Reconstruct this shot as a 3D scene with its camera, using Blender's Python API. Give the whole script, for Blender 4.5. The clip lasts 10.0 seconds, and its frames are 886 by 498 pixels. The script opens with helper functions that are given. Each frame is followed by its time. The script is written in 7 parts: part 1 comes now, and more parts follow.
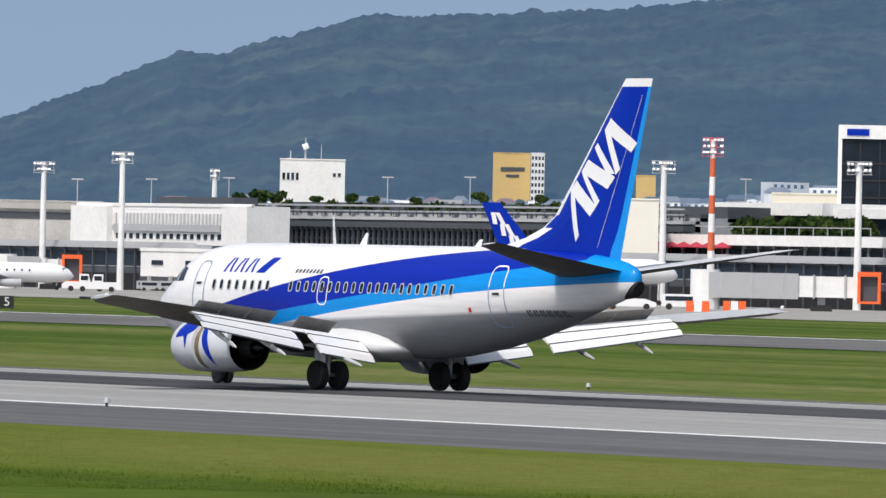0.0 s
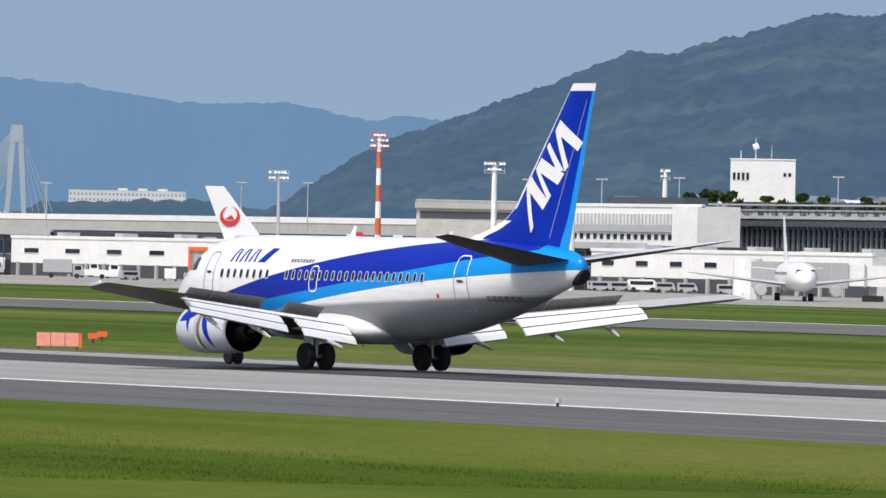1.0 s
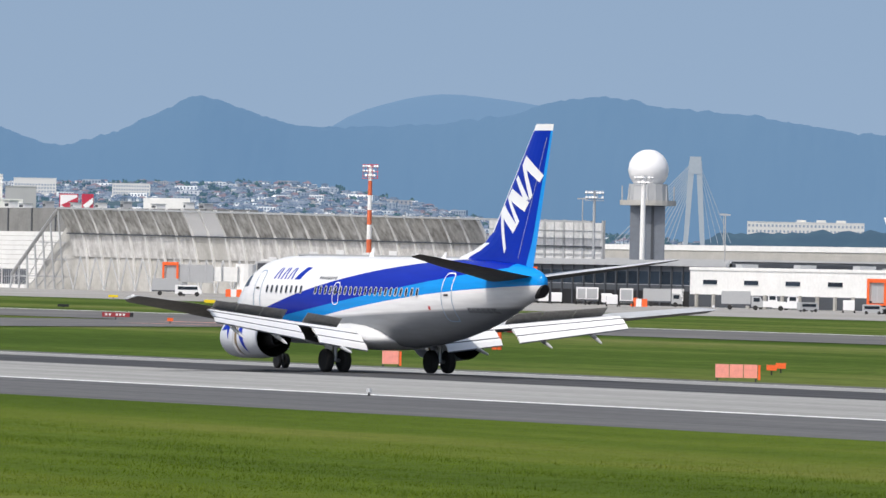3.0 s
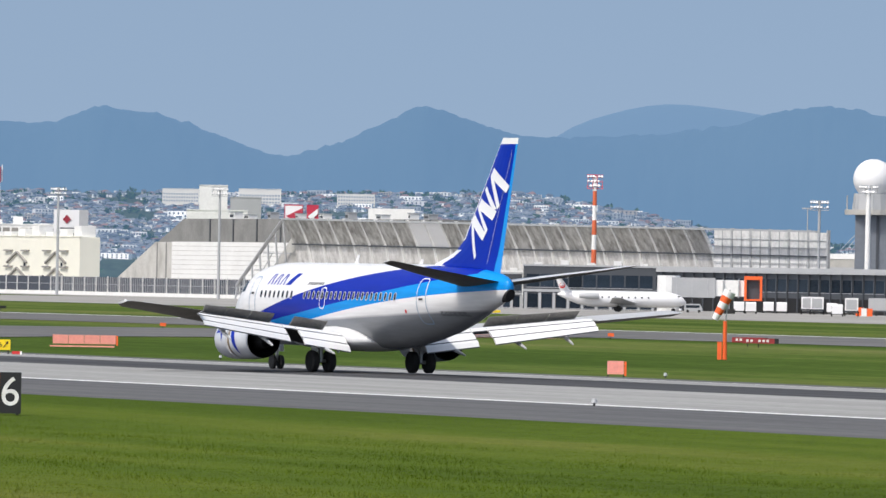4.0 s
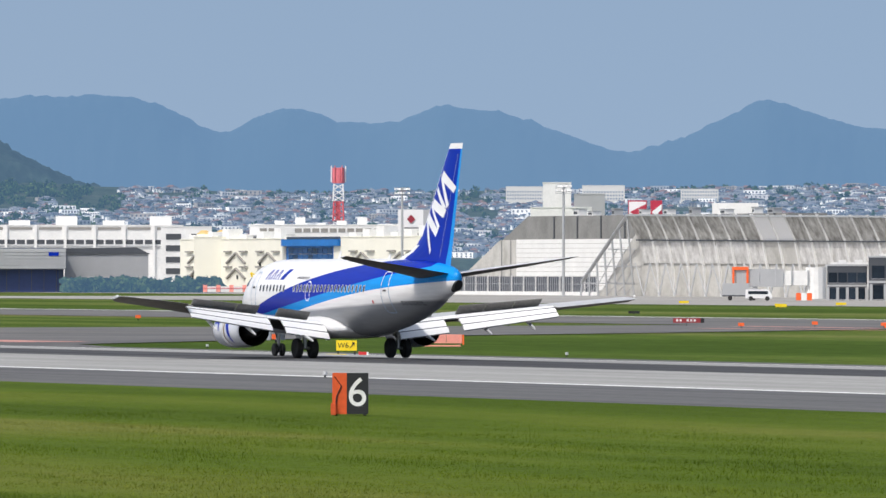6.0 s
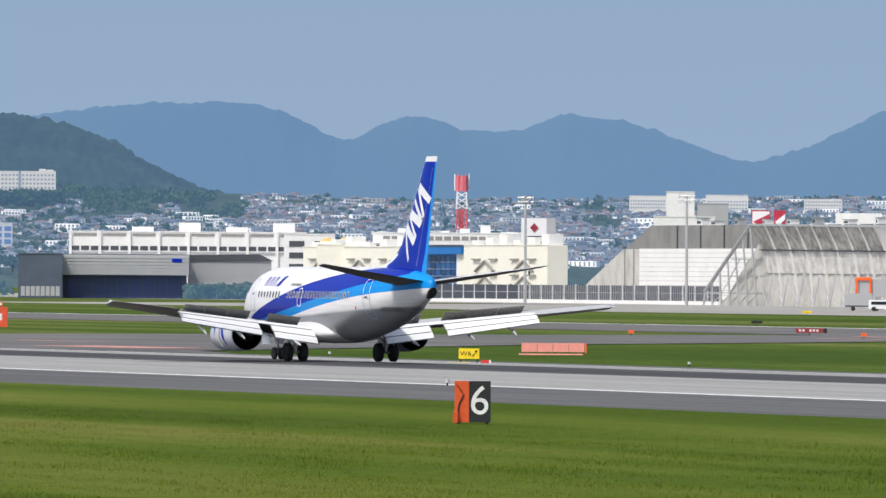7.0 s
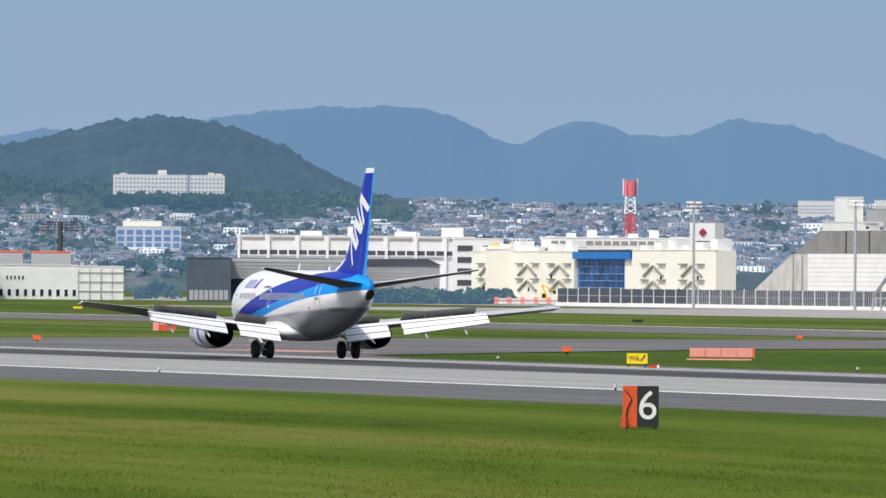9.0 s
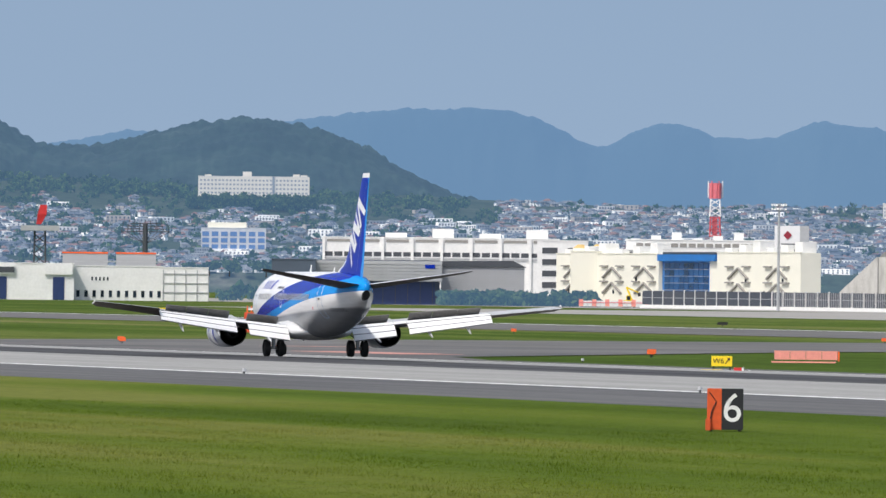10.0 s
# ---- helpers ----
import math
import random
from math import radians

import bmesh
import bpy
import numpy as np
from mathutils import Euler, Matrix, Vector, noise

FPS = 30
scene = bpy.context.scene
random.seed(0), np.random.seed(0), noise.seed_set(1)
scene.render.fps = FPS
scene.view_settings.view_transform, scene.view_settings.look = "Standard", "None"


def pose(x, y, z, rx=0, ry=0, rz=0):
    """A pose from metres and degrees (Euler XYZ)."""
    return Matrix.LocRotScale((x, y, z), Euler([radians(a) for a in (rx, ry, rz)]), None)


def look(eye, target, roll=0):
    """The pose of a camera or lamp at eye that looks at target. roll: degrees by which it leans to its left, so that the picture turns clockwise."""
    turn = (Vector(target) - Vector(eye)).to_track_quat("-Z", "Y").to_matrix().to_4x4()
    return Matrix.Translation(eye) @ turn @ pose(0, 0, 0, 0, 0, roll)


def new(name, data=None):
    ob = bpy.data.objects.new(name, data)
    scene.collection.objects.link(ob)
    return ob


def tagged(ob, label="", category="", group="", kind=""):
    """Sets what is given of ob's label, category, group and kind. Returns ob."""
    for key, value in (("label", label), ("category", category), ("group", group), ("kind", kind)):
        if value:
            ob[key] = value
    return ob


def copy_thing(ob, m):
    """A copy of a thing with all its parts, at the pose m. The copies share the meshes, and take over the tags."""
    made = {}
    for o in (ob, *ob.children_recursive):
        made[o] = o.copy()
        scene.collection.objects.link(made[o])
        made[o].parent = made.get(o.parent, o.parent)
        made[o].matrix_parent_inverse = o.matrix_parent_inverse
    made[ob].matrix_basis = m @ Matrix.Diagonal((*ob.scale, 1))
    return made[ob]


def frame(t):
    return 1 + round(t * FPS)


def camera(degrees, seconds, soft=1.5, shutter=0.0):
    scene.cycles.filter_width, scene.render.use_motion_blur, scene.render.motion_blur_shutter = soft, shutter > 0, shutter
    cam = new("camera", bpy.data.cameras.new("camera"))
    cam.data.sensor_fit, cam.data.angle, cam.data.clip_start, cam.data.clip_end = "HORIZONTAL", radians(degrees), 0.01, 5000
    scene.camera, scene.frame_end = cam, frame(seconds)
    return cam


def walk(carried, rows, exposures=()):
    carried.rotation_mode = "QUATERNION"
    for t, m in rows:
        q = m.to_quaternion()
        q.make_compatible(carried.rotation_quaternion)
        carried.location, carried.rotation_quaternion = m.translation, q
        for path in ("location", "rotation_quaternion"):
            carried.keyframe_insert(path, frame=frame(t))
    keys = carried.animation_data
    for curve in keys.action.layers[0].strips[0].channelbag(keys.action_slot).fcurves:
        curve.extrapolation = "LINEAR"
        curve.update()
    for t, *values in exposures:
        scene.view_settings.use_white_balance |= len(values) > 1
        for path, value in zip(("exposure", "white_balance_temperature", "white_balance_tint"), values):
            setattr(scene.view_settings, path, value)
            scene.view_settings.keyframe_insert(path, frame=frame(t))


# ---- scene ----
cam = camera(5.830, 10.0, 1.5)
EYE = (0.0, 0.0, 4.61)
# seconds, heading clockwise from the runway, pitch, lean to the left (degrees)
PAN = [
    (0.0, 33.907, 0.090, 1.25),
    (0.5, 32.340, 0.158, 1.00),
    (1.0, 30.940, 0.028, 1.18),
    (1.5, 29.701, 0.041, 0.91),
    (2.0, 28.600, 0.077, 0.95),
    (2.5, 27.300, 0.103, 1.21),
    (2.7, 26.946, 0.125, 1.21),
    (3.8, 25.289, 0.175, 1.04),
    (4.0, 24.991, 0.186, 1.04),
    (4.5, 24.103, 0.149, 0.84),
    (5.0, 23.594, 0.146, 0.40),
    (5.5, 23.136, 0.132, 0.25),
    (6.0, 22.720, 0.140, 0.05),
    (6.2, 22.541, 0.151, 0.05),
    (7.3, 21.684, 0.207, 0.44),
    (7.5, 21.546, 0.214, 0.44),
    (8.0, 21.349, 0.210, 0.58),
    (8.5, 21.105, 0.215, 0.56),
    (9.0, 20.802, 0.214, 0.50),
    (9.5, 20.526, 0.201, 0.54),
    (10.0, 20.244, 0.222, 0.62),
]
walk(cam, [(t, pose(*EYE, 90 + pitch, -lean, -yaw)) for t, yaw, pitch, lean in PAN], exposures=[(0.0, -0.16), (0.5, -0.15), (1.2, -0.1), (2.0, -0.08), (2.7, -0.07), (3.8, -0.05), (10.0, -0.06)])

# seconds, metres from the camera across and along the runway, heading to the right
ROLLOUT = [
    (0.0, 172.09, 259.33, -0.08),
    (0.5, 171.90, 275.73, -0.03),
    (1.0, 171.88, 291.79, -0.07),
    (1.5, 171.86, 307.47, -0.02),
    (2.0, 171.87, 322.56, 0.02),
    (2.5, 172.01, 336.98, 0.02),
    (4.0, 172.02, 377.01, -0.02),
    (4.5, 172.07, 389.29, 0.12),
    (5.0, 172.03, 401.11, 0.42),
    (5.5, 172.10, 412.45, 0.86),
    (6.0, 172.10, 423.43, 1.34),
    (7.5, 173.06, 454.14, 3.42),
    (8.0, 173.48, 463.99, 4.10),
    (8.5, 174.12, 473.63, 4.92),
    (9.0, 174.91, 483.15, 5.93),
    (9.5, 175.85, 492.54, 7.01),
    (10.0, 176.84, 501.89, 8.18),
]

# ---- sky, sun ----
world = bpy.data.worlds.new("world")
scene.world = world
world.use_nodes = True
SUN_EL, SUN_AZ = 56.0, 243.0     # degrees; azimuth clockwise from +Y (the way the runway runs)
wn = world.node_tree
sky = wn.nodes.new("ShaderNodeTexSky")
sky.sky_type = "NISHITA"
sky.sun_disc = False
sky.sun_elevation, sky.sun_rotation = radians(SUN_EL), radians(SUN_AZ)
sky.air_density, sky.dust_density, sky.ozone_density = 1.0, 2.8, 1.2
# the hazy summer sky: its low part is as blue as the band above it
wc, wa, wz = wn.nodes.new("ShaderNodeTexCoord"), wn.nodes.new("ShaderNodeVectorMath"), wn.nodes.new("ShaderNodeVectorMath")
wa.operation, wz.operation = "ADD", "NORMALIZE"
wa.inputs[1].default_value = (0, 0, 0.30)
wn.links.new(wc.outputs["Generated"], wa.inputs[0])
wn.links.new(wa.outputs[0], wz.inputs[0])
wn.links.new(wz.outputs[0], sky.inputs[0])
wh = wn.nodes.new("ShaderNodeHueSaturation")
wh.inputs["Hue"].default_value = 0.493
wh.inputs["Saturation"].default_value = 0.85
wn.links.new(sky.outputs[0], wh.inputs["Color"])
wn.links.new(wh.outputs[0], wn.nodes["Background"].inputs[0])
wn.nodes["Background"].inputs[1].default_value = 0.16
sun = new("sun", bpy.data.lights.new("sun", "SUN"))
sun.data.energy, sun.data.angle, sun.data.color = 3.0, radians(0.6), (1.0, 0.96, 0.9)
_d = Vector((math.sin(radians(SUN_AZ)) * math.cos(radians(SUN_EL)), math.cos(radians(SUN_AZ)) * math.cos(radians(SUN_EL)), math.sin(radians(SUN_EL))))
sun.matrix_basis = look(_d * 100, (0, 0, 0))


# ---- materials ----
def mat(name, color, rough=0.6, metal=0.0, vary=0.15, scale=1.0, fine=8.0, bump=0.0, glow=None, glow_strength=0.0, per_object=0.0, spec=0.5):
    """Plain surface with variation at two sizes (scale, fine: features per metre), fine relief, and a shift from object to object."""
    m = bpy.data.materials.new(name)
    m.use_nodes = True
    nt = m.node_tree
    N, L = nt.nodes, nt.links
    b = N["Principled BSDF"]
    b.inputs["Roughness"].default_value, b.inputs["Metallic"].default_value = rough, metal
    b.inputs["Specular IOR Level"].default_value = spec
    tc = N.new("ShaderNodeTexCoord")
    n1, n2 = N.new("ShaderNodeTexNoise"), N.new("ShaderNodeTexNoise")
    n1.inputs["Scale"].default_value, n1.inputs["Detail"].default_value = scale, 4
    n2.inputs["Scale"].default_value, n2.inputs["Detail"].default_value = fine, 3
    L.new(tc.outputs["Object"], n1.inputs["Vector"])
    L.new(tc.outputs["Object"], n2.inputs["Vector"])
    add = N.new("ShaderNodeMath")
    add.operation = "ADD"
    L.new(n1.outputs[0], add.inputs[0])
    L.new(n2.outputs[0], add.inputs[1])
    mr = N.new("ShaderNodeMapRange")
    mr.inputs[1].default_value, mr.inputs[2].default_value = 0.6, 1.4
    mr.inputs[3].default_value, mr.inputs[4].default_value = 1 - vary, 1 + vary
    L.new(add.outputs[0], mr.inputs[0])
    mul = N.new("ShaderNodeVectorMath")
    mul.operation = "SCALE"
    mul.inputs[0].default_value = color[:3]
    last = mr.outputs[0]
    if per_object:
        oi = N.new("ShaderNodeObjectInfo")
        r2 = N.new("ShaderNodeMapRange")
        r2.inputs[3].default_value, r2.inputs[4].default_value = 1 - per_object, 1 + per_object
        L.new(oi.outputs["Random"], r2.inputs[0])
        mm = N.new("ShaderNodeMath")
        mm.operation = "MULTIPLY"
        L.new(last, mm.inputs[0])
        L.new(r2.outputs[0], mm.inputs[1])
        last = mm.outputs[0]
    L.new(last, mul.inputs["Scale"])
    L.new(mul.outputs[0], b.inputs["Base Color"])
    if bump:
        bp = N.new("ShaderNodeBump")
        bp.inputs["Strength"].default_value, bp.inputs["Distance"].default_value = bump, 0.05
        L.new(n2.outputs[0], bp.inputs["Height"])
        L.new(bp.outputs[0], b.inputs["Normal"])
    if glow:
        b.inputs["Emission Color"].default_value = (*glow, 1)
        b.inputs["Emission Strength"].default_value = glow_strength
    return m


def ramp_mat(name, stops, scale, stretch=(1, 1, 1), rough=0.9, detail=6, spec=0.2, fine=0.0, fine_amount=0.3, bump=0.0, glow=None, glow_strength=0.0, coord="Object"):
    """Colours picked from stops by a noise that may be stretched, with a finer noise on top."""
    m = bpy.data.materials.new(name)
    m.use_nodes = True
    nt = m.node_tree
    N, L = nt.nodes, nt.links
    b = N["Principled BSDF"]
    b.inputs["Roughness"].default_value = rough
    b.inputs["Specular IOR Level"].default_value = spec
    tc, mp, nz, cr = N.new("ShaderNodeTexCoord"), N.new("ShaderNodeMapping"), N.new("ShaderNodeTexNoise"), N.new("ShaderNodeValToRGB")
    mp.inputs["Scale"].default_value = stretch
    nz.inputs["Scale"].default_value, nz.inputs["Detail"].default_value = scale, detail
    L.new(tc.outputs[coord], mp.inputs[0])
    L.new(mp.outputs[0], nz.inputs["Vector"])
    L.new(nz.outputs[0], cr.inputs[0])
    els = cr.color_ramp.elements
    els[0].position, els[0].color = stops[0][0], (*stops[0][1], 1)
    els[1].position, els[1].color = stops[-1][0], (*stops[-1][1], 1)
    for p, c in stops[1:-1]:
        els.new(p).color = (*c, 1)
    out = cr.outputs[0]
    if fine:
        n2 = N.new("ShaderNodeTexNoise")
        n2.inputs["Scale"].default_value, n2.inputs["Detail"].default_value = fine, 4
        L.new(tc.outputs[coord], n2.inputs["Vector"])
        mr = N.new("ShaderNodeMapRange")
        mr.inputs[1].default_value, mr.inputs[2].default_value = 0.3, 0.7
        mr.inputs[3].default_value, mr.inputs[4].default_value = 1 - fine_amount, 1 + fine_amount
        L.new(n2.outputs[0], mr.inputs[0])
        mul = N.new("ShaderNodeVectorMath")
        mul.operation = "SCALE"
        L.new(out, mul.inputs[0])
        L.new(mr.outputs[0], mul.inputs["Scale"])
        out = mul.outputs[0]
        if bump:
            bp = N.new("ShaderNodeBump")
            bp.inputs["Strength"].default_value, bp.inputs["Distance"].default_value = bump, 0.1
            L.new(n2.outputs[0], bp.inputs["Height"])
            L.new(bp.outputs[0], b.inputs["Normal"])
    L.new(out, b.inputs["Base Color"])
    if glow:
        b.inputs["Emission Color"].default_value = (*glow, 1)
        b.inputs["Emission Strength"].default_value = glow_strength
    return m


BLUE = (0.001, 0.016, 0.33)
SKYBLUE = (0.004, 0.25, 0.68)
M = {}
M["white_paint"] = mat("white_paint", (0.8, 0.8, 0.8), 0.35, vary=0.03)
M["grey_paint"] = mat("grey_paint", (0.45, 0.46, 0.47), 0.4, vary=0.06)
M["blue_paint"] = mat("blue_paint", (0.001, 0.024, 0.34), 0.3, vary=0.06, spec=0.15)
M["sky_paint"] = mat("sky_paint", SKYBLUE, 0.3, vary=0.05)
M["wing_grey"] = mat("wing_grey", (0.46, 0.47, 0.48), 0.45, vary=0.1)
M["underside_shade_grime"] = mat("underside_shade_grime", (0.07, 0.062, 0.052), 0.7, vary=0.45, scale=1.2, fine=6)
M["spoiler_grey"] = mat("spoiler_grey", (0.19, 0.185, 0.175), 0.6, vary=0.25, scale=2)
M["tail_grey"] = mat("tail_grey", (0.62, 0.63, 0.64), 0.4, vary=0.05)
M["door_line"] = mat("door_line", (0.2, 0.3, 0.42), 0.5, vary=0.1)
M["rubber"] = mat("rubber", (0.02, 0.02, 0.02), 0.8, vary=0.2)
M["metal"] = mat("metal", (0.5, 0.5, 0.5), 0.35, 0.8, vary=0.1)
M["dark_metal"] = mat("dark_metal", (0.05, 0.05, 0.05), 0.5, 0.4, vary=0.2)
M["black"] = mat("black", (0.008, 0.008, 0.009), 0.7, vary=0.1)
M["bronze"] = mat("bronze", (0.25, 0.19, 0.11), 0.5, 0.5, vary=0.3, scale=6)
M["glass_dark"] = mat("glass_dark", (0.015, 0.02, 0.028), 0.12, vary=0.2)
M["red_paint"] = mat("red_paint", (0.6, 0.03, 0.03), 0.5, vary=0.1)
M["orange"] = mat("orange", (0.85, 0.13, 0.025), 0.6, vary=0.12)
M["yellow"] = mat("yellow", (0.85, 0.62, 0.01), 0.6, vary=0.06)
M["concrete"] = mat("concrete", (0.42, 0.41, 0.38), 0.85, vary=0.14, scale=0.3, fine=3)
M["offwhite"] = mat("offwhite", (0.78, 0.78, 0.76), 0.7, vary=0.09, scale=0.25, fine=1.5)
M["cream"] = mat("cream", (0.78, 0.765, 0.66), 0.75, vary=0.06, scale=0.2)
M["panel_grey"] = mat("panel_grey", (0.4, 0.41, 0.42), 0.6, vary=0.08, scale=0.3)
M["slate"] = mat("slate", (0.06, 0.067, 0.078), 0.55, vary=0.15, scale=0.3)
M["window_dark"] = mat("window_dark", (0.018, 0.027, 0.04), 0.25, vary=0.5, scale=0.4, spec=0.15, per_object=0.4)
M["ochre"] = mat("ochre", (0.6, 0.42, 0.16), 0.7, vary=0.06)
M["steel"] = mat("steel", (0.45, 0.46, 0.47), 0.5, 0.3, vary=0.1)
M["cobalt"] = mat("cobalt", (0.01, 0.15, 0.46), 0.35, vary=0.15, scale=0.5)

M["slate_black"] = mat("slate_black", (0.012, 0.013, 0.015), 0.6, vary=0.1)
M["mast_red"] = mat("mast_red", (0.62, 0.1, 0.12), 0.6, vary=0.15)
M["pale_red"] = mat("pale_red", (0.66, 0.16, 0.19), 0.6, vary=0.2, scale=1.5)
M["mast_orange"] = mat("mast_orange", (0.62, 0.13, 0.05), 0.6, vary=0.2)
M["maroon_red"] = mat("maroon_red", (0.42, 0.03, 0.06), 0.7, vary=0.15)
M["column_grey"] = mat("column_grey", (0.17, 0.185, 0.21), 0.6, vary=0.12)
M["rib_grey"] = mat("rib_grey", (0.72, 0.72, 0.7), 0.6, vary=0.12)
M["stair_grey"] = mat("stair_grey", (0.27, 0.26, 0.24), 0.7)
M["salmon"] = mat("salmon", (0.85, 0.33, 0.27), 0.65, vary=0.12, scale=3)
M["barrier_pale"] = ramp_mat("barrier_pale", [(0.3, (0.40, 0.39, 0.36)), (0.5, (0.5, 0.49, 0.46)), (0.7, (0.57, 0.56, 0.53))], 0.3, (1, 1, 0.7), 0.9, 6, fine=2.0, fine_amount=0.08)
M["barrier_white"] = ramp_mat("barrier_white", [(0.3, (0.55, 0.56, 0.55)), (0.55, (0.7, 0.7, 0.69)), (0.75, (0.78, 0.78, 0.77))], 0.5, (1, 1, 0.5), 0.8, 6, fine=2.0, fine_amount=0.1)
M["barrier_dark"] = ramp_mat("barrier_dark", [(0.3, (0.24, 0.23, 0.21)), (0.46, (0.38, 0.37, 0.345)), (0.6, (0.5, 0.49, 0.46)), (0.75, (0.64, 0.63, 0.61))], 0.6, (1, 1, 0.8), 0.95, 6, fine=2.0, fine_amount=0.12)
M["barrier_grey"] = ramp_mat("barrier_grey", [(0.3, (0.2, 0.2, 0.195)), (0.7, (0.27, 0.27, 0.26))], 0.25, (1, 1, 0.7), 0.9, 6, fine=2.0, fine_amount=0.08)
M["mesh_dark"] = mat("mesh_dark", (0.055, 0.065, 0.085), 0.8, vary=0.3, scale=1.5, fine=6)
M["cobalt_dark"] = mat("cobalt_dark", (0.02, 0.04, 0.13), 0.4, vary=0.15)
M["cobalt_glass"] = mat("cobalt_glass", (0.012, 0.06, 0.17), 0.15, vary=0.4, scale=0.25, fine=1.5, per_object=0.5)
M["cobalt_soft"] = mat("cobalt_soft", (0.12, 0.24, 0.48), 0.4, vary=0.15)

AIR = (0.06, 0.115, 0.20)      # haze of the summer air kilometres off, put into materials as emission
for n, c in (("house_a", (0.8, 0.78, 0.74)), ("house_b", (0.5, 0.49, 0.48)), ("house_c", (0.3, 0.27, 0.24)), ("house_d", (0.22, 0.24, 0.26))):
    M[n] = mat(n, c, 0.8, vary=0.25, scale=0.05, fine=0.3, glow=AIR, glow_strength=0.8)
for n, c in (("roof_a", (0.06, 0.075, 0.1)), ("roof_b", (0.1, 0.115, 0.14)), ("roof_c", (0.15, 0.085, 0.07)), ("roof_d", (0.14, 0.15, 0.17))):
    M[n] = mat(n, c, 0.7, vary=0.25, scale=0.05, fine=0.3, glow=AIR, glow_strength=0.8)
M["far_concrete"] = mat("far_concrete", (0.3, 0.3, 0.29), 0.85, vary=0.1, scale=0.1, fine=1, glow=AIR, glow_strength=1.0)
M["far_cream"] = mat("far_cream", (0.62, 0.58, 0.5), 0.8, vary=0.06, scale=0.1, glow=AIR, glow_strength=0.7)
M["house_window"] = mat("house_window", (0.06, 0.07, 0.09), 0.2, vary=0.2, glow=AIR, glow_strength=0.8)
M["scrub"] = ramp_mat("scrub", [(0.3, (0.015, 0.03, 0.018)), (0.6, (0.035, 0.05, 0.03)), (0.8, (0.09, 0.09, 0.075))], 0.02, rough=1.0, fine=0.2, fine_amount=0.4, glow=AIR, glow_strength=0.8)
M["bark"] = mat("bark", (0.08, 0.06, 0.045), 0.9, vary=0.3, scale=3)
def leafy(name, color, glow=0.0, stops=None, scale=0.12, stretch=(1, 1, 1)):
    """Thin leaf or blade: light passes through to the other side."""
    m = bpy.data.materials.new(name)
    m.use_nodes = True
    N, L = m.node_tree.nodes, m.node_tree.links
    N.remove(N["Principled BSDF"])
    d, t, mx, out = N.new("ShaderNodeBsdfDiffuse"), N.new("ShaderNodeBsdfTranslucent"), N.new("ShaderNodeMixShader"), N["Material Output"]
    tc, nz, mr, sc = N.new("ShaderNodeTexCoord"), N.new("ShaderNodeTexNoise"), N.new("ShaderNodeMapRange"), N.new("ShaderNodeVectorMath")
    nz.inputs["Scale"].default_value = 0.12
    L.new(tc.outputs["Object"], nz.inputs["Vector"])
    L.new(nz.outputs[0], mr.inputs[0])
    mr.inputs[1].default_value, mr.inputs[2].default_value, mr.inputs[3].default_value, mr.inputs[4].default_value = 0.3, 0.7, 0.65, 1.35
    sc.operation = "SCALE"
    sc.inputs[0].default_value = color
    if stops:
        nz.inputs["Scale"].default_value = 3.0
        mp, n2, cr = N.new("ShaderNodeMapping"), N.new("ShaderNodeTexNoise"), N.new("ShaderNodeValToRGB")
        mp.inputs["Scale"].default_value = stretch
        n2.inputs["Scale"].default_value, n2.inputs["Detail"].default_value = scale, 6
        L.new(tc.outputs["Object"], mp.inputs[0])
        L.new(mp.outputs[0], n2.inputs["Vector"])
        L.new(n2.outputs[0], cr.inputs[0])
        els = cr.color_ramp.elements
        els[0].position, els[0].color = stops[0][0], (*stops[0][1], 1)
        els[1].position, els[1].color = stops[-1][0], (*stops[-1][1], 1)
        for q, c in stops[1:-1]:
            els.new(q).color = (*c, 1)
        L.new(cr.outputs[0], sc.inputs[0])
    L.new(mr.outputs[0], sc.inputs["Scale"])
    L.new(sc.outputs[0], d.inputs[0])
    L.new(sc.outputs[0], t.inputs[0])
    L.new(d.outputs[0], mx.inputs[1])
    L.new(t.outputs[0], mx.inputs[2])
    mx.inputs[0].default_value = 0.45
    last = mx.outputs[0]
    # haze of the air before distant leaves, put in as emission
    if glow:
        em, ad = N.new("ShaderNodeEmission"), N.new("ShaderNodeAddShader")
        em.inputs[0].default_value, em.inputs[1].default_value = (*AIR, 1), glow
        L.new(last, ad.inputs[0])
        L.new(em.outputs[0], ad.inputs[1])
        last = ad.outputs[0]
    L.new(last, out.inputs[0])
    return m


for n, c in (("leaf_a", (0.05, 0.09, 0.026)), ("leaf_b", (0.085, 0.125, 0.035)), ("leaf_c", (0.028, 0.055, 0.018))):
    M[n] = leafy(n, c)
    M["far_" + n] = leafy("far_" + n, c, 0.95)

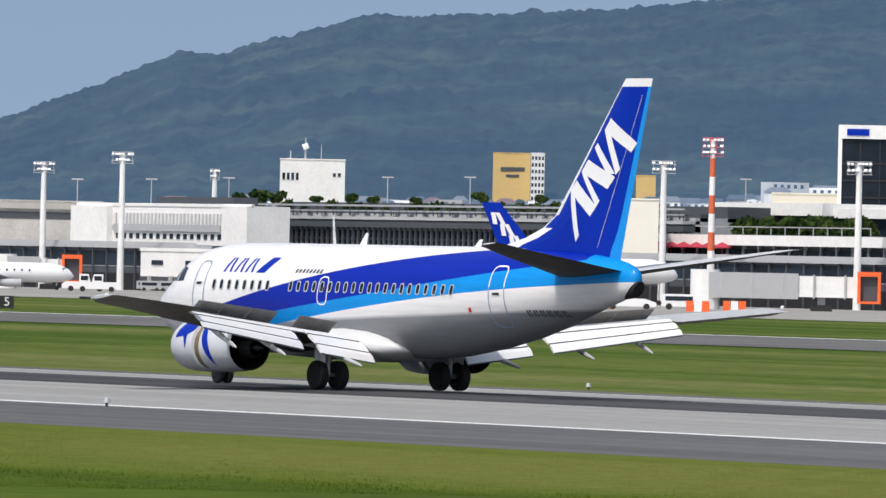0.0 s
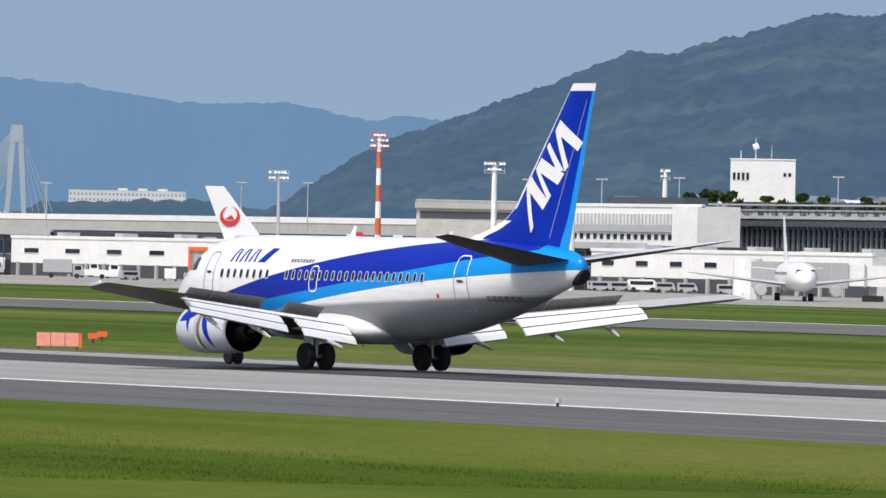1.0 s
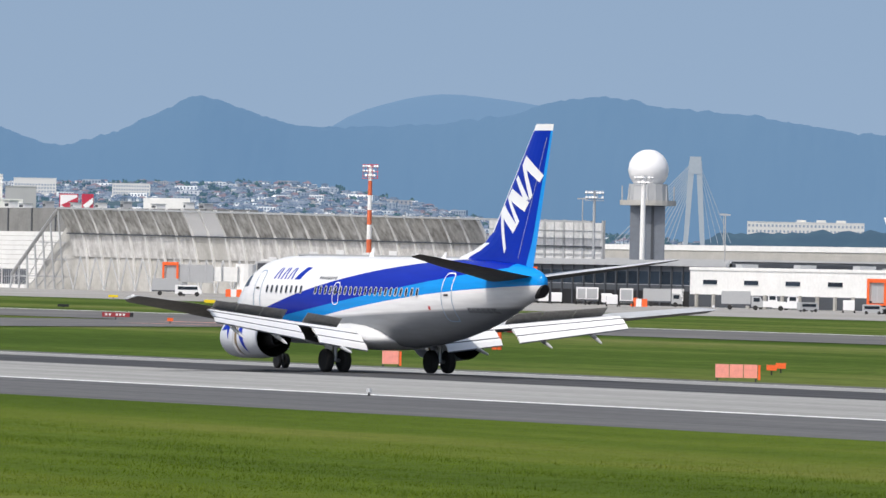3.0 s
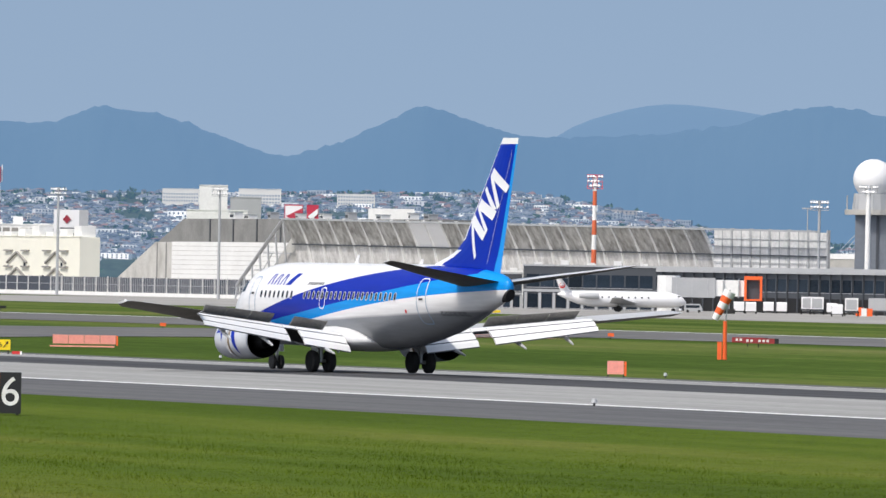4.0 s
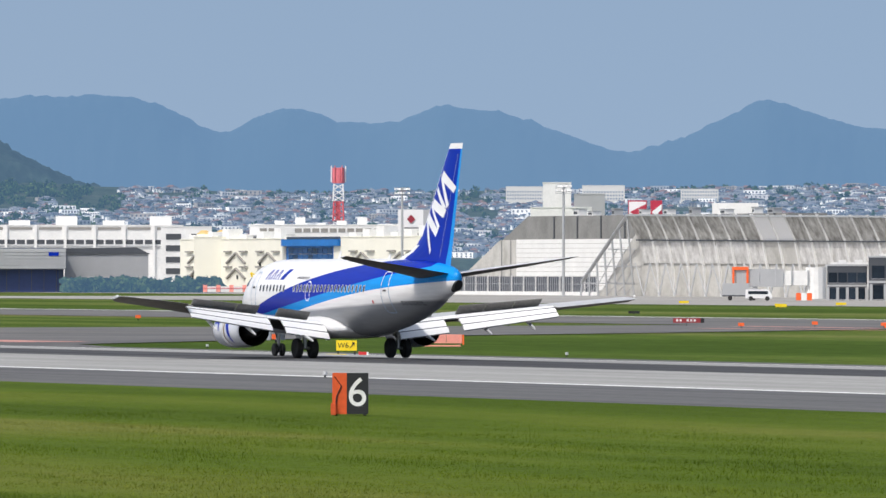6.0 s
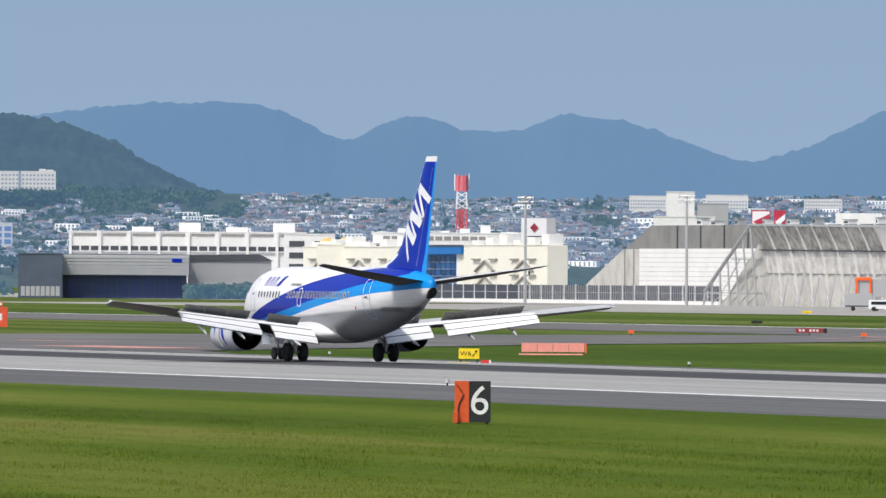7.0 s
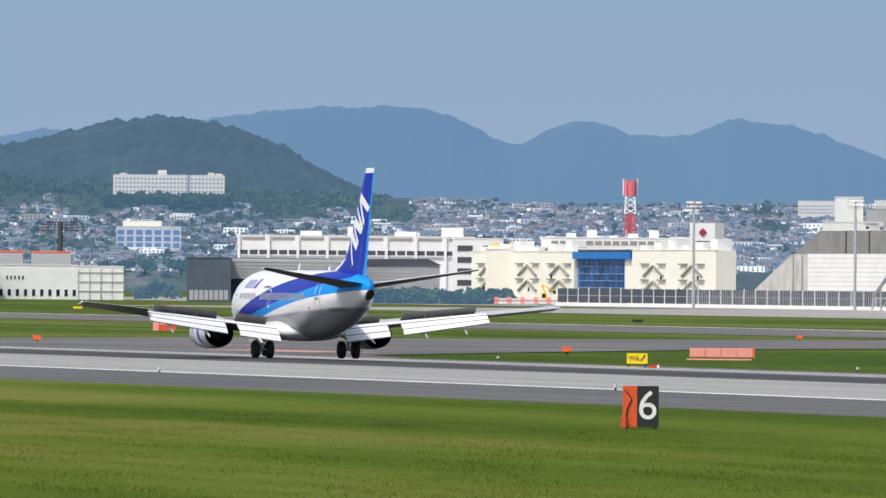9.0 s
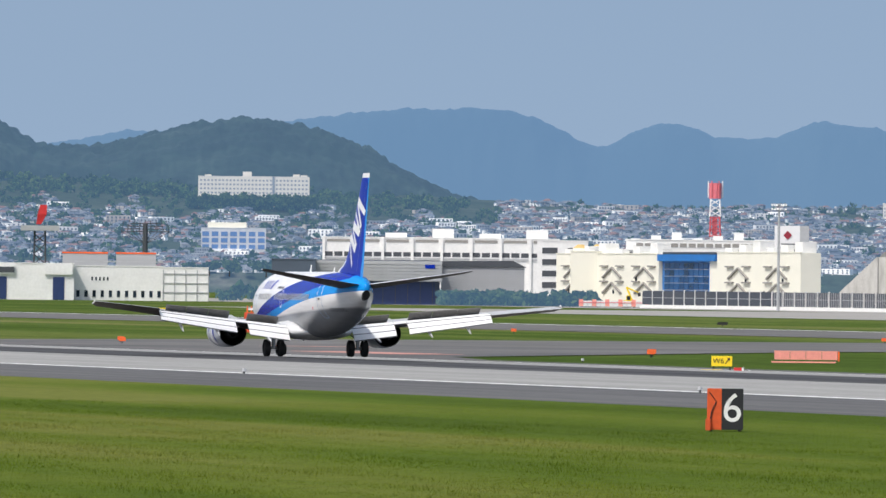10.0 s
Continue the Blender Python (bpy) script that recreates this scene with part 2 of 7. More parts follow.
# ---- building helpers ----
class Geo:
    """Gathers vertices and faces, each face with a material slot, for one mesh."""

    def __init__(self):
        self.v, self.f, self.m = [], [], []

    def add(self, verts, faces, slot=0):
        n = len(self.v)
        self.v += [tuple(p) for p in verts]
        self.f += [tuple(n + i for i in f) for f in faces]
        self.m += [slot] * len(faces)
        return self

    def box(self, x0, x1, y0, y1, z0, z1, slot=0, turn=None):
        p = [Vector((x, y, z)) for z in (z0, z1) for y in (y0, y1) for x in (x0, x1)]
        if turn is not None:
            p = [turn @ q for q in p]
        return self.add(p, [(0, 2, 3, 1), (4, 5, 7, 6), (0, 1, 5, 4), (2, 6, 7, 3), (1, 3, 7, 5), (0, 4, 6, 2)], slot)

    def tube(self, a, b, r0, r1=None, n=10, slot=0, caps=True):
        a, b = Vector(a), Vector(b)
        r1 = r0 if r1 is None else r1
        q = (b - a).to_track_quat("Z", "Y")
        ring = [Vector((math.cos(2 * math.pi * i / n), math.sin(2 * math.pi * i / n), 0)) for i in range(n)]
        v = [a + q @ (p * r0) for p in ring] + [b + q @ (p * r1) for p in ring]
        f = [(i, (i + 1) % n, n + (i + 1) % n, n + i) for i in range(n)]
        if caps:
            f += [tuple(range(n - 1, -1, -1)), tuple(range(n, 2 * n))]
        return self.add(v, f, slot)

    def loft(self, rings, slot=0, caps=True, closed=True):
        n = len(rings[0])
        v = [p for r in rings for p in r]
        f = []
        for k in range(len(rings) - 1):
            for i in range(n if closed else n - 1):
                j = (i + 1) % n
                f.append((k * n + i, k * n + j, (k + 1) * n + j, (k + 1) * n + i))
        if caps and closed:
            f += [tuple(range(n - 1, -1, -1)), tuple((len(rings) - 1) * n + i for i in range(n))]
        return self.add(v, f, slot)

    def prism(self, outline, axis, a, b, slot=0):
        """outline: 2D points in the two other axes; from a to b along axis."""
        def put(p, q):
            return {"x": (q, p[0], p[1]), "y": (p[0], q, p[1]), "z": (p[0], p[1], q)}[axis]
        n = len(outline)
        v = [put(p, a) for p in outline] + [put(p, b) for p in outline]
        f = [(i, (i + 1) % n, n + (i + 1) % n, n + i) for i in range(n)] + [tuple(range(n - 1, -1, -1)), tuple(range(n, 2 * n))]
        return self.add(v, f, slot)

    def ball(self, c, r, slot=0, nu=24, nv=14, squash=1.0):
        rings = []
        for k in range(1, nv):
            a = math.pi * k / nv
            rings.append([(c[0] + r * math.sin(a) * math.cos(2 * math.pi * i / nu), c[1] + r * math.sin(a) * math.sin(2 * math.pi * i / nu), c[2] - squash * r * math.cos(a)) for i in range(nu)])
        return self.loft(rings, slot)


def part(name, geo, mats, parent=None, label="", smooth=False, at=None, fix=True):
    me = bpy.data.meshes.new(name)
    me.from_pydata(geo.v, [], geo.f)
    for m in (mats if isinstance(mats, (list, tuple)) else [mats]):
        me.materials.append(m)
    if any(geo.m):
        me.polygons.foreach_set("material_index", geo.m)
    if fix:
        bm = bmesh.new()
        bm.from_mesh(me)
        bmesh.ops.recalc_face_normals(bm, faces=bm.faces)
        bm.to_mesh(me)
        bm.free()
    if smooth:
        me.shade_smooth()
        if smooth == "edges":
            me.set_sharp_from_angle(angle=radians(35))
    ob = new(name, me)
    if parent is not None:
        ob.parent = parent
    if at is not None:
        ob.matrix_basis = at
    if label:
        ob["label"] = label
    return ob


def thing(name, label, category, at=None, group=""):
    ob = new(name)
    ob.empty_display_size = 0.5
    if at is not None:
        ob.matrix_basis = at
    return tagged(ob, label, category, group)


def clone(ob, parent=None, at=None):
    o = ob.copy()
    scene.collection.objects.link(o)
    if parent is not None:
        o.parent = parent
    if at is not None:
        o.matrix_basis = at
    return o

# ---- livery: paint chosen by place on the aircraft (local: x right, y ahead, z up) ----
def livery():
    m = bpy.data.materials.new("fuselage_livery")
    m.use_nodes = True
    nt = m.node_tree
    N, L = nt.nodes, nt.links
    b = N["Principled BSDF"]
    b.inputs["Roughness"].default_value = 0.25
    b.inputs["Specular IOR Level"].default_value = 0.25
    tc, sp = N.new("ShaderNodeTexCoord"), N.new("ShaderNodeSeparateXYZ")
    L.new(tc.outputs["Object"], sp.inputs[0])

    def num(op, a, c, e=None):
        n = N.new("ShaderNodeMath")
        n.operation = op
        for i, q in enumerate((a, c, e)):
            if q is None:
                continue
            if isinstance(q, (int, float)):
                n.inputs[i].default_value = q
            else:
                L.new(q, n.inputs[i])
        return n.outputs[0]

    u, z = sp.outputs[1], sp.outputs[2]

    def above(q2, q1, q0, sharp=60.0):
        line = num("MULTIPLY_ADD", num("MULTIPLY_ADD", u, q2, q1), u, q0)
        d = num("SUBTRACT", z, line)
        return num("MULTIPLY_ADD", d, sharp, 0.5)

    def mix(fac, a, c):
        n = N.new("ShaderNodeMix")
        n.data_type = "RGBA"
        n.clamp_factor = True
        L.new(fac, n.inputs[0])
        for i, q in ((6, a), (7, c)):
            if isinstance(q, tuple):
                n.inputs[i].default_value = (*q, 1)
            else:
                L.new(q, n.inputs[i])
        return n.outputs[2]

    # belly grey is livery paint, darkened further for the underside's shade
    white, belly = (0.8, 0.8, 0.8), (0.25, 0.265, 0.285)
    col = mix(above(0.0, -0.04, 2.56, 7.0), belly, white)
    col = mix(above(-0.00217, -0.1127, 2.868), col, SKYBLUE)
    col = mix(above(0.0, -0.1169, 3.304), col, BLUE)
    col = mix(above(-0.00504, -0.13274, 4.39), col, white)
    # everything aft of the last frame under the fin is light blue above, bare below
    aft = num("MULTIPLY_ADD", num("SUBTRACT", -12.9, u), 30.0, 0.5)
    up = num("MULTIPLY_ADD", num("SUBTRACT", z, 4.08), 40.0, 0.5)
    both = num("MULTIPLY", num("MINIMUM", num("MAXIMUM", aft, 0.0), 1.0), num("MINIMUM", num("MAXIMUM", up, 0.0), 1.0))
    col = mix(both, col, SKYBLUE)
    # soot and streaks along the belly
    mp, nz = N.new("ShaderNodeMapping"), N.new("ShaderNodeTexNoise")
    mp.inputs["Scale"].default_value = (1.0, 0.25, 3.0)
    nz.inputs["Scale"].default_value, nz.inputs["Detail"].default_value = 2.0, 6
    L.new(tc.outputs["Object"], mp.inputs[0])
    L.new(mp.outputs[0], nz.inputs["Vector"])
    mr = N.new("ShaderNodeMapRange")
    mr.inputs[1].default_value, mr.inputs[2].default_value, mr.inputs[3].default_value, mr.inputs[4].default_value = 0.35, 0.7, 0.92, 1.04
    L.new(nz.outputs[0], mr.inputs[0])
    sc = N.new("ShaderNodeVectorMath")
    sc.operation = "SCALE"
    L.new(col, sc.inputs[0])
    L.new(mr.outputs[0], sc.inputs["Scale"])
    L.new(sc.outputs[0], b.inputs["Base Color"])
    return m


M["livery"] = livery()

# fuselage stations: distance ahead of the main wheels, top, bottom, half width
STATIONS = [(15.07, 2.78, 2.72, 0.03), (14.9, 3.05, 2.42, 0.34), (14.4, 3.42, 2.06, 0.74), (13.6, 3.78, 1.74, 1.15), (12.8, 4.2, 1.5, 1.44),
            (12.0, 4.72, 1.34, 1.64), (11.2, 5.0, 1.25, 1.77), (10.0, 5.16, 1.2, 1.86), (8.5, 5.2, 1.18, 1.88), (3.0, 5.2, 1.18, 1.88), (-3.0, 5.2, 1.18, 1.88),
            (-5.0, 5.2, 1.32, 1.87), (-7.0, 5.2, 1.6, 1.8), (-9.0, 5.19, 1.98, 1.62), (-11.0, 5.14, 2.46, 1.3), (-12.6, 5.04, 2.94, 0.95), (-13.8, 4.9, 3.28, 0.64), (-14.6, 4.76, 3.48, 0.44), (-15.0, 4.62, 3.62, 0.33), (-15.2, 4.54, 3.76, 0.24), (-15.3, 4.42, 3.92, 0.14), (-15.34, 4.3, 4.08, 0.05)]


def section(u):
    us = [s[0] for s in STATIONS][::-1]
    return [float(np.interp(u, us, [s[k] for s in STATIONS][::-1])) for k in (1, 2, 3)]


def skin(u, z, off=0.0, side=-1):
    """The point of the fuselage's side at u, z, pushed out by off."""
    top, bot, hw = section(u)
    c, h = (top + bot) / 2, (top - bot) / 2
    q = max(-0.999, min(0.999, (z - c) / h))
    w = math.sqrt(1 - q * q)
    n = Vector((w / hw, 0, q / h)).normalized()
    return Vector((side * (hw * w + off * n.x), u, z + off * n.z))


def skin_patch(geo, corners, off=0.012, side=-1, slot=0, nu=4, nz=4):
    """A thin patch on the side between four (u, z) corners, in order round it."""
    a, b, c, d = [Vector((p[0], p[1], 0)) for p in corners]
    v, f = [], []
    for i in range(nz + 1):
        for j in range(nu + 1):
            s, t = j / nu, i / nz
            p = (a * (1 - s) + b * s) * (1 - t) + (d * (1 - s) + c * s) * t
            v.append(skin(p.x, p.y, off, side))
    for i in range(nz):
        for j in range(nu):
            k = i * (nu + 1) + j
            f.append((k, k + 1, k + nu + 2, k + nu + 1))
    geo.add(v, f, slot)


def airfoil_ring(le, te, thick, place, n=9):
    """Closed ring of a wing section between le and te along the chord; place(chord position, height) gives the point."""
    up = []
    for i in range(n):
        s = (1 - math.cos(math.pi * i / (n - 1))) / 2
        t = thick * (2.969 * math.sqrt(s) - 1.26 * s - 3.516 * s * s + 2.843 * s ** 3 - 1.036 * s ** 4) * 0.5
        up.append((s, t))
    ring = [place(le + (te - le) * s, t * 1.1) for s, t in up] + [place(le + (te - le) * s, -t * 0.9) for s, t in up[-2:0:-1]]
    return ring


def build_airliner():
    jet = thing("airliner", "white twin-engine airliner with blue stripes, flaps down, on the runway", "airplane")
    g = Geo()
    us = sorted(set([round(float(x), 3) for x in np.concatenate([np.linspace(15.07, 11, 22), np.linspace(11, -4, 31), np.linspace(-4, -15.0, 34), [-15.1, -15.2, -15.26, -15.3, -15.34]])]), reverse=True)
    rings = []
    for u in us:
        top, bot, hw = section(u)
        c, h = (top + bot) / 2, (top - bot) / 2
        rings.append([(hw * math.sin(2 * math.pi * i / 56), u, c + h * math.cos(2 * math.pi * i / 56)) for i in range(56)])
    g.loft(rings)
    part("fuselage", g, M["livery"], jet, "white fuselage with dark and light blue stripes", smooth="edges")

    # wing to body fairing
    g = Geo()
    rings = []
    for u, w, zt, zb in ((6.6, 0.6, 1.8, 1.25), (5.4, 1.7, 2.1, 1.1), (3.5, 1.98, 2.3, 1.03), (0.5, 2.04, 2.4, 1.0), (-0.9, 2.0, 2.3, 1.02), (-1.6, 1.93, 2.14, 1.08), (-2.1, 1.8, 1.98, 1.18), (-2.5, 1.4, 1.8, 1.3), (-2.8, 0.7, 1.6, 1.4)):
        c, h = (zt + zb) / 2, (zt - zb) / 2
        rings.append([(w * math.sin(2 * math.pi * i / 32), u, c + h * math.copysign(abs(math.cos(2 * math.pi * i / 32)) ** 0.7, math.cos(2 * math.pi * i / 32))) for i in range(32)])
    g.loft(rings)
    part("wing_fairing", g, M["tail_grey"], jet, smooth=True)

    # tail fin
    g = Geo()
    zs = [4.7, 5.1, 5.3, 5.55, 5.9, 6.35, 7.2, 8.2, 9.2, 10.2, 10.8, 11.08]
    def fin_le(z): return float(np.interp(z, [4.7, 5.22, 5.5, 5.9, 6.35, 11.08], [-6.2, -6.9, -8.3, -9.5, -10.25, -14.33]))
    def fin_te(z): return -14.25 - (z - 4.95) * 0.27
    FR = [0.0, 0.065, 0.1, 0.18, 0.3, 0.45, 0.6, 0.72, 0.84, 0.92, 1.0]
    def fin_t(z, s): return (0.5 - 0.036 * (z - 5)) * (2.969 * math.sqrt(s) - 1.26 * s - 3.516 * s * s + 2.843 * s ** 3 - 1.036 * s ** 4) * 0.5
    for side in (-1, 1):
        for k in range(len(zs) - 1):
            for i in range(len(FR) - 1):
                q = []
                for z, s in ((zs[k], FR[i]), (zs[k], FR[i + 1]), (zs[k + 1], FR[i + 1]), (zs[k + 1], FR[i])):
                    q.append((side * fin_t(z, s), fin_le(z) + (fin_te(z) - fin_le(z)) * s, z))
                slot = 1 if (i == 0 or (i == 1 and zs[k] > 6.0) or zs[k] >= 10.8) else 2 if i == len(FR) - 2 else 0
                if zs[k] < 5.9 and i <= 2:
                    slot = 1
                g.add(q, [(0, 1, 2, 3)], slot)
    zt = zs[-1]
    g.add([(sd * fin_t(zt, s), fin_le(zt) + (fin_te(zt) - fin_le(zt)) * s, zt) for sd, ss in ((-1, FR), (1, FR[::-1])) for s in ss], [tuple(range(2 * len(FR)))], 1)
    fin = part("tail_fin", g, [M["blue_paint"], M["white_paint"], M["sky_paint"]], jet, "dark blue fin with white leading edge", smooth="edges")
    # rudder hinge line
    g = Geo()
    for side in (-1, 1):
        for z0, z1 in ((5.25, 10.5),):
            pts = []
            for z in (z0, z1):
                u = -13.05 - (z - 5.35) * 0.464
                s = (u - fin_le(z)) / (fin_te(z) - fin_le(z))
                pts += [(side * (fin_t(z, s) + 0.035), u - 0.015, z), (side * (fin_t(z, s) + 0.035), u + 0.015, z)]
            g.add([pts[0], pts[1], pts[3], pts[2]], [(0, 1, 2, 3)])
    part("rudder_gap", g, M["grey_paint"], fin)
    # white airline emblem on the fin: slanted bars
    bars = [((-11.39, 7.21), (-11.66, 7.32), (-11.97, 5.66), (-11.77, 5.43)), ((-11.39, 7.21), (-11.76, 7.57), (-12.96, 6.67), (-12.61, 6.32)),
            ((-12.04, 7.87), (-12.33, 7.82), (-13.14, 6.86), (-12.94, 6.65)), ((-12.04, 7.87), (-12.44, 8.29), (-13.98, 7.69), (-13.57, 7.27)), ((-12.80, 8.70), (-12.99, 8.87), (-13.96, 7.81), (-13.58, 7.74)),
            ((-13.38, 9.30), (-13.68, 9.31), (-14.25, 7.97), (-14.01, 7.76)), ((-13.38, 9.30), (-13.73, 9.72), (-15.14, 8.86), (-14.82, 8.54))]
    for side in (-1, 1):
        for k, quad in enumerate(bars):
            g = Geo()
            for i in range(6):      # short steps, so that the bar follows the curve of the fin
                (ua, za), (ub, zb), (uc, zc), (ud, zd) = quad
                pts = []
                for q in (i / 6, (i + 1) / 6):
                    for u, z in ((ua + (ud - ua) * q, za + (zd - za) * q), (ub + (uc - ub) * q, zb + (zc - zb) * q)):
                        f = min(1, max(0.02, (u - fin_le(z)) / (fin_te(z) - fin_le(z))))
                        pts.append((side * (fin_t(z, f) + 0.014 + 0.002 * k), u, z))
                g.add([pts[0], pts[1], pts[3], pts[2]], [(0, 1, 2, 3)])
            part("emblem_bar", g, M["white_paint"], fin, "white slanted bar of the airline emblem", fix=False)

    # tailplanes
    for side in (-1, 1):
        g = Geo()
        rings = []
        for v, le, te, z, th in ((0.3, -11.4, -14.75, 4.42, 0.34), (2.5, -12.65, -15.2, 4.70, 0.26), (4.5, -13.75, -15.6, 4.95, 0.18), (6.1, -14.7, -15.92, 5.17, 0.11), (6.35, -15.1, -15.92, 5.2, 0.05)):
            rings.append(airfoil_ring(le, te, th, lambda c, h, v=v, z=z: (side * v, c, z + h - (c + 14.4) * 0.085)))
        g.loft(rings)
        # lower faces get the dark material: underside shade put into the colour
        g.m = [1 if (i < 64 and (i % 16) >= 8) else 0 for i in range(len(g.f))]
        part("tailplane", g, [M["tail_grey"], M["underside_shade_grime"]], jet, "light grey tailplane", smooth="edges")

    # wings, flaps, spoilers
    def wing_z(v): return 1.74 + (v - 1.5) * 0.108
    def wing_le(v): return float(np.interp(v, [1.2, 1.9, 4.9, 14.2, 14.44], [5.6, 4.9, 2.35, -2.75, -3.1]))
    def wing_te(v): return float(np.interp(v, [1.2, 5.0, 14.44], [-2.6, -2.45, -4.4]))
    for side in (-1, 1):
        g = Geo()
        rings = []
        for v, cut in ((1.2, 0.72), (1.9, 0.72), (3.2, 0.72), (4.9, 0.70), (7.0, 0.70), (9.0, 0.70), (10.3, 0.70), (10.32, 1.0), (12.5, 1.0), (14.2, 1.0), (14.44, 1.0)):
            le, te = wing_le(v), wing_te(v)
            th = float(np.interp(v, [1.2, 5.0, 14.2, 14.44], [0.95, 0.62, 0.34, 0.1]))
            rings.append(airfoil_ring(le, le + (te - le) * cut, th, lambda c, h, v=v, le=le, side=side: (side * v, c, wing_z(v) + h * (0.6 if h > 0 else 1.2) + (le - c) * float(np.interp(v, [5, 10.3, 14.4], [0.0, 0.06, 0.09] if side < 0 else [0.0, -0.01, -0.02]))), 11))
        g.loft(rings)
        # lower faces are dark: underside shade and brown grime put into the colour
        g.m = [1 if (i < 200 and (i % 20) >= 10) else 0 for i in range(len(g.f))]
        wing = part("wing", g, [M["wing_grey"], M["underside_shade_grime"]], jet, "grey swept wing, underside darkened for shade and grime", smooth="edges")
        # three-piece flaps, let down
        for v0, v1, segments in ((2.0, 4.55, 3), (4.6, 5.3, 1), (5.35, 10.25, 3)):
            for seg in range(segments):
                g = Geo()
                rings = []
                for v in np.linspace(v0, v1, 4):
                    v = float(v)
                    le, te = wing_le(v), wing_te(v)
                    hinge = le + (te - le) * 0.74
                    k = float(np.interp(v, [2, 5, 10.3], [1.0, 0.9, 0.62]))
                    a0 = [(0.12, 0.06), (-0.40, -0.06), (-1.05, -0.36), (-1.45, -0.66)]
                    (p0, q0), (p1, q1) = a0[seg], a0[seg + 1]
                    gap = -0.09 if seg else 0
                    zz = wing_z(v)
                    u0, z0, u1, z1 = hinge + (p0 + gap) * k, zz + (q0 - 0.075 * seg) * k, hinge + p1 * k, zz + (q1 - 0.075 * seg) * k
                    t = 0.11 * k
                    rings.append([(side * v, u0, z0 + t * 0.5), (side * v, (u0 + u1) / 2, (z0 + z1) / 2 + t * 0.9), (side * v, u1, z1 + 0.02), (side * v, u1, z1 - 0.035), (side * v, (u0 + u1) / 2, (z0 + z1) / 2 - t * 0.5), (side * v, u0, z0 - t * 0.5)])
                g.loft(rings)
                # rear edges and lower rear faces are dark, standing in for shaded slots
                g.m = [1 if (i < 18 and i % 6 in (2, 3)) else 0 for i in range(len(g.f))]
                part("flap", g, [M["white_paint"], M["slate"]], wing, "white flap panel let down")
        # raised spoilers
        for v0, v1 in ((2.35, 4.4), (5.6, 6.96), (6.99, 8.4), (8.43, 9.75)):
            g = Geo()
            rings = []
            for v in (v0, v1):
                le, te = wing_le(v), wing_te(v)
                hu = le + (te - le) * 0.56
                c = 0.8 if v < 5 else 0.98 - 0.035 * v
                zz = wing_z(v) + 0.14
                du, dz = -c * math.cos(radians(34)), c * math.sin(radians(34))
                rings.append([(side * v, hu, zz), (side * v, hu + du, zz + dz), (side * v, hu + du, zz + dz - 0.03), (side * v, hu, zz - 0.05)])
            g.loft(rings)
            part("spoiler", g, M["spoiler_grey"], wing, "dark grey spoiler panel raised")
        # flap track fairings
        for v in (3.4, 6.6, 8.9):
            g = Geo()
            rings = []
            le, te = wing_le(v), wing_te(v)
            for s, r in ((0.5, 0.02), (0.62, 0.07), (0.85, 0.09), (1.04, 0.065), (1.12, 0.04), (1.14, 0.01)):
                u = le + (te - le) * s
                z = wing_z(v) - 0.36 - max(0, s - 0.62) * 1.3
                rings.append([(side * v + r * math.cos(2 * math.pi * i / 8), u, z + 1.3 * r * math.sin(2 * math.pi * i / 8)) for i in range(8)])
            g.loft(rings)
            part("flap_fairing", g, M["grey_paint"], wing, smooth=True)
        g = Geo().ball((side * 14.42, -4.0, wing_z(14.44) + 0.12), 0.07, nu=8, nv=6)
        part("wingtip_light", g, M["white_paint"], wing)

        # engine
        cx, cz = side * 4.83, 1.44
        def ring(u, r, flat=1.0):
            return [(cx + r * math.cos(2 * math.pi * i / 36), u, cz + r * math.sin(2 * math.pi * i / 36) * (flat if math.sin(2 * math.pi * i / 36) < 0 else 1.0)) for i in range(36)]
        g = Geo().loft([ring(4.2, 0.70), ring(5.3, 0.68), ring(5.66, 0.76), ring(5.70, 0.83, 0.95), ring(5.45, 0.94, 0.93), ring(4.9, 1.0, 0.92), ring(4.05, 1.0, 0.92), ring(4.02, 0.9, 0.92)], caps=False)
        eng = part("engine", g, M["cowl"], jet, "silver engine cowl with blue pattern", smooth="edges")
        g = Geo().loft([ring(4.06, 0.9, 0.92), ring(3.6, 0.89, 0.92)], caps=False)
        part("reverser_ring", g, M["bronze"], eng, "bronze reverser cascade laid open", smooth=True)
        g = Geo().loft([ring(3.66, 0.86, 0.92), ring(3.6, 0.99, 0.92), ring(3.0, 0.98, 0.93), ring(2.2, 0.91, 0.95), ring(1.75, 0.86, 0.96), ring(1.75, 0.83, 0.96), ring(2.6, 0.82, 0.96), ring(3.4, 0.3)], caps=False)
        # inner faces are black: the shade inside the duct put into the colour
        g.m = [0] * (36 * 4) + [1] * (len(g.f) - 36 * 4)
        part("reverser_sleeve", g, [M["cowl"], M["black"]], eng, "rear cowl slid back", smooth="edges")
        g = Geo().loft([ring(3.3, 0.5), ring(2.2, 0.45), ring(1.3, 0.33), ring(1.28, 0.28), ring(1.8, 0.26)])
        part("nozzle", g, M["black"], eng, smooth="edges")
        g = Geo().loft([ring(1.7, 0.2), ring(1.1, 0.1), ring(0.8, 0.02)])
        part("plug", g, M["dark_metal"], eng, smooth=True)
        g = Geo()
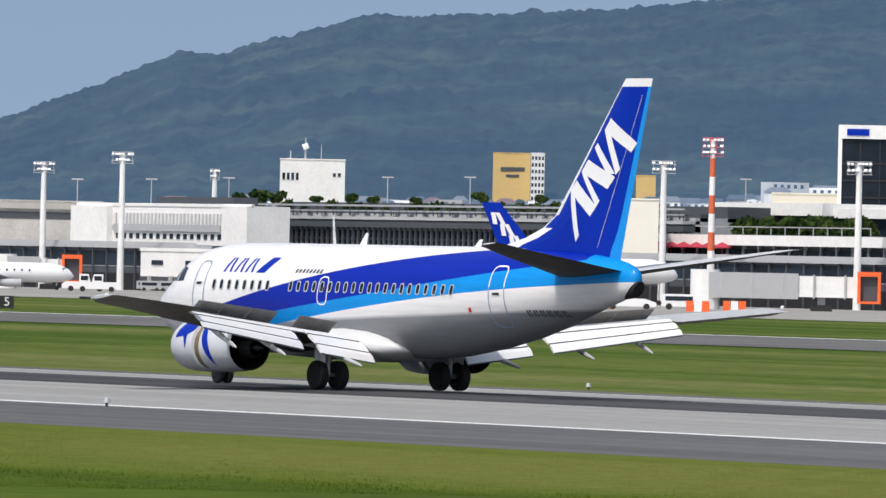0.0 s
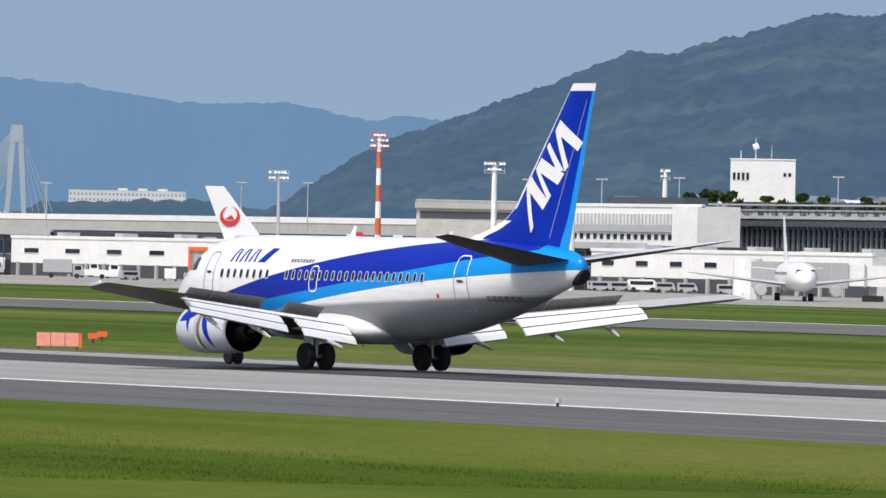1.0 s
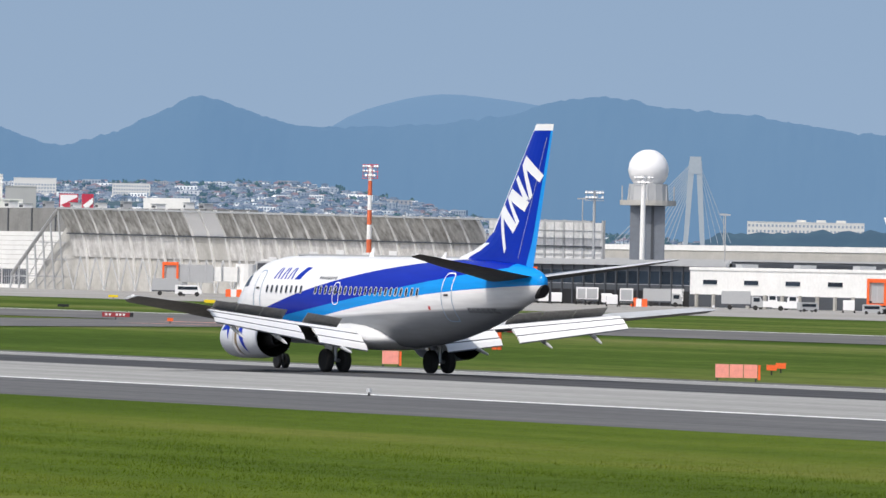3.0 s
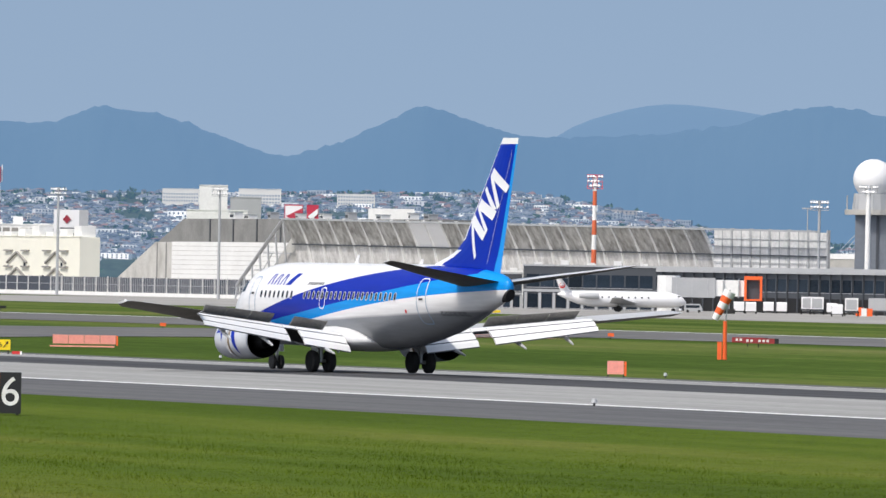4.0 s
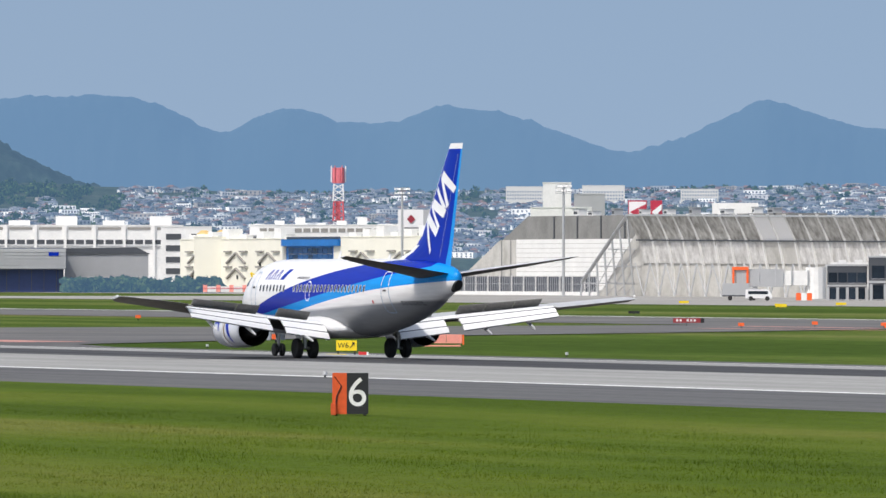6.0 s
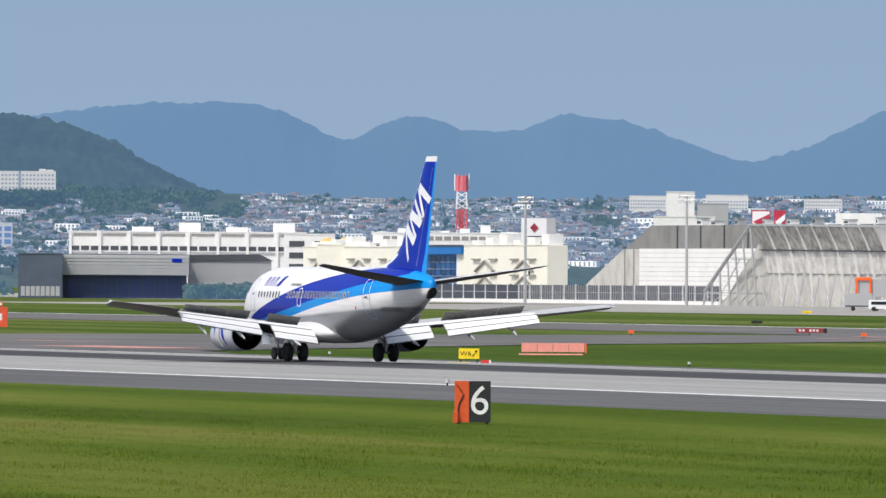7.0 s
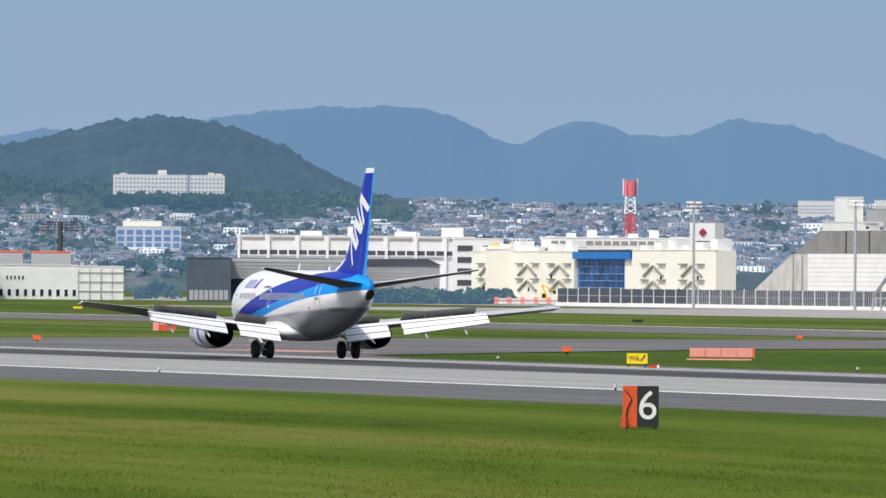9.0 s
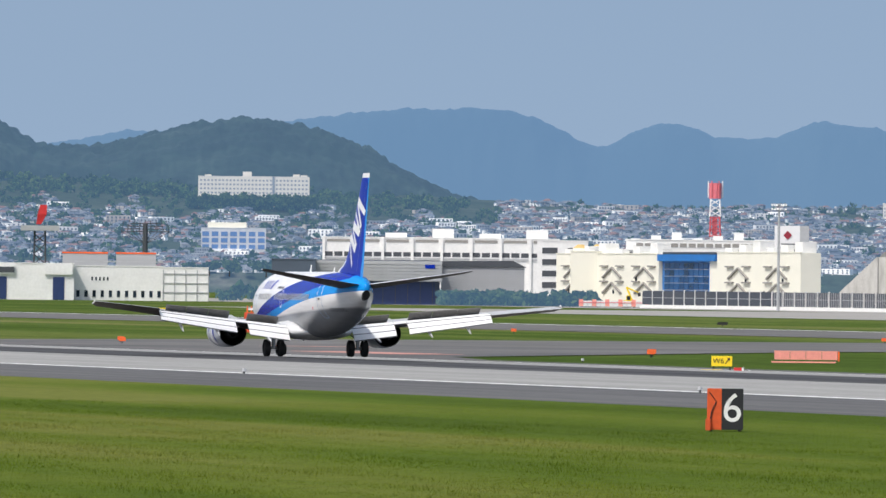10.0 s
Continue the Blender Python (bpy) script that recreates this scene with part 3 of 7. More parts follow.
        g.loft([[(cx - 0.15, 5.0, 2.35), (cx + 0.15, 5.0, 2.35), (cx + 0.12, 5.0, 2.2), (cx - 0.12, 5.0, 2.2)], [(cx - 0.2, 3.4, 2.5), (cx + 0.2, 3.4, 2.5), (cx + 0.2, 3.4, 1.9), (cx - 0.2, 3.4, 1.9)], [(cx - 0.12, 0.3, 2.25), (cx + 0.12, 0.3, 2.25), (cx + 0.1, 0.3, 1.75), (cx - 0.1, 0.3, 1.75)]])
        part("pylon", g, M["grey_paint"], eng)
        g = Geo()
        g.loft([ring(4.9, 0.69), ring(4.85, 0.69)])
        part("fan", g, M["dark_metal"], eng)

        # blue ribbons painted round the cowl: (ahead, degrees up from the outside, half width)
        def cowl_r(u): return float(np.interp(u, [1.75, 2.2, 3.0, 3.6, 4.05, 4.9, 5.45, 5.7], [0.86, 0.91, 0.98, 0.99, 1.0, 1.0, 0.94, 0.83]))
        for path in (((5.2, 18, 0.03), (5.0, 28, 0.2), (4.75, 38, 0.34), (4.45, 52, 0.46), (4.12, 74, 0.5)), ((4.62, 44, 0.2), (4.58, 26, 0.13), (4.5, 8, 0.07), (4.46, -6, 0.01)), ((4.3, 120, 0.3), (4.7, 140, 0.22), (5.1, 165, 0.02)),
                     ((3.56, 70, 0.02), (3.46, 45, 0.1), (3.3, 22, 0.17), (3.1, -4, 0.17), (2.94, -28, 0.1), (2.86, -48, 0.01)), ((3.3, 74, 0.03), (3.0, 60, 0.12), (2.6, 52, 0.05), (2.3, 44, 0.01))):
            g = Geo()
            v = []
            n = 16
            for i in range(n + 1):
                t = i / n * (len(path) - 1)
                u, up, hw = [float(np.interp(t, range(len(path)), [q[k] for q in path])) for k in range(3)]
                t2 = min(t + 0.05, len(path) - 1)
                t1 = t2 - 0.1
                du, da = [float(np.interp(t2, range(len(path)), [q[k] for q in path]) - np.interp(t1, range(len(path)), [q[k] for q in path])) for k in range(2)]
                da = radians(da)
                ln = math.hypot(du, da) or 1.0
                for j in range(-2, 3):
                    uu, aa = u - da / ln * hw * j / 2, radians(up) + du / ln * hw * j / 2
                    uu = min(5.6, max(1.8, uu)) if u < 3.6 else min(5.6, max(4.07, uu))
                    rr = cowl_r(uu) + 0.012
                    v.append((cx + side * rr * math.cos(aa), uu, cz + rr * math.sin(aa) * (0.92 if aa < 0 else 1.0)))
            g.add(v, [(5 * i + j, 5 * i + j + 1, 5 * i + j + 6, 5 * i + j + 5) for i in range(n) for j in range(4)])
            part("painted_ribbon", g, M["blue_paint"], eng, "blue ribbon painted on the cowl", smooth=True, fix=False)

        # main gear
        g = Geo().tube((side * 2.615, 0, 0.5), (side * 2.615, 0.05, 1.9), 0.11, 0.13, 12)
        g.tube((side * 3.07, 0, 0.52), (side * 2.16, 0, 0.52), 0.09, n=10)
        g.tube((side * 2.615, -0.05, 1.05), (side * 1.7, 0.1, 1.7), 0.06, n=8)
        g.tube((side * 2.615, 0.1, 0.7), (side * 2.615, 0.45, 1.5), 0.05, n=8)
        gear = part("main_gear", g, M["metal"], jet, smooth="edges")
        g = Geo().box(side * 2.95 - 0.02, side * 2.95 + 0.02, -0.35, 0.35, 0.95, 1.75)
        part("gear_door", g, M["white_paint"], gear)
        for dv in (-0.43, 0.43):
            wheel(gear, side * 2.615 + dv, 0, 0.52, 0.37)
    # nose gear
    g = Geo().tube((0, 11.07, 0.34), (0, 11.0, 1.5), 0.08, 0.1, 12)
    g.tube((-0.25, 11.07, 0.35), (0.25, 11.07, 0.35), 0.06, n=8)
    g.tube((0, 11.0, 0.7), (0, 11.7, 1.4), 0.05, n=8)
    gear = part("nose_gear", g, M["metal"], jet, smooth="edges")
    for dv in (-0.2, 0.2):
        wheel(gear, dv, 11.07, 0.345, 0.2)
    for sd in (-1, 1):
        g = Geo().box(sd * 0.42 - 0.015, sd * 0.42 + 0.015, 11.2, 12.6, 0.85, 1.35)
        part("gear_door", g, M["white_paint"], gear)

    # cabin windows, shared mesh
    base = Geo()
    outline = [(0.12 * math.copysign(abs(math.cos(a)) ** 0.55, math.cos(a)), 0.19 * math.copysign(abs(math.sin(a)) ** 0.7, math.sin(a))) for a in [2 * math.pi * i / 16 for i in range(16)]]
    base.loft([[(-0.008, 1.1 * p, 1.1 * q) for p, q in outline], [(-0.022, 1.04 * p, 1.05 * q) for p, q in outline], [(-0.022, 0.88 * p, 0.92 * q) for p, q in outline], [(-0.012, 0.84 * p, 0.89 * q) for p, q in outline]], slot=0)
    base.m[-1] = 1
    base.m[-2] = 1
    proto = None
    fus = jet.children[0]
    k = 0
    u = 8.9
    while u > -6.7:
        if k not in (8, 9):
            for sd in (-1, 1):
                s = skin(u, 3.65, 0, -1)
                at = Matrix.Translation((sd * abs(s.x), u, 3.65)) @ pose(0, 0, 0, 0, 0, 0 if sd < 0 else 180) @ pose(0, 0, 0, 0, 12, 0)
                if proto is None:
                    proto = part("cabin_window", base, [M["grey_paint"], M["glass_dark"]], fus, at=at)
                else:
                    clone(proto, fus, at)
        u -= 0.514
        k += 1

    # doors, as outlines with a panel
    def outline_door(u0, u1, z0, z1, name, lean=0.0, split=0.0):
        for sd in (-1, 1):
            g = Geo()
            w, r, loop = 0.05, min(0.24, (u0 - u1) * 0.42), []
            for cu, cz, a0 in ((u0 - r, z1 - r, 0), (u1 + r, z1 - r, 90), (u1 + r, z0 + r, 180), (u0 - r, z0 + r, 270)):
                for i in range(6):
                    t = radians(a0 + 18 * i)
                    loop.append((cu, cz, r, math.cos(t), math.sin(t)))
            pts = []        # long sides are divided, so that the line lies on the round skin
            for i, e in enumerate(loop):
                f = loop[(i + 1) % len(loop)]
                n = 10 if i % 6 == 5 else 1
                pts += [tuple(e[k] + (f[k] - e[k]) * j / n for k in range(5)) for j in range(n)]
            v = []
            for cu, cz, rr, c, d in pts:
                for q in (rr, rr - w):
                    v.append(skin(cu + q * c + lean, cz + q * d, 0.016, sd))
            n = len(pts)
            g.add(v, [(2 * i, 2 * ((i + 1) % n), 2 * ((i + 1) % n) + 1, 2 * i + 1) for i in range(n)])
            g.m = [1 if sum(g.v[q][2] for q in f) / 4 < split else 0 for f in g.f]
            d = part(name, g, [M["white_paint"], M["door_line"]], jet, "outlined cabin door", fix=False)
            g = Geo()
            um, zm = (u0 + u1) / 2, z0 + (z1 - z0) * 0.52
            skin_patch(g, ((um + 0.18, zm), (um - 0.18, zm), (um - 0.18, zm + 0.09), (um + 0.18, zm + 0.09)), 0.03, sd)
            part("door_handle", g, M["dark_metal"], d, fix=False)
    outline_door(-8.6, -9.45, 2.4, 4.55, "cabin_door", 0.0, 3.75)
    outline_door(10.35, 9.55, 2.7, 4.5, "cabin_door", 0.0, 9.0)
    outline_door(1.95, 1.3, 3.0, 4.03, "overwing_exit")

    # cockpit windows
    for sd in (-1, 1):
        for c in (((12.55, 3.75), (11.95, 3.72), (11.9, 4.28), (12.3, 4.33)), ((11.85, 3.72), (11.25, 3.75), (11.3, 4.2), (11.82, 4.28)), ((13.15, 3.72), (12.65, 3.75), (12.4, 4.3), (12.55, 4.12))):
            g = Geo()
            skin_patch(g, c, 0.012, sd)
            part("cockpit_window", g, M["glass_dark"], jet, fix=False)

    # titles as plain shapes and bars
    def bar(name, corners, material, sd, label=""):
        g = Geo()
        skin_patch(g, corners, 0.012, sd, nu=2, nz=2)
        part(name, g, material, jet, label, fix=False)
    for sd in (-1, 1):
        for i in range(3):
            a = 8.55 - 0.72 * i
            bar("title_bar", ((a, 4.1), (a - 0.14, 4.1), (a - 0.36, 4.62), (a - 0.22, 4.62)), M["blue_paint"], sd, "dark blue slanted title bar")
            bar("title_bar", ((a - 0.42, 4.1), (a - 0.56, 4.1), (a - 0.54, 4.62), (a - 0.40, 4.62)), M["blue_paint"], sd, "dark blue slanted title bar")
        bar("title_flash", ((6.35, 4.1), (5.75, 4.1), (5.2, 4.66), (5.75, 4.66)), M["blue_paint"], sd, "dark blue slanted flash")
        for i in range(8):
            a = 3.75 - 0.23 * i
            bar("small_title_bar", ((a, 4.13), (a - 0.13, 4.13), (a - 0.18, 4.27), (a - 0.05, 4.27)), M["slate"], sd)
        for i in range(6):
            a = -10.35 - 0.29 * i
            bar("registration_bar", ((a, 2.82), (a - 0.07, 2.82), (a - 0.07, 3.04), (a, 3.04)), M["slate"], sd)
            bar("registration_bar", ((a - 0.11, 2.82), (a - 0.2, 2.82), (a - 0.2, 2.9), (a - 0.11, 2.9)), M["slate"], sd)
            bar("registration_bar", ((a - 0.11, 2.96), (a - 0.2, 2.96), (a - 0.2, 3.04), (a - 0.11, 3.04)), M["slate"], sd)
        bar("red_mark", ((-7.48, 2.9), (-7.63, 2.9), (-7.63, 3.06), (-7.48, 3.06)), M["red_paint"], sd)

    # tail cone, aerials
    g = Geo()
    def cone(u, q, z): return [(0.24 * q * math.cos(2 * math.pi * i / 20), u - 0.16 * q * math.sin(2 * math.pi * i / 20), z + 0.3 * q * math.sin(2 * math.pi * i / 20)) for i in range(20)]
    g.loft([cone(-14.5, 0.85, 3.72), cone(-15.2, 1.0, 3.82), cone(-15.34, 0.92, 3.83)])
    part("exhaust_cone", g, M["black"], jet, "dark auxiliary exhaust", smooth="edges")
    for u, h in ((1.9, 0.42), (-5.4, 0.26)):
        g = Geo().prism([(u + 0.2, 5.15), (u - 0.25, 5.15), (u - 0.36, 5.2 + h), (u - 0.24, 5.2 + h)], "x", -0.02, 0.02)
        part("aerial", g, M["white_paint"], jet)
    g = Geo().prism([(4.2, 1.2), (3.8, 1.2), (3.7, 0.9), (3.85, 0.9)], "x", -0.02, 0.02)
    part("aerial", g, M["white_paint"], jet)
    return jet


def wheel(gear, x, y, r, w):
    g = Geo()
    prof = [(-0.5, 0.62), (-0.5, 0.86), (-0.36, 0.98), (0, 1.0), (0.36, 0.98), (0.5, 0.86), (0.5, 0.62)]
    rings = [[(x + p * w, y + q * r * math.cos(2 * math.pi * i / 28), r + q * r * math.sin(2 * math.pi * i / 28)) for i in range(28)] for p, q in prof]
    g.loft(rings)
    t = part("tyre", g, M["rubber"], gear, smooth="edges")
    g = Geo()
    rings = [[(x + p * w, y + q * r * math.cos(2 * math.pi * i / 20), r + q * r * math.sin(2 * math.pi * i / 20)) for i in range(20)] for p, q in ((-0.46, 0.2), (-0.42, 0.6), (0.42, 0.6), (0.46, 0.2))]
    g.loft(rings)
    part("wheel_rim", g, M["dark_metal"], gear, smooth="edges")


M["cowl"] = mat("cowl", (0.56, 0.58, 0.62), 0.3, vary=0.07, scale=1.5)
AIRLINER = build_airliner()

# ---- ground ----
FIELD = -0.6     # the infield lies lower than the runway's crown

def strip(name, label, x0, x1, y0, y1, z, material, category, xs=None, cross=None):
    g = Geo()
    xs = xs or [x0, x1]
    ys = np.linspace(y0, y1, 60)
    v = [(x, float(y), (cross(x) if cross else z)) for y in ys for x in xs]
    n = len(xs)
    f = [(k * n + i, k * n + i + 1, (k + 1) * n + i + 1, (k + 1) * n + i) for k in range(len(ys) - 1) for i in range(n - 1)]
    g.add(v, f)
    return tagged(part(name, g, material, fix=False), label, category, kind="structure")


def crown(x):
    return float(np.interp(x, [-1e4, 172, 204, 1e4], [0.0, 0.0, FIELD, FIELD]))


TURF = [(0.36, (0.058, 0.092, 0.012)), (0.47, (0.078, 0.116, 0.015)), (0.54, (0.098, 0.13, 0.02)), (0.63, (0.13, 0.146, 0.034))]
M["grass_near"] = ramp_mat("grass_near", TURF, 0.08, (1.0, 0.12, 1), 0.95, 6, spec=0.03, fine=1.2, fine_amount=0.18)
M["blade"] = leafy("blade", (0.1, 0.14, 0.02), 0, [(q, (c[0] * 1.42, c[1] * 1.4, c[2] * 1.2)) for q, c in TURF], 0.08, (1.0, 0.12, 1))
M["grass_far"] = ramp_mat("grass_far", [(0.34, (0.044, 0.076, 0.011)), (0.48, (0.062, 0.1, 0.016)), (0.58, (0.1, 0.128, 0.03)), (0.7, (0.15, 0.152, 0.058))], 0.045, (1.0, 0.1, 1), 0.95, 5, spec=0.03, fine=0.8, fine_amount=0.3)
M["runway"] = ramp_mat("runway", [(0.3, (0.25, 0.25, 0.24)), (0.7, (0.34, 0.34, 0.325))], 0.35, (1, 0.05, 1), 0.85, 6, fine=1.5, fine_amount=0.12)
M["shoulder"] = ramp_mat("shoulder", [(0.3, (0.085, 0.085, 0.088)), (0.7, (0.14, 0.14, 0.138))], 0.5, (1, 0.04, 1), 0.9, 6, fine=1.5, fine_amount=0.15)
M["rubbered"] = ramp_mat("rubbered", [(0.3, (0.035, 0.035, 0.037)), (0.7, (0.085, 0.085, 0.088))], 0.5, (1, 0.02, 1), 0.85, 6, fine=2.0, fine_amount=0.2)
M["taxiway"] = ramp_mat("taxiway", [(0.3, (0.1, 0.1, 0.1)), (0.7, (0.17, 0.165, 0.16))], 0.05, (1, 1, 1), 0.9, 5, fine=0.7, fine_amount=0.12)
M["apron"] = ramp_mat("apron", [(0.3, (0.27, 0.26, 0.24)), (0.7, (0.36, 0.35, 0.33))], 0.03, (1, 1, 1), 0.9, 5, fine=0.5, fine_amount=0.1)
M["line_white"] = mat("line_white", (0.75, 0.75, 0.73), 0.8, vary=0.18, scale=0.4, fine=3)

g = Geo()
xs = [-300, 60, 121.8, 172, 204, 420, 900, 2000, 4800]
ys = [-300, 0, 100, 200, 300, 450, 600, 900, 1500, 2400, 4900]
g.add([(x, y, crown(x) - 0.05) for y in ys for x in xs], [(k * 9 + i, k * 9 + i + 1, (k + 1) * 9 + i + 1, (k + 1) * 9 + i) for k in range(len(ys) - 1) for i in range(8)])
tagged(part("ground", g, M["grass_far"], fix=False), "green grass of the airfield reaching the hills", "grass", kind="structure")
strip("near_verge", "mown green and straw-coloured grass beside the runway", -200, 122.4, -200, 1500, 0, M["grass_near"], "grass", xs=[-200, 0, 60, 90, 110, 122.4])
strip("runway_shoulder", "dark asphalt shoulder of the runway", 122.3, 140.4, -200, 1700, 0.0, M["shoulder"], "asphalt")
strip("edge_line", "white painted runway edge line", 140.4, 141.3, -200, 1700, 0.0, M["line_white"], "marking")
strip("runway", "pale grey runway pavement", 141.3, 163.5, -200, 1700, 0.0, M["runway"], "runway")
strip("runway_middle", "runway middle blackened by tyre rubber", 163.5, 182, -200, 1700, 0.0, M["rubbered"], "runway", xs=[163.5, 168, 172, 177, 182], cross=crown)
strip("runway_far", "pale grey far half of the runway", 182, 201.5, -200, 1700, 0.0, M["runway"], "runway", xs=[182, 190, 201.5], cross=crown)
strip("edge_line_far", "white painted far edge line", 201.5, 202.4, -200, 1700, 0.0, M["line_white"], "marking", xs=[201.5, 202.4], cross=crown)
strip("shoulder_far", "grey far shoulder of the runway", 202.4, 207, -200, 1700, 0.0, M["shoulder"], "asphalt", xs=[202.4, 204, 207], cross=crown)
strip("taxi_strip", "grey paved parallel strip beyond the grass", 345, 398, -200, 2600, FIELD, M["taxiway"], "taxiway")
strip("taxi_line", "white line along the paved strip", 396, 398.5, -200, 2600, FIELD + 0.02, M["line_white"], "marking")
strip("apron", "pale concrete apron before the terminal", 545, 900, 300, 1640, FIELD, M["apron"], "apron")
strip("apron_far", "narrow pale concrete strip before the works", 690, 900, 1640, 2400, FIELD, M["apron"], "apron")

g = Geo()
poly = [(206, 548), (212, 573), (265, 637), (300, 666), (345, 708), (345, 758), (310, 748), (258, 738), (225, 712), (206, 700)]
g.add([(x, y, FIELD + 0.01) for x, y in poly], [tuple(range(len(poly)))])
tagged(part("exit_taxiway", g, M["taxiway"], fix=False), "dark asphalt exit taxiway curving off the runway", "taxiway", kind="structure")


# ---- hills, from peaks with rough forested slopes ----
def ridge(name, label, dist, depth, peaks, seed, material, rough, steps=260, bump=1.0, rows=14, crowns=0.0, lower=0.0):
    """peaks: (bearing, angle of height) of the skyline; the slope falls towards the viewer over depth metres."""
    az = np.linspace(peaks[0][0], peaks[-1][0], steps)
    top = np.interp(az, [p[0] for p in peaks], [p[1] for p in peaks])
    ker = np.array([1, 2, 3, 2, 1]) / 9
    top[2:-2] = np.convolve(top, ker, "valid")
    g = Geo()
    v = []
    for r in range(rows + 1):
        s = r / rows
        d = dist - depth * (1 - s)
        for a, e in zip(az, top):
            h = (dist * math.tan(radians(float(e) - lower)) - crowns * 0.55) * math.sin(s * math.pi / 2) ** 1.15
            x, y = d * math.sin(radians(float(a))), d * math.cos(radians(float(a)))
            n = noise.fractal(Vector((x * bump * 0.004, y * bump * 0.004, seed)), 0.9, 2.0, 6) * rough * (0.08 + 0.92 * (1 - (2 * s - 1) ** 2))
            n += (abs(noise.noise(Vector((x * 0.09, y * 0.09, seed)))) * crowns + noise.noise(Vector((x * 0.3, y * 0.3, seed))) * crowns * 0.4) if s > 0.05 else 0
            v.append((x, y, 4.6 + h + n * (1 if s > 0 else 0) - (12 if s == 0 else 0)))
    n = len(az)
    f = [(r * n + i, r * n + i + 1, (r + 1) * n + i + 1, (r + 1) * n + i) for r in range(rows) for i in range(n - 1)]
    g.add(v, f)
    return tagged(part(name, g, material, smooth=True, fix=False), label, "mountain", kind="structure")


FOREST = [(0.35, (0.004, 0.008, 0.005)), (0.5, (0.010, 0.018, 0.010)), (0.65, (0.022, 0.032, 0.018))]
# the distance: haze of the air, put into the far slopes' materials as glow
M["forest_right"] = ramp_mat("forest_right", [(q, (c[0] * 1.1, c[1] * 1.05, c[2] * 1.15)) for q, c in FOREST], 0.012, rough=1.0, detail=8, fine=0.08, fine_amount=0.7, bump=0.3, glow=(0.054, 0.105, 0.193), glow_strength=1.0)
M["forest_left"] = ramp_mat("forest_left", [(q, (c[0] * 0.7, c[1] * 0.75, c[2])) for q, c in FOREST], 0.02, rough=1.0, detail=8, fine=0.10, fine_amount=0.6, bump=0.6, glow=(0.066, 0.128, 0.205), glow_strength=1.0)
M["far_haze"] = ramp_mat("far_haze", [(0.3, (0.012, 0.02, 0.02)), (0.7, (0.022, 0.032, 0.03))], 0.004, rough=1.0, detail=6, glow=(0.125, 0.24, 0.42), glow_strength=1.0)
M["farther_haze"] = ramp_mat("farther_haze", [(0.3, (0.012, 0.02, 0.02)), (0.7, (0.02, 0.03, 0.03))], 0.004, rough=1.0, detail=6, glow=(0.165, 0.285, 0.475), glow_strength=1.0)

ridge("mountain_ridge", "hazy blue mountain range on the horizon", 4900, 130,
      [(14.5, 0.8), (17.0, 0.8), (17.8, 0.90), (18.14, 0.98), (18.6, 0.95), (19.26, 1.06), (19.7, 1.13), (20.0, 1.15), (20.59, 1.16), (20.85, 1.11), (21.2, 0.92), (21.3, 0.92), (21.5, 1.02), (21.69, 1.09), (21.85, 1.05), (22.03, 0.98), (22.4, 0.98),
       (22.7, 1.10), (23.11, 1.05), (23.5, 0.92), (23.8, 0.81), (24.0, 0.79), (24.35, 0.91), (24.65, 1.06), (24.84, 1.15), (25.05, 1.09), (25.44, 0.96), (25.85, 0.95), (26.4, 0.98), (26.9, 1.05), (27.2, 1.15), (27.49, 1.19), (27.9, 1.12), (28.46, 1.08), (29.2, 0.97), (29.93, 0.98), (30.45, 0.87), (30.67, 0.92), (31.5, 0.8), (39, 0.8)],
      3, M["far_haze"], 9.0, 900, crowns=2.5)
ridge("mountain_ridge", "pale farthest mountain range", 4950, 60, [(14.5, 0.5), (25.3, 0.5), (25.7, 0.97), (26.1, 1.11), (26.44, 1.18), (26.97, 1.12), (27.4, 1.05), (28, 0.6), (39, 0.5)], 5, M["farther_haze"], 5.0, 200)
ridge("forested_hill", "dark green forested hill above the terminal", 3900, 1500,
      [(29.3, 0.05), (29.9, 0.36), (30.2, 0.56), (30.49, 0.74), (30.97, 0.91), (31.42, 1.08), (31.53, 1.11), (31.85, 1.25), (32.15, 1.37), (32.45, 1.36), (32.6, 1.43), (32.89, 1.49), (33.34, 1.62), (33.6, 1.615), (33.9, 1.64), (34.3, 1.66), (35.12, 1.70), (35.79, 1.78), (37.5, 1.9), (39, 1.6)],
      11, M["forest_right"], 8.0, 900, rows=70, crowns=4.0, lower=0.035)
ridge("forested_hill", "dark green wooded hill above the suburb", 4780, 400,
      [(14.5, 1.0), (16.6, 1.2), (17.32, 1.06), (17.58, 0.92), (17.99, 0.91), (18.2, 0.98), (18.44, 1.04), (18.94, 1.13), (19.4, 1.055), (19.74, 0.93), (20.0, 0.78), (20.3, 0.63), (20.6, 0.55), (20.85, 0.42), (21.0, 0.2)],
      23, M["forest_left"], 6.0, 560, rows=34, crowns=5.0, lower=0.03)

# painted bands on the exit taxiway
M["pink_paint"] = mat("pink_paint", (0.5, 0.24, 0.2), 0.85, vary=0.3, scale=0.5)
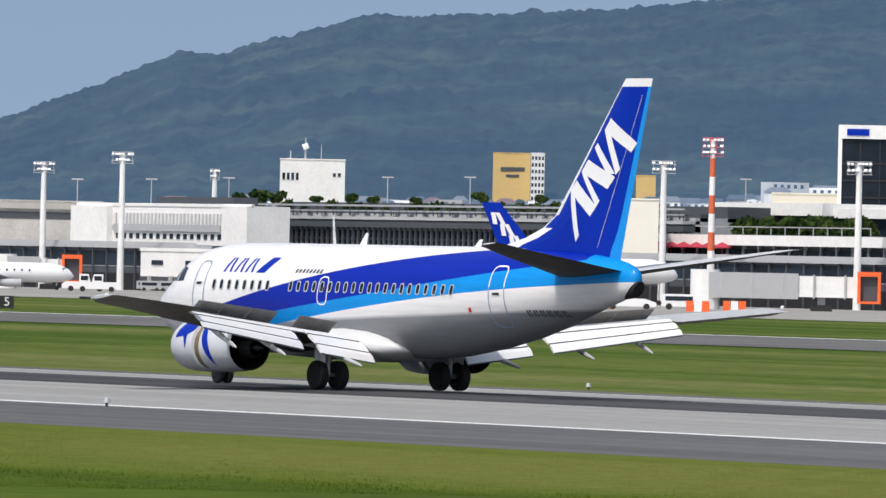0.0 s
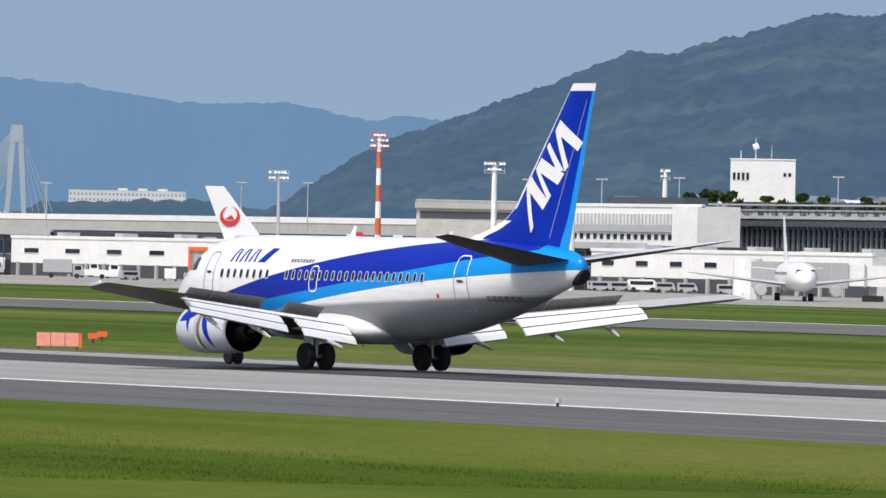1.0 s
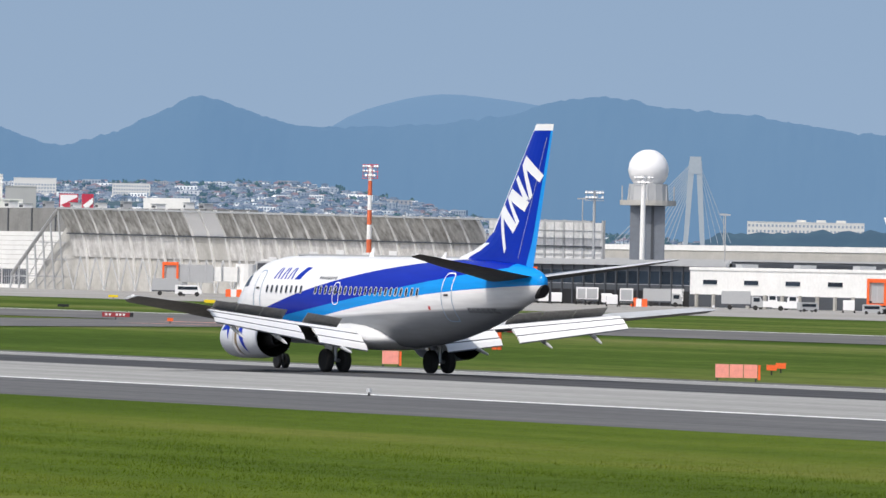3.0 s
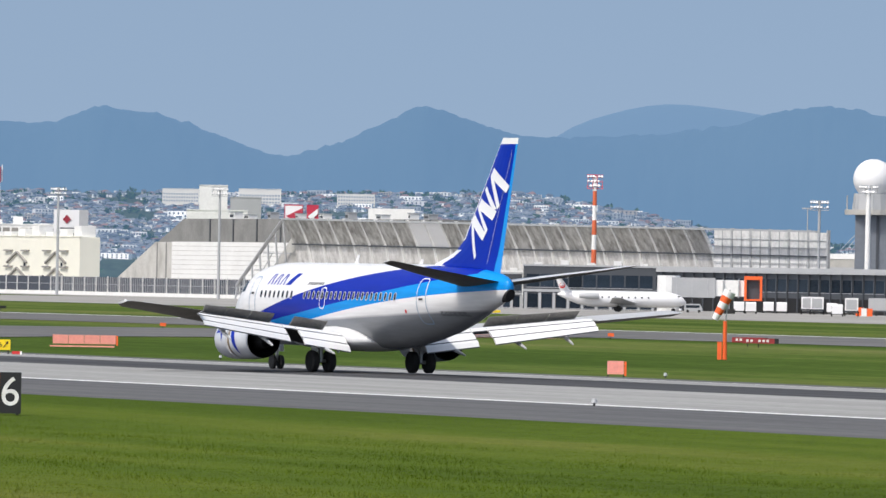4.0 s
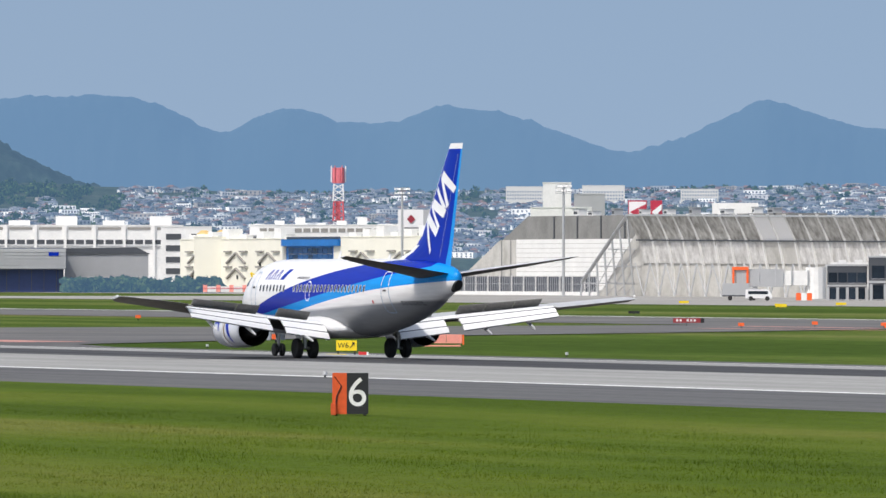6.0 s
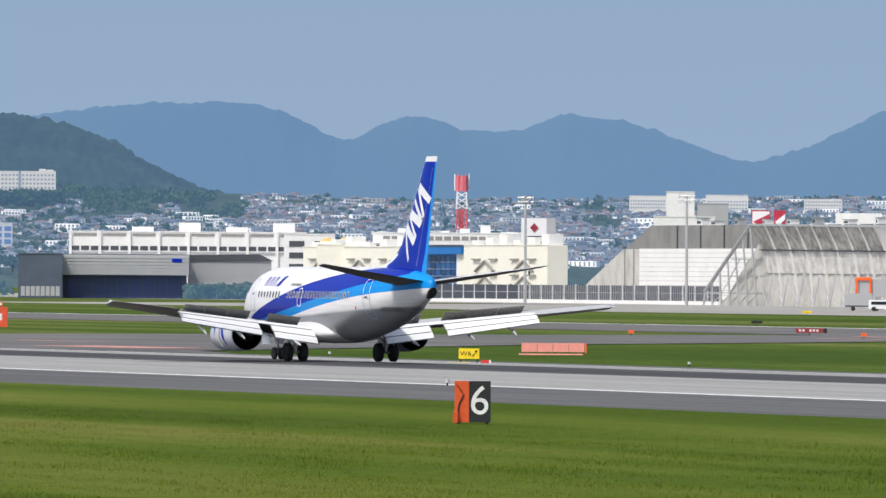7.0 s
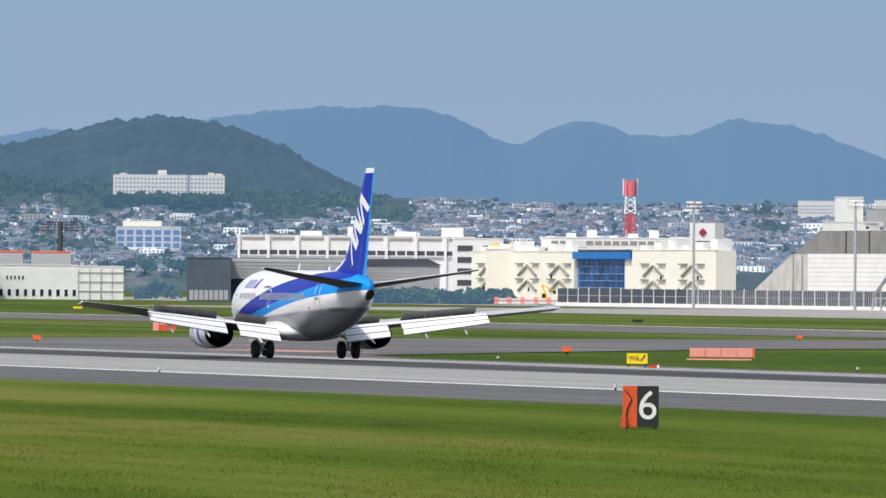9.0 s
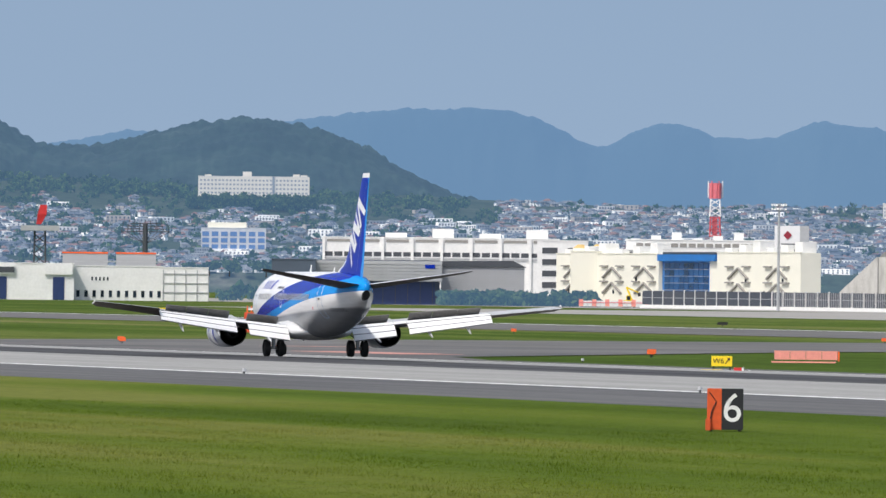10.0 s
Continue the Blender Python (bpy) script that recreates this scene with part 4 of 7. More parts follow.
for pa, pb, w in (((322.5, 711.2), (329.0, 681.4), 2.5), ((227.2, 656.8), (233.5, 650.3), 3.5), ((338.9, 738.7), (338.4, 705.8), 2.5), ((215.2, 610.4), (216.3, 589.2), 6)):
    a, b = Vector((*pa, 0)), Vector((*pb, 0))
    n = Vector((-(b - a).y, (b - a).x, 0)).normalized() * w / 2
    g = Geo().add([(*(q.xy), FIELD + 0.03) for q in (a - n, b - n, b + n, a + n)], [(0, 1, 2, 3)])
    tagged(part("taxi_marking", g, M["pink_paint"], fix=False), "faded red painted band on the taxiway", "marking", kind="structure")


# ---- things of the airfield ----
def board_sign(name, label, x, y, z, w, h, deg, faces, thick=0.35, legs=0.25, text="", text_size=1.0, text_at=(0, 0), text_mat=None, group=""):
    """A box sign on short legs that faces the viewer's side; faces: (fraction of width, material) from its left."""
    th = thing(name, label, "sign", pose(x, y, z, 0, 0, deg), group)
    a = -w / 2
    for frac, m in faces:
        g = Geo().box(a, a + w * frac, -thick / 2, thick / 2, legs, legs + h)
        part("panel", g, m, th)
        a += w * frac
    for sx in (-0.4, 0.4):
        g = Geo().tube((sx * w, 0, -0.05), (sx * w, 0, legs + 0.02), 0.05, n=8)
        part("leg", g, M["dark_metal"], th)
    if text:
        cu = bpy.data.curves.new("sign_text", "FONT")
        cu.body, cu.size, cu.align_x, cu.align_y, cu.extrude, cu.offset = text, text_size, "CENTER", "CENTER", 0.004, 0.0
        cu.materials.append(text_mat)
        o = new("sign_text", cu)
        o.parent = th
        o.matrix_basis = pose(text_at[0], -thick / 2 - 0.01, legs + h / 2 + text_at[1], 90, 0, 0)
    return th


def facing_deg(x, y):
    return -math.degrees(math.atan2(x, y))


# distance-remaining board beside the near shoulder
x, y = 103.6, 255.0
board_sign("distance_board", "orange and black board with a white figure six in the grass", x, y, 0.0, 1.14, 1.30, facing_deg(x, y), [(0.40, mat("board_orange", (0.66, 0.09, 0.015), 0.6)), (0.60, M["slate_black"])], 0.5, 0.06, "6", 1.3, (0.22, 0.0), M["line_white"])
DB = [o for o in scene.objects if o.name == "distance_board"][0]
g = Geo().tube((-0.50, -0.27, 0.15), (-0.42, -0.27, 0.65), 0.025, n=6)
g.tube((-0.42, -0.27, 0.65), (-0.28, -0.27, 0.95), 0.02, n=6)
g.tube((-0.28, -0.27, 0.95), (-0.5, -0.27, 1.25), 0.015, n=6)
part("cable", g, M["black"], DB)
g = Geo().box(-0.62, -0.46, -0.42, -0.25, 0.04, 0.4)
part("power_box", g, mat("box_orange", (0.6, 0.08, 0.015), 0.6), DB, "orange box at the board's foot")
# far board with a five
x, y = 417.9, 694.5
board_sign("distance_board", "black board with a white figure five in the far grass", x, y, FIELD, 1.5, 1.15, facing_deg(x, y), [(1.0, M["slate_black"])], 0.4, 0.1, "5", 1.15, (0.1, 0.0), M["line_white"])
# taxiway sign
x, y = 197.6, 487.0
W = board_sign("taxiway_sign", "yellow taxiway sign with black lettering and arrow", x, y, FIELD, 1.25, 0.62, facing_deg(x, y), [(1.0, M["yellow"])], 0.25, 0.35, "W6", 0.44, (-0.2, 0.0), M["black"])
g = Geo().tube((0.2, -0.14, 0.5), (0.46, -0.14, 0.82), 0.03, n=6)
g.add([(0.32, -0.14, 0.84), (0.5, -0.14, 0.87), (0.48, -0.14, 0.68)], [(0, 1, 2)])
part("arrow", g, M["black"], W)
x, y = 196.0, 484.2
board_sign("low_sign", "low yellow sign in the grass", x - 0.2, y, FIELD, 1.25, 0.16, facing_deg(x, y), [(1.0, M["yellow"])], 0.2, 0.02)
x, y = 197.0, 482.8
board_sign("low_sign", "low red and white sign in the grass", x, y, FIELD, 0.6, 0.22, facing_deg(x, y), [(0.8, M["red_paint"]), (0.2, M["white_paint"])], 0.2, 0.1)
# long salmon boards and their single neighbours
for x, y, w, h, n in ((232.3, 557.0, 4.4, 0.72, 4), (208.6, 385.5, 2.15, 0.78, 3), (207.0, 421.8, 0.92, 0.82, 1)):
    th = thing("light_screen", "orange-red slatted screen panel standing in the grass", "screen", pose(x, y, FIELD, 0, 0, facing_deg(x, y)), "screens along the runway")
    for i in range(n):
        g = Geo()
        a, b = -w / 2 + w * i / n, -w / 2 + w * (i + 1) / n - 0.03
        g.box(a, b, 0.0, 0.06, 0.14, h + 0.04)
        part("panel", g, M["salmon"], th)
        k = max(2, int((b - a) / 0.3))
        for j in range(k):
            s = a + (b - a) * (j + 0.5) / k
            part("slat", Geo().box(s - 0.012, s + 0.012, -0.008, 0.0, 0.14, h), M["salmon"], th)
    part("end_panel", Geo().box(w / 2, w / 2 + 0.12, -0.05, 0.1, 0.05, h + 0.02), M["orange"], th)
    for s in (-0.45, 0.45):
        part("leg", Geo().box(s * w - 0.04, s * w + 0.04, -0.02, 0.1, -0.05, 0.12), M["dark_metal"], th)
g = Geo().box(-2.2, 2.2, -0.1, 0.1, 0.0, 0.1)
tagged(part("marker_plank", g, M["salmon"], at=pose(228.8, 549, FIELD, 0, 0, facing_deg(228.8, 549))), "low salmon-red plank lying in the grass", "marker")


def edge_light(x, y, z):
    th = thing("edge_light", "small white runway edge light", "runway light", pose(x, y, z), "runway edge lights")
    part("stem", Geo().tube((0, 0, 0), (0, 0, 0.14), 0.05, 0.04, 8), M["dark_metal"], th)
    part("lens", Geo().tube((0, 0, 0.12), (0, 0, 0.27), 0.12, 0.08, 10), M["steel"], th, smooth="edges")
    return th


proto = edge_light(139.6, 165.6, 0.0)
for k in range(1, 8):
    copy_thing(proto, pose(139.6, 165.6 + 60.3 * k, 0))
for y in (300.5, 360.5, 420.8, 481, 541):
    copy_thing(proto, pose(209.5, y, FIELD))


def marker(x, y, z, m, w=0.55, h=0.5, what="orange"):
    th = thing("field_marker", "small %s marker on a short post in the grass" % what, "marker", pose(x, y, z, 0, 0, facing_deg(x, y)), "field markers")
    part("post", Geo().tube((0, 0, -0.05), (0, 0, h * 0.5), 0.04, n=6), M["dark_metal"], th)
    part("head", Geo().box(-w / 2, w / 2, -0.15, 0.15, h * 0.4, h), m, th)
    return th


for t_x, t_y in ((328.1, 713.9), (343.2, 730.4), (235.0, 592.7), (330.3, 688.0), (341.8, 697.6), (242.9, 413.6), (225.9, 413.5), (232.1, 585.7), (321.1, 849.2), (223.6, 683.0), (234.0, 590.3), (235.4, 594.0), (321.8, 851.0), (318.2, 744.1), (231.5, 422.7), (341.8, 712.7), (219.7, 670.7),):
    marker(t_x, t_y, FIELD, M["orange"])
for t_x, t_y in ((418.7, 1031.9), (424.0, 1044.8), (515.2, 838.9), (410.7, 923.4), (431.0, 730.9),):
    marker(t_x, t_y, FIELD, M["slate_black"], 1.3, 0.5, "black")
for t_x, t_y in ((475.4, 833.1), (500.4, 1075.7), (525.6, 905.4), (461.6, 662.4), (473.1, 670.7), (509.9, 1096.5), (537.8, 1135.7), (451.6, 1357.6), (544.0, 1204.5), (501.0, 863.0),):
    marker(t_x, t_y, FIELD, M["yellow"], 1.5, 0.6, "yellow")
M["maroon_sign"] = mat("maroon_sign", (0.3, 0.03, 0.035), 0.6)
for t_x, t_y in ((326.2, 640.1), (322.5, 630.9), (338.4, 748.6),):
    th = marker(t_x, t_y, FIELD, M["maroon_sign"], 2.6, 0.7, "dark red")
    for k in range(6):
        if k != 2:
            part("letter_bar", Geo().box(-1.0 + 0.33 * k, -0.8 + 0.33 * k, -0.17, -0.15, 0.4, 0.6), M["line_white"], th)
    part("end_panel", Geo().box(1.3, 1.65, -0.15, 0.15, 0.28, 0.7), M["slate_black"], th)

# windsock
x, y = 264.8, 523.0
th = thing("windsock", "orange and white windsock on an orange mast", "windsock", pose(x, y, FIELD, 0, 0, facing_deg(x, y)))
part("mast", Geo().tube((0, 0, 0), (0, 0, 2.6), 0.16, 0.12, 8), M["orange"], th)
part("base", Geo().box(-0.5, -0.2, -0.2, 0.2, 0, 1.2), M["orange"], th)
for i in range(5):
    a, b = i / 5, (i + 1) / 5
    g = Geo().tube((0.3 - 1.0 * a, 0, 4.6 - 1.9 * a), (0.3 - 1.0 * b, 0, 4.6 - 1.9 * b), 0.42 - 0.2 * a, 0.42 - 0.2 * b, 12)
    part("sock_band", g, M["white_paint"] if i % 2 == 0 else M["orange"], th, smooth="edges")
part("arm", Geo().tube((0, 0, 2.5), (0.3, 0.3, 4.7), 0.05, n=6), M["steel"], th)

M["hut_red"] = mat("hut_red", (0.72, 0.09, 0.035), 0.6, vary=0.2, scale=2)
# localizer hut: red and white box with gear on top
x, y = 282.6, 823.0
th = thing("localizer_hut", "red and white checked equipment box in the grass", "equipment", pose(x, y, FIELD, 0, 0, facing_deg(x, y)))
for i in range(3):
    for k in range(3):
        m = M["rib_grey"] if k == 1 and i < 2 else M["hut_red"]
        part("panel", Geo().box(-0.2 + 0.55 * i, 0.35 + 0.55 * i, -0.7, 0.7, 0.05 + 0.66 * k, 0.71 + 0.66 * k), m, th)
part("side_rack", Geo().box(-0.85, -0.25, -0.3, 0.3, 0.05, 1.3), M["salmon"], th)
for s in (0.1, 0.5, 0.9):
    part("aerial", Geo().tube((s, 0, 2.0), (s, 0, 2.7), 0.07, 0.04, 8), M["orange"], th)
part("dish", Geo().box(0.2, 0.85, -0.2, 0.2, 2.25, 2.45), M["white_paint"], th)


# ---- airport buildings ----
def spot(az, dist):
    return dist * math.sin(radians(az)), dist * math.cos(radians(az))


_pane = {}


def panes(th, x0, x1, z0, z1, nx, nz, material, fx=0.7, fz=0.65, y=0.0, name="window"):
    """Window panes with thin frames on the front of a thing, each its own object on one shared mesh."""
    w, h = (x1 - x0) / nx, (z1 - z0) / nz
    key = (round(w * fx, 2), round(h * fz, 2), material.name)
    for k in range(nz):
        for i in range(nx):
            at = pose(x0 + w * (i + 0.5), y, z0 + h * (k + 0.5))
            if key not in _pane:
                g = Geo().box(-w * fx / 2, w * fx / 2, -0.06, 0.1, -h * fz / 2, h * fz / 2)
                g.box(-w * fx / 2 - 0.05, w * fx / 2 + 0.05, -0.1, 0.05, -h * fz / 2 - 0.1, -h * fz / 2, 1)
                _pane[key] = part(name, g, [material, M["steel"]], th, at=at)
            else:
                clone(_pane[key], th, at)


def facing(name, label, az0, az1, dist, z0, z1, material, depth=14.0, base=None, parapet=0.5, category="building", trim=None, turn=0.0, group=""):
    """A block that fronts the viewer between two bearings; z1 its roof. Returns the thing, its width and its base height."""
    x, y = spot((az0 + az1) / 2, dist)
    base = FIELD if base is None else base
    w = dist * radians(az1 - az0)
    th = thing(name, label, category, pose(x, y, base, 0, 0, -(az0 + az1) / 2 + turn), group)
    h = z1 - base
    g = Geo().box(-w / 2, w / 2, 0, depth, -0.5, h)
    part("wall", g, material, th)
    if parapet:
        g = Geo()
        for b in ((-w / 2 - 0.1, w / 2 + 0.1, -0.12, 0.3), (-w / 2 - 0.1, w / 2 + 0.1, depth - 0.3, depth + 0.1)):
            g.box(b[0], b[1], b[2], b[3], h, h + parapet * 0.5)
        for sx in (-w / 2, w / 2 - 0.2):
            g.box(sx - 0.06, sx + 0.26, 0.3, depth - 0.3, h, h + parapet * 0.5)
        part("parapet", g, trim or material, th)
    return th, w, base


def facade(name, label, X, y0, y1, z0, z1, material, depth=25.0, category="building", parapet=0.5, trim=None):
    """A long block whose front runs along the runway at X; local x runs to the viewer's right."""
    if y1 < y0:
        y0, y1 = y1, y0
    w = y1 - y0
    th = thing(name, label, category, pose(X, (y0 + y1) / 2, z0, 0, 0, -90))
    h = z1 - z0
    part("wall", Geo().box(-w / 2, w / 2, 0, depth, -0.3 if z0 <= FIELD else 0, h), material, th)
    if parapet:
        part("parapet", Geo().box(-w / 2 - 0.1, w / 2 + 0.1, -0.15, 0.4, h, h + parapet), trim or material, th)
    return th, w, h


def mast_light(az, dist, z1, material, rows=2, bands=None, wide=3.4, base=None, r=0.55, group="apron floodlight masts"):
    x, y = spot(az, dist)
    base = FIELD if base is None else base
    th = thing("floodlight_mast", ("red and white banded mast with floodlights" if bands else "tall mast with a rack of floodlights"), "floodlight", pose(x, y, base, 0, 0, -az), group)
    h = z1 - base
    if bands:
        for i in range(bands):
            a, b = i / bands, (i + 1) / bands
            g = Geo().tube((0, 0, h * a), (0, 0, h * b), r * (1.1 - 0.4 * a), r * (1.1 - 0.4 * b), 10)
            part("mast_band", g, M["mast_orange"] if i % 2 == bands % 2 else M["offwhite"], th, smooth="edges")
    else:
        part("mast", Geo().tube((0, 0, -0.2), (0, 0, h), r, r * 0.7, 10), material, th, smooth="edges")
    steel = M["mast_red"] if bands else M["steel"]
    top, low = h + 0.25, h + 0.25 - 0.85 * rows
    for k in range(rows):
        z = top - 0.45 - 0.85 * k
        for d in (-0.25, 0.45):
            part("rack", Geo().tube((-wide / 2, d, z), (wide / 2, d, z), 0.07, n=6), steel, th)
        n = max(3, int(wide / 0.55)) + (1 - k % 2)
        for i in range(n):
            q = -wide / 2 + wide * (i + 0.5) / n
            if (i * 7 + k * 3 + int(az * 10)) % 5 == 0:
                continue
            g = Geo().box(-0.19, 0.19, -0.16, 0.12, -0.13, 0.15, turn=pose(q, -0.4, z + 0.12, -28, 0, 14 * math.sin(i * 2.3 + k)))
            part("floodlight", g, M["white_paint"], th)
    for q in (-wide * 0.46, -wide * 0.16, wide * 0.16, wide * 0.46):
        for d in (-0.3, 0.5):
            part("cage_bar", Geo().tube((q, d, low), (q * 0.9, d, top), 0.05, n=5), steel, th)
    for z in (low, top):
        part("cage_rail", Geo().tube((-wide / 2, -0.3, z), (wide / 2, -0.3, z), 0.055, n=5), steel, th)
    part("hub", Geo().tube((0, 0.1, low - 0.5), (0, 0.1, top), r * 0.75, r * 0.6, 10), steel, th, smooth="edges")


def street_pole(az, dist, z1, base=None):
    x, y = spot(az, dist)
    th = thing("lamp_post", "thin grey lamp post with a double head", "street lamp", pose(x, y, FIELD, 0, 0, -az), "thin lamp posts")
    h = z1 - FIELD
    part("post", Geo().tube((0, 0, 0), (0, 0, h), 0.16, 0.1, 8), M["steel"], th)
    part("lamp_head", Geo().box(-1.0, 1.0, -0.15, 0.15, h - 0.1, h + 0.15), M["steel"], th)


for args in ((31.784, 1315, 20.0), (31.269, 1345, 18.6), (35.349, 1205, 19.1), (36.634, 1170, 19.1), (27.781, 1510, 21.6)):
    mast_light(*args, M["offwhite"])
for args in ((32.393, 1400, 18.6),):
    mast_light(*args, M["offwhite"], wide=1.6)
for args in ((35.669, 1195, 22.3), (30.507, 1375, 23.1), (25.981, 1600, 23.7)):
    mast_light(args[0], args[1], args[2], None, 3, 9, wide=3.0, r=0.5)
for args in ((23.513, 1745, 21.5), (22.451, 1830, 21.7), (29.850, 1400, 17.1), (27.460, 1540, 19.1)):
    mast_light(*args, M["steel"], r=0.32)
for args in ((31.491, 1500, 17.6), (31.977, 1500, 17.9), (32.487, 1500, 18.4), (27.383, 1560, 18.1), (28.314, 2000, 19.0), (35.890, 1500, 20.1), (33.532, 1500, 19.1), (34.075, 1500, 19.4), (28.325, 1700, 16.7), (29.604, 1700, 17.6), (30.043, 1700, 17.8)):
    street_pole(*args)

# main terminal: dark colonnaded block under a planted roof deck
th, w, h = facade("terminal_building", "long grey terminal with dark colonnade and roof deck", 765, 1070, 1199, FIELD, 12.2, M["panel_grey"], 40, parapet=0.0)
part("glazing", Geo().box(-w / 2 + 1, w / 2, -0.3, 0.0, 5.0, 10.2), M["window_dark"], th)
for i in range(86):
    s = -w / 2 + 1 + (w - 1) * i / 85
    part("column", Geo().box(s - 0.13, s + 0.13, -0.7, -0.2, 4.5, 10.6), M["column_grey"], th)
for z in (6.6, 8.7):
    part("transom", Geo().box(-w / 2 + 1, w / 2, -0.45, -0.25, z, z + 0.18), M["slate"], th)
part("roof_overhang", Geo().box(-w / 2, w / 2, -2.2, 1.0, 10.6, 11.6), M["slate"], th)
part("roof_edge", Geo().box(-w / 2, w / 2, -2.4, 0.8, 11.8, 12.3), M["panel_grey"], th)
part("planter", Geo().box(-w / 2 + 2, w / 2, 0.9, 2.4, 12.2, 13.4), M["slate"], th)
for i in range(30):
    s = -w / 2 + 6 + (w - 8) * i / 29
    part("deck_table", Geo().tube((s, -0.8, 12.2), (s, -0.8, 13.1), 0.06, n=5).tube((s, -0.8, 13.1), (s, -0.8, 13.2), 0.75, n=10), M["slate_black"], th)
for i in range(54):
    s = -w / 2 + w * (i + 0.5) / 54
    part("rail_post", Geo().box(s - 0.08, s + 0.08, -2.2, -2.0, 12.5, 14.2), M["slate"], th)
part("rail", Geo().box(-w / 2, w / 2, -2.25, -1.95, 13.9, 14.2), M["steel"], th)
part("rail", Geo().box(-w / 2, w / 2, -2.2, -2.0, 13.1, 13.3), M["steel"], th)
part("deck_wall", Geo().box(-w / 2 + 4, w / 2, 6, 16, 12.2, 14.6), M["slate"], th)

# white block beside it
th, w, h = facade("terminal_wing", "white terminal wing with louvred band", 745, 1163, 1216, FIELD, 12.7, M["offwhite"], 7)
part("louvre_band", Geo().box(-w * 0.28, w * 0.34, -0.25, 0, 9.3, 12.2), M["panel_grey"], th)
for i in range(30):
    s = -w * 0.28 + w * 0.62 * (i + 0.5) / 30
    part("louvre", Geo().box(s - 0.12, s + 0.12, -0.45, -0.2, 10.4, 12.2), M["offwhite"], th)
part("shade_band", Geo().box(-w * 0.28, w * 0.34, -0.5, -0.2, 9.3, 10.2), M["panel_grey"], th)
panes(th, -w * 0.28, w * 0.34, 7.9, 9.1, 16, 1, M["window_dark"], 0.5, 0.7)
part("block", Geo().box(-w * 0.5 - 0.1, -w * 0.29, -1.2, 6, 0, 13.3), M["offwhite"], th, "plain white end block")
part("block", Geo().box(w * 0.36, w * 0.5 + 0.1, -1.0, 7.1, 0, 13.5), M["offwhite"], th, "plain white end block")
part("roof_plant", Geo().box(-w * 0.1, w * 0.34, 2, 6.5, h, h + 1.6), M["slate"], th)

# low white concourse buildings with small windows
for y0, y1, z1, nw in ((1035, 1111, 5.4, 8), (1195, 1296, 5.7, 7)):
    th, w, h = facade("concourse", "low white concourse with a few small windows", 692, y0, y1, FIELD, z1, M["offwhite"], 22)
    # flat slate sheet on the wall stands in for the undercroft's shade
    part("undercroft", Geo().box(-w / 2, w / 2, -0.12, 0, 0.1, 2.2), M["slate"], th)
    panes(th, -w / 2, w / 2, 3.7, 4.9, nw, 1, M["window_dark"], 0.34, 0.6)
    for i in range(int(w / 6)):
        s = -w / 2 + 6 * i + 3
        part("pier_column", Geo().box(s - 0.3, s + 0.3, -0.5, 0, 0, 2.3), M["concrete"], th)
    for i in range(5):
        s = -w / 2 + w * (i + 0.4) / 5
        part("roof_unit", Geo().box(s - 1.2, s + 1.2, 5, 8, h, h + 1.1), M["panel_grey"], th)

# dark glazed piers
for X, y0, y1, z1 in ((702, 1112, 1194, 6.4), (706, 905, 1034, 6.2), (700, 1297, 1428, 6.9)):
    th, w, h = facade("pier_building", "dark glazed pier with grey roof band", X, y0, y1, FIELD, z1, M["slate"], 26, trim=M["panel_grey"], parapet=0.4)
    n = max(6, int(w / 4))
    panes(th, -w / 2, w / 2, 3.4, 6.2, n, 1, M["window_dark"], 0.86, 0.8)
    # flat black sheet on the wall, standing in for ground-level shade
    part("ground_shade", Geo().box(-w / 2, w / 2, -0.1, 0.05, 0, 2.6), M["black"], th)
    for i in range(n):
        s = -w / 2 + w * i / n
        part("mullion", Geo().box(s - 0.15, s + 0.15, -0.3, 0, 0.0, h), M["slate"], th)
    part("roof_band", Geo().box(-w / 2, w / 2, -0.6, 0.5, h - 0.6, h), M["panel_grey"], th)

# right-hand group: upper white roofs, beige block, red awnings, glass tower
th, w, h = facade("terminal_building", "white low-roofed terminal with red awnings and a planted terrace", 762, 1000, 1086, FIELD, 9.8, M["slate"], 40, parapet=0)
part("roof_band", Geo().box(-w / 2, w * 0.32, -2.5, 2, 8.75, 10.3), M["offwhite"], th)
part("roof_band", Geo().box(w * 0.34, w / 2, -2.5, 2, 8.6, 10.1), M["offwhite"], th)
part("upper_band", Geo().box(-w / 2, -w * 0.16, 17, 30, 13.5, 15.4), M["offwhite"], th)
part("upper_band", Geo().box(-w * 0.16, w * 0.14, 19, 30, 13.2, 14.6), M["offwhite"], th)
part("upper_wall", Geo().box(-w / 2, w * 0.14, 20, 30, 9.8, 13.2), M["window_dark"], th)
part("terrace_box", Geo().box(-w * 0.37, -w * 0.3, 14, 16, 9.8, 12.2), M["panel_grey"], th)
part("glazing", Geo().box(-w / 2, w / 2, -0.3, 0, 0.2, 8.2), M["window_dark"], th)
for i in range(22):
    q = -w / 2 + w * (i + 0.5) / 22
    part("mullion", Geo().box(q - 0.14, q + 0.14, -0.6, 0, 6.2, 8.8), M["panel_grey"], th)
part("sill_band", Geo().box(-w / 2, w / 2, -3.2, 0, 5.5, 6.3), M["slate"], th)
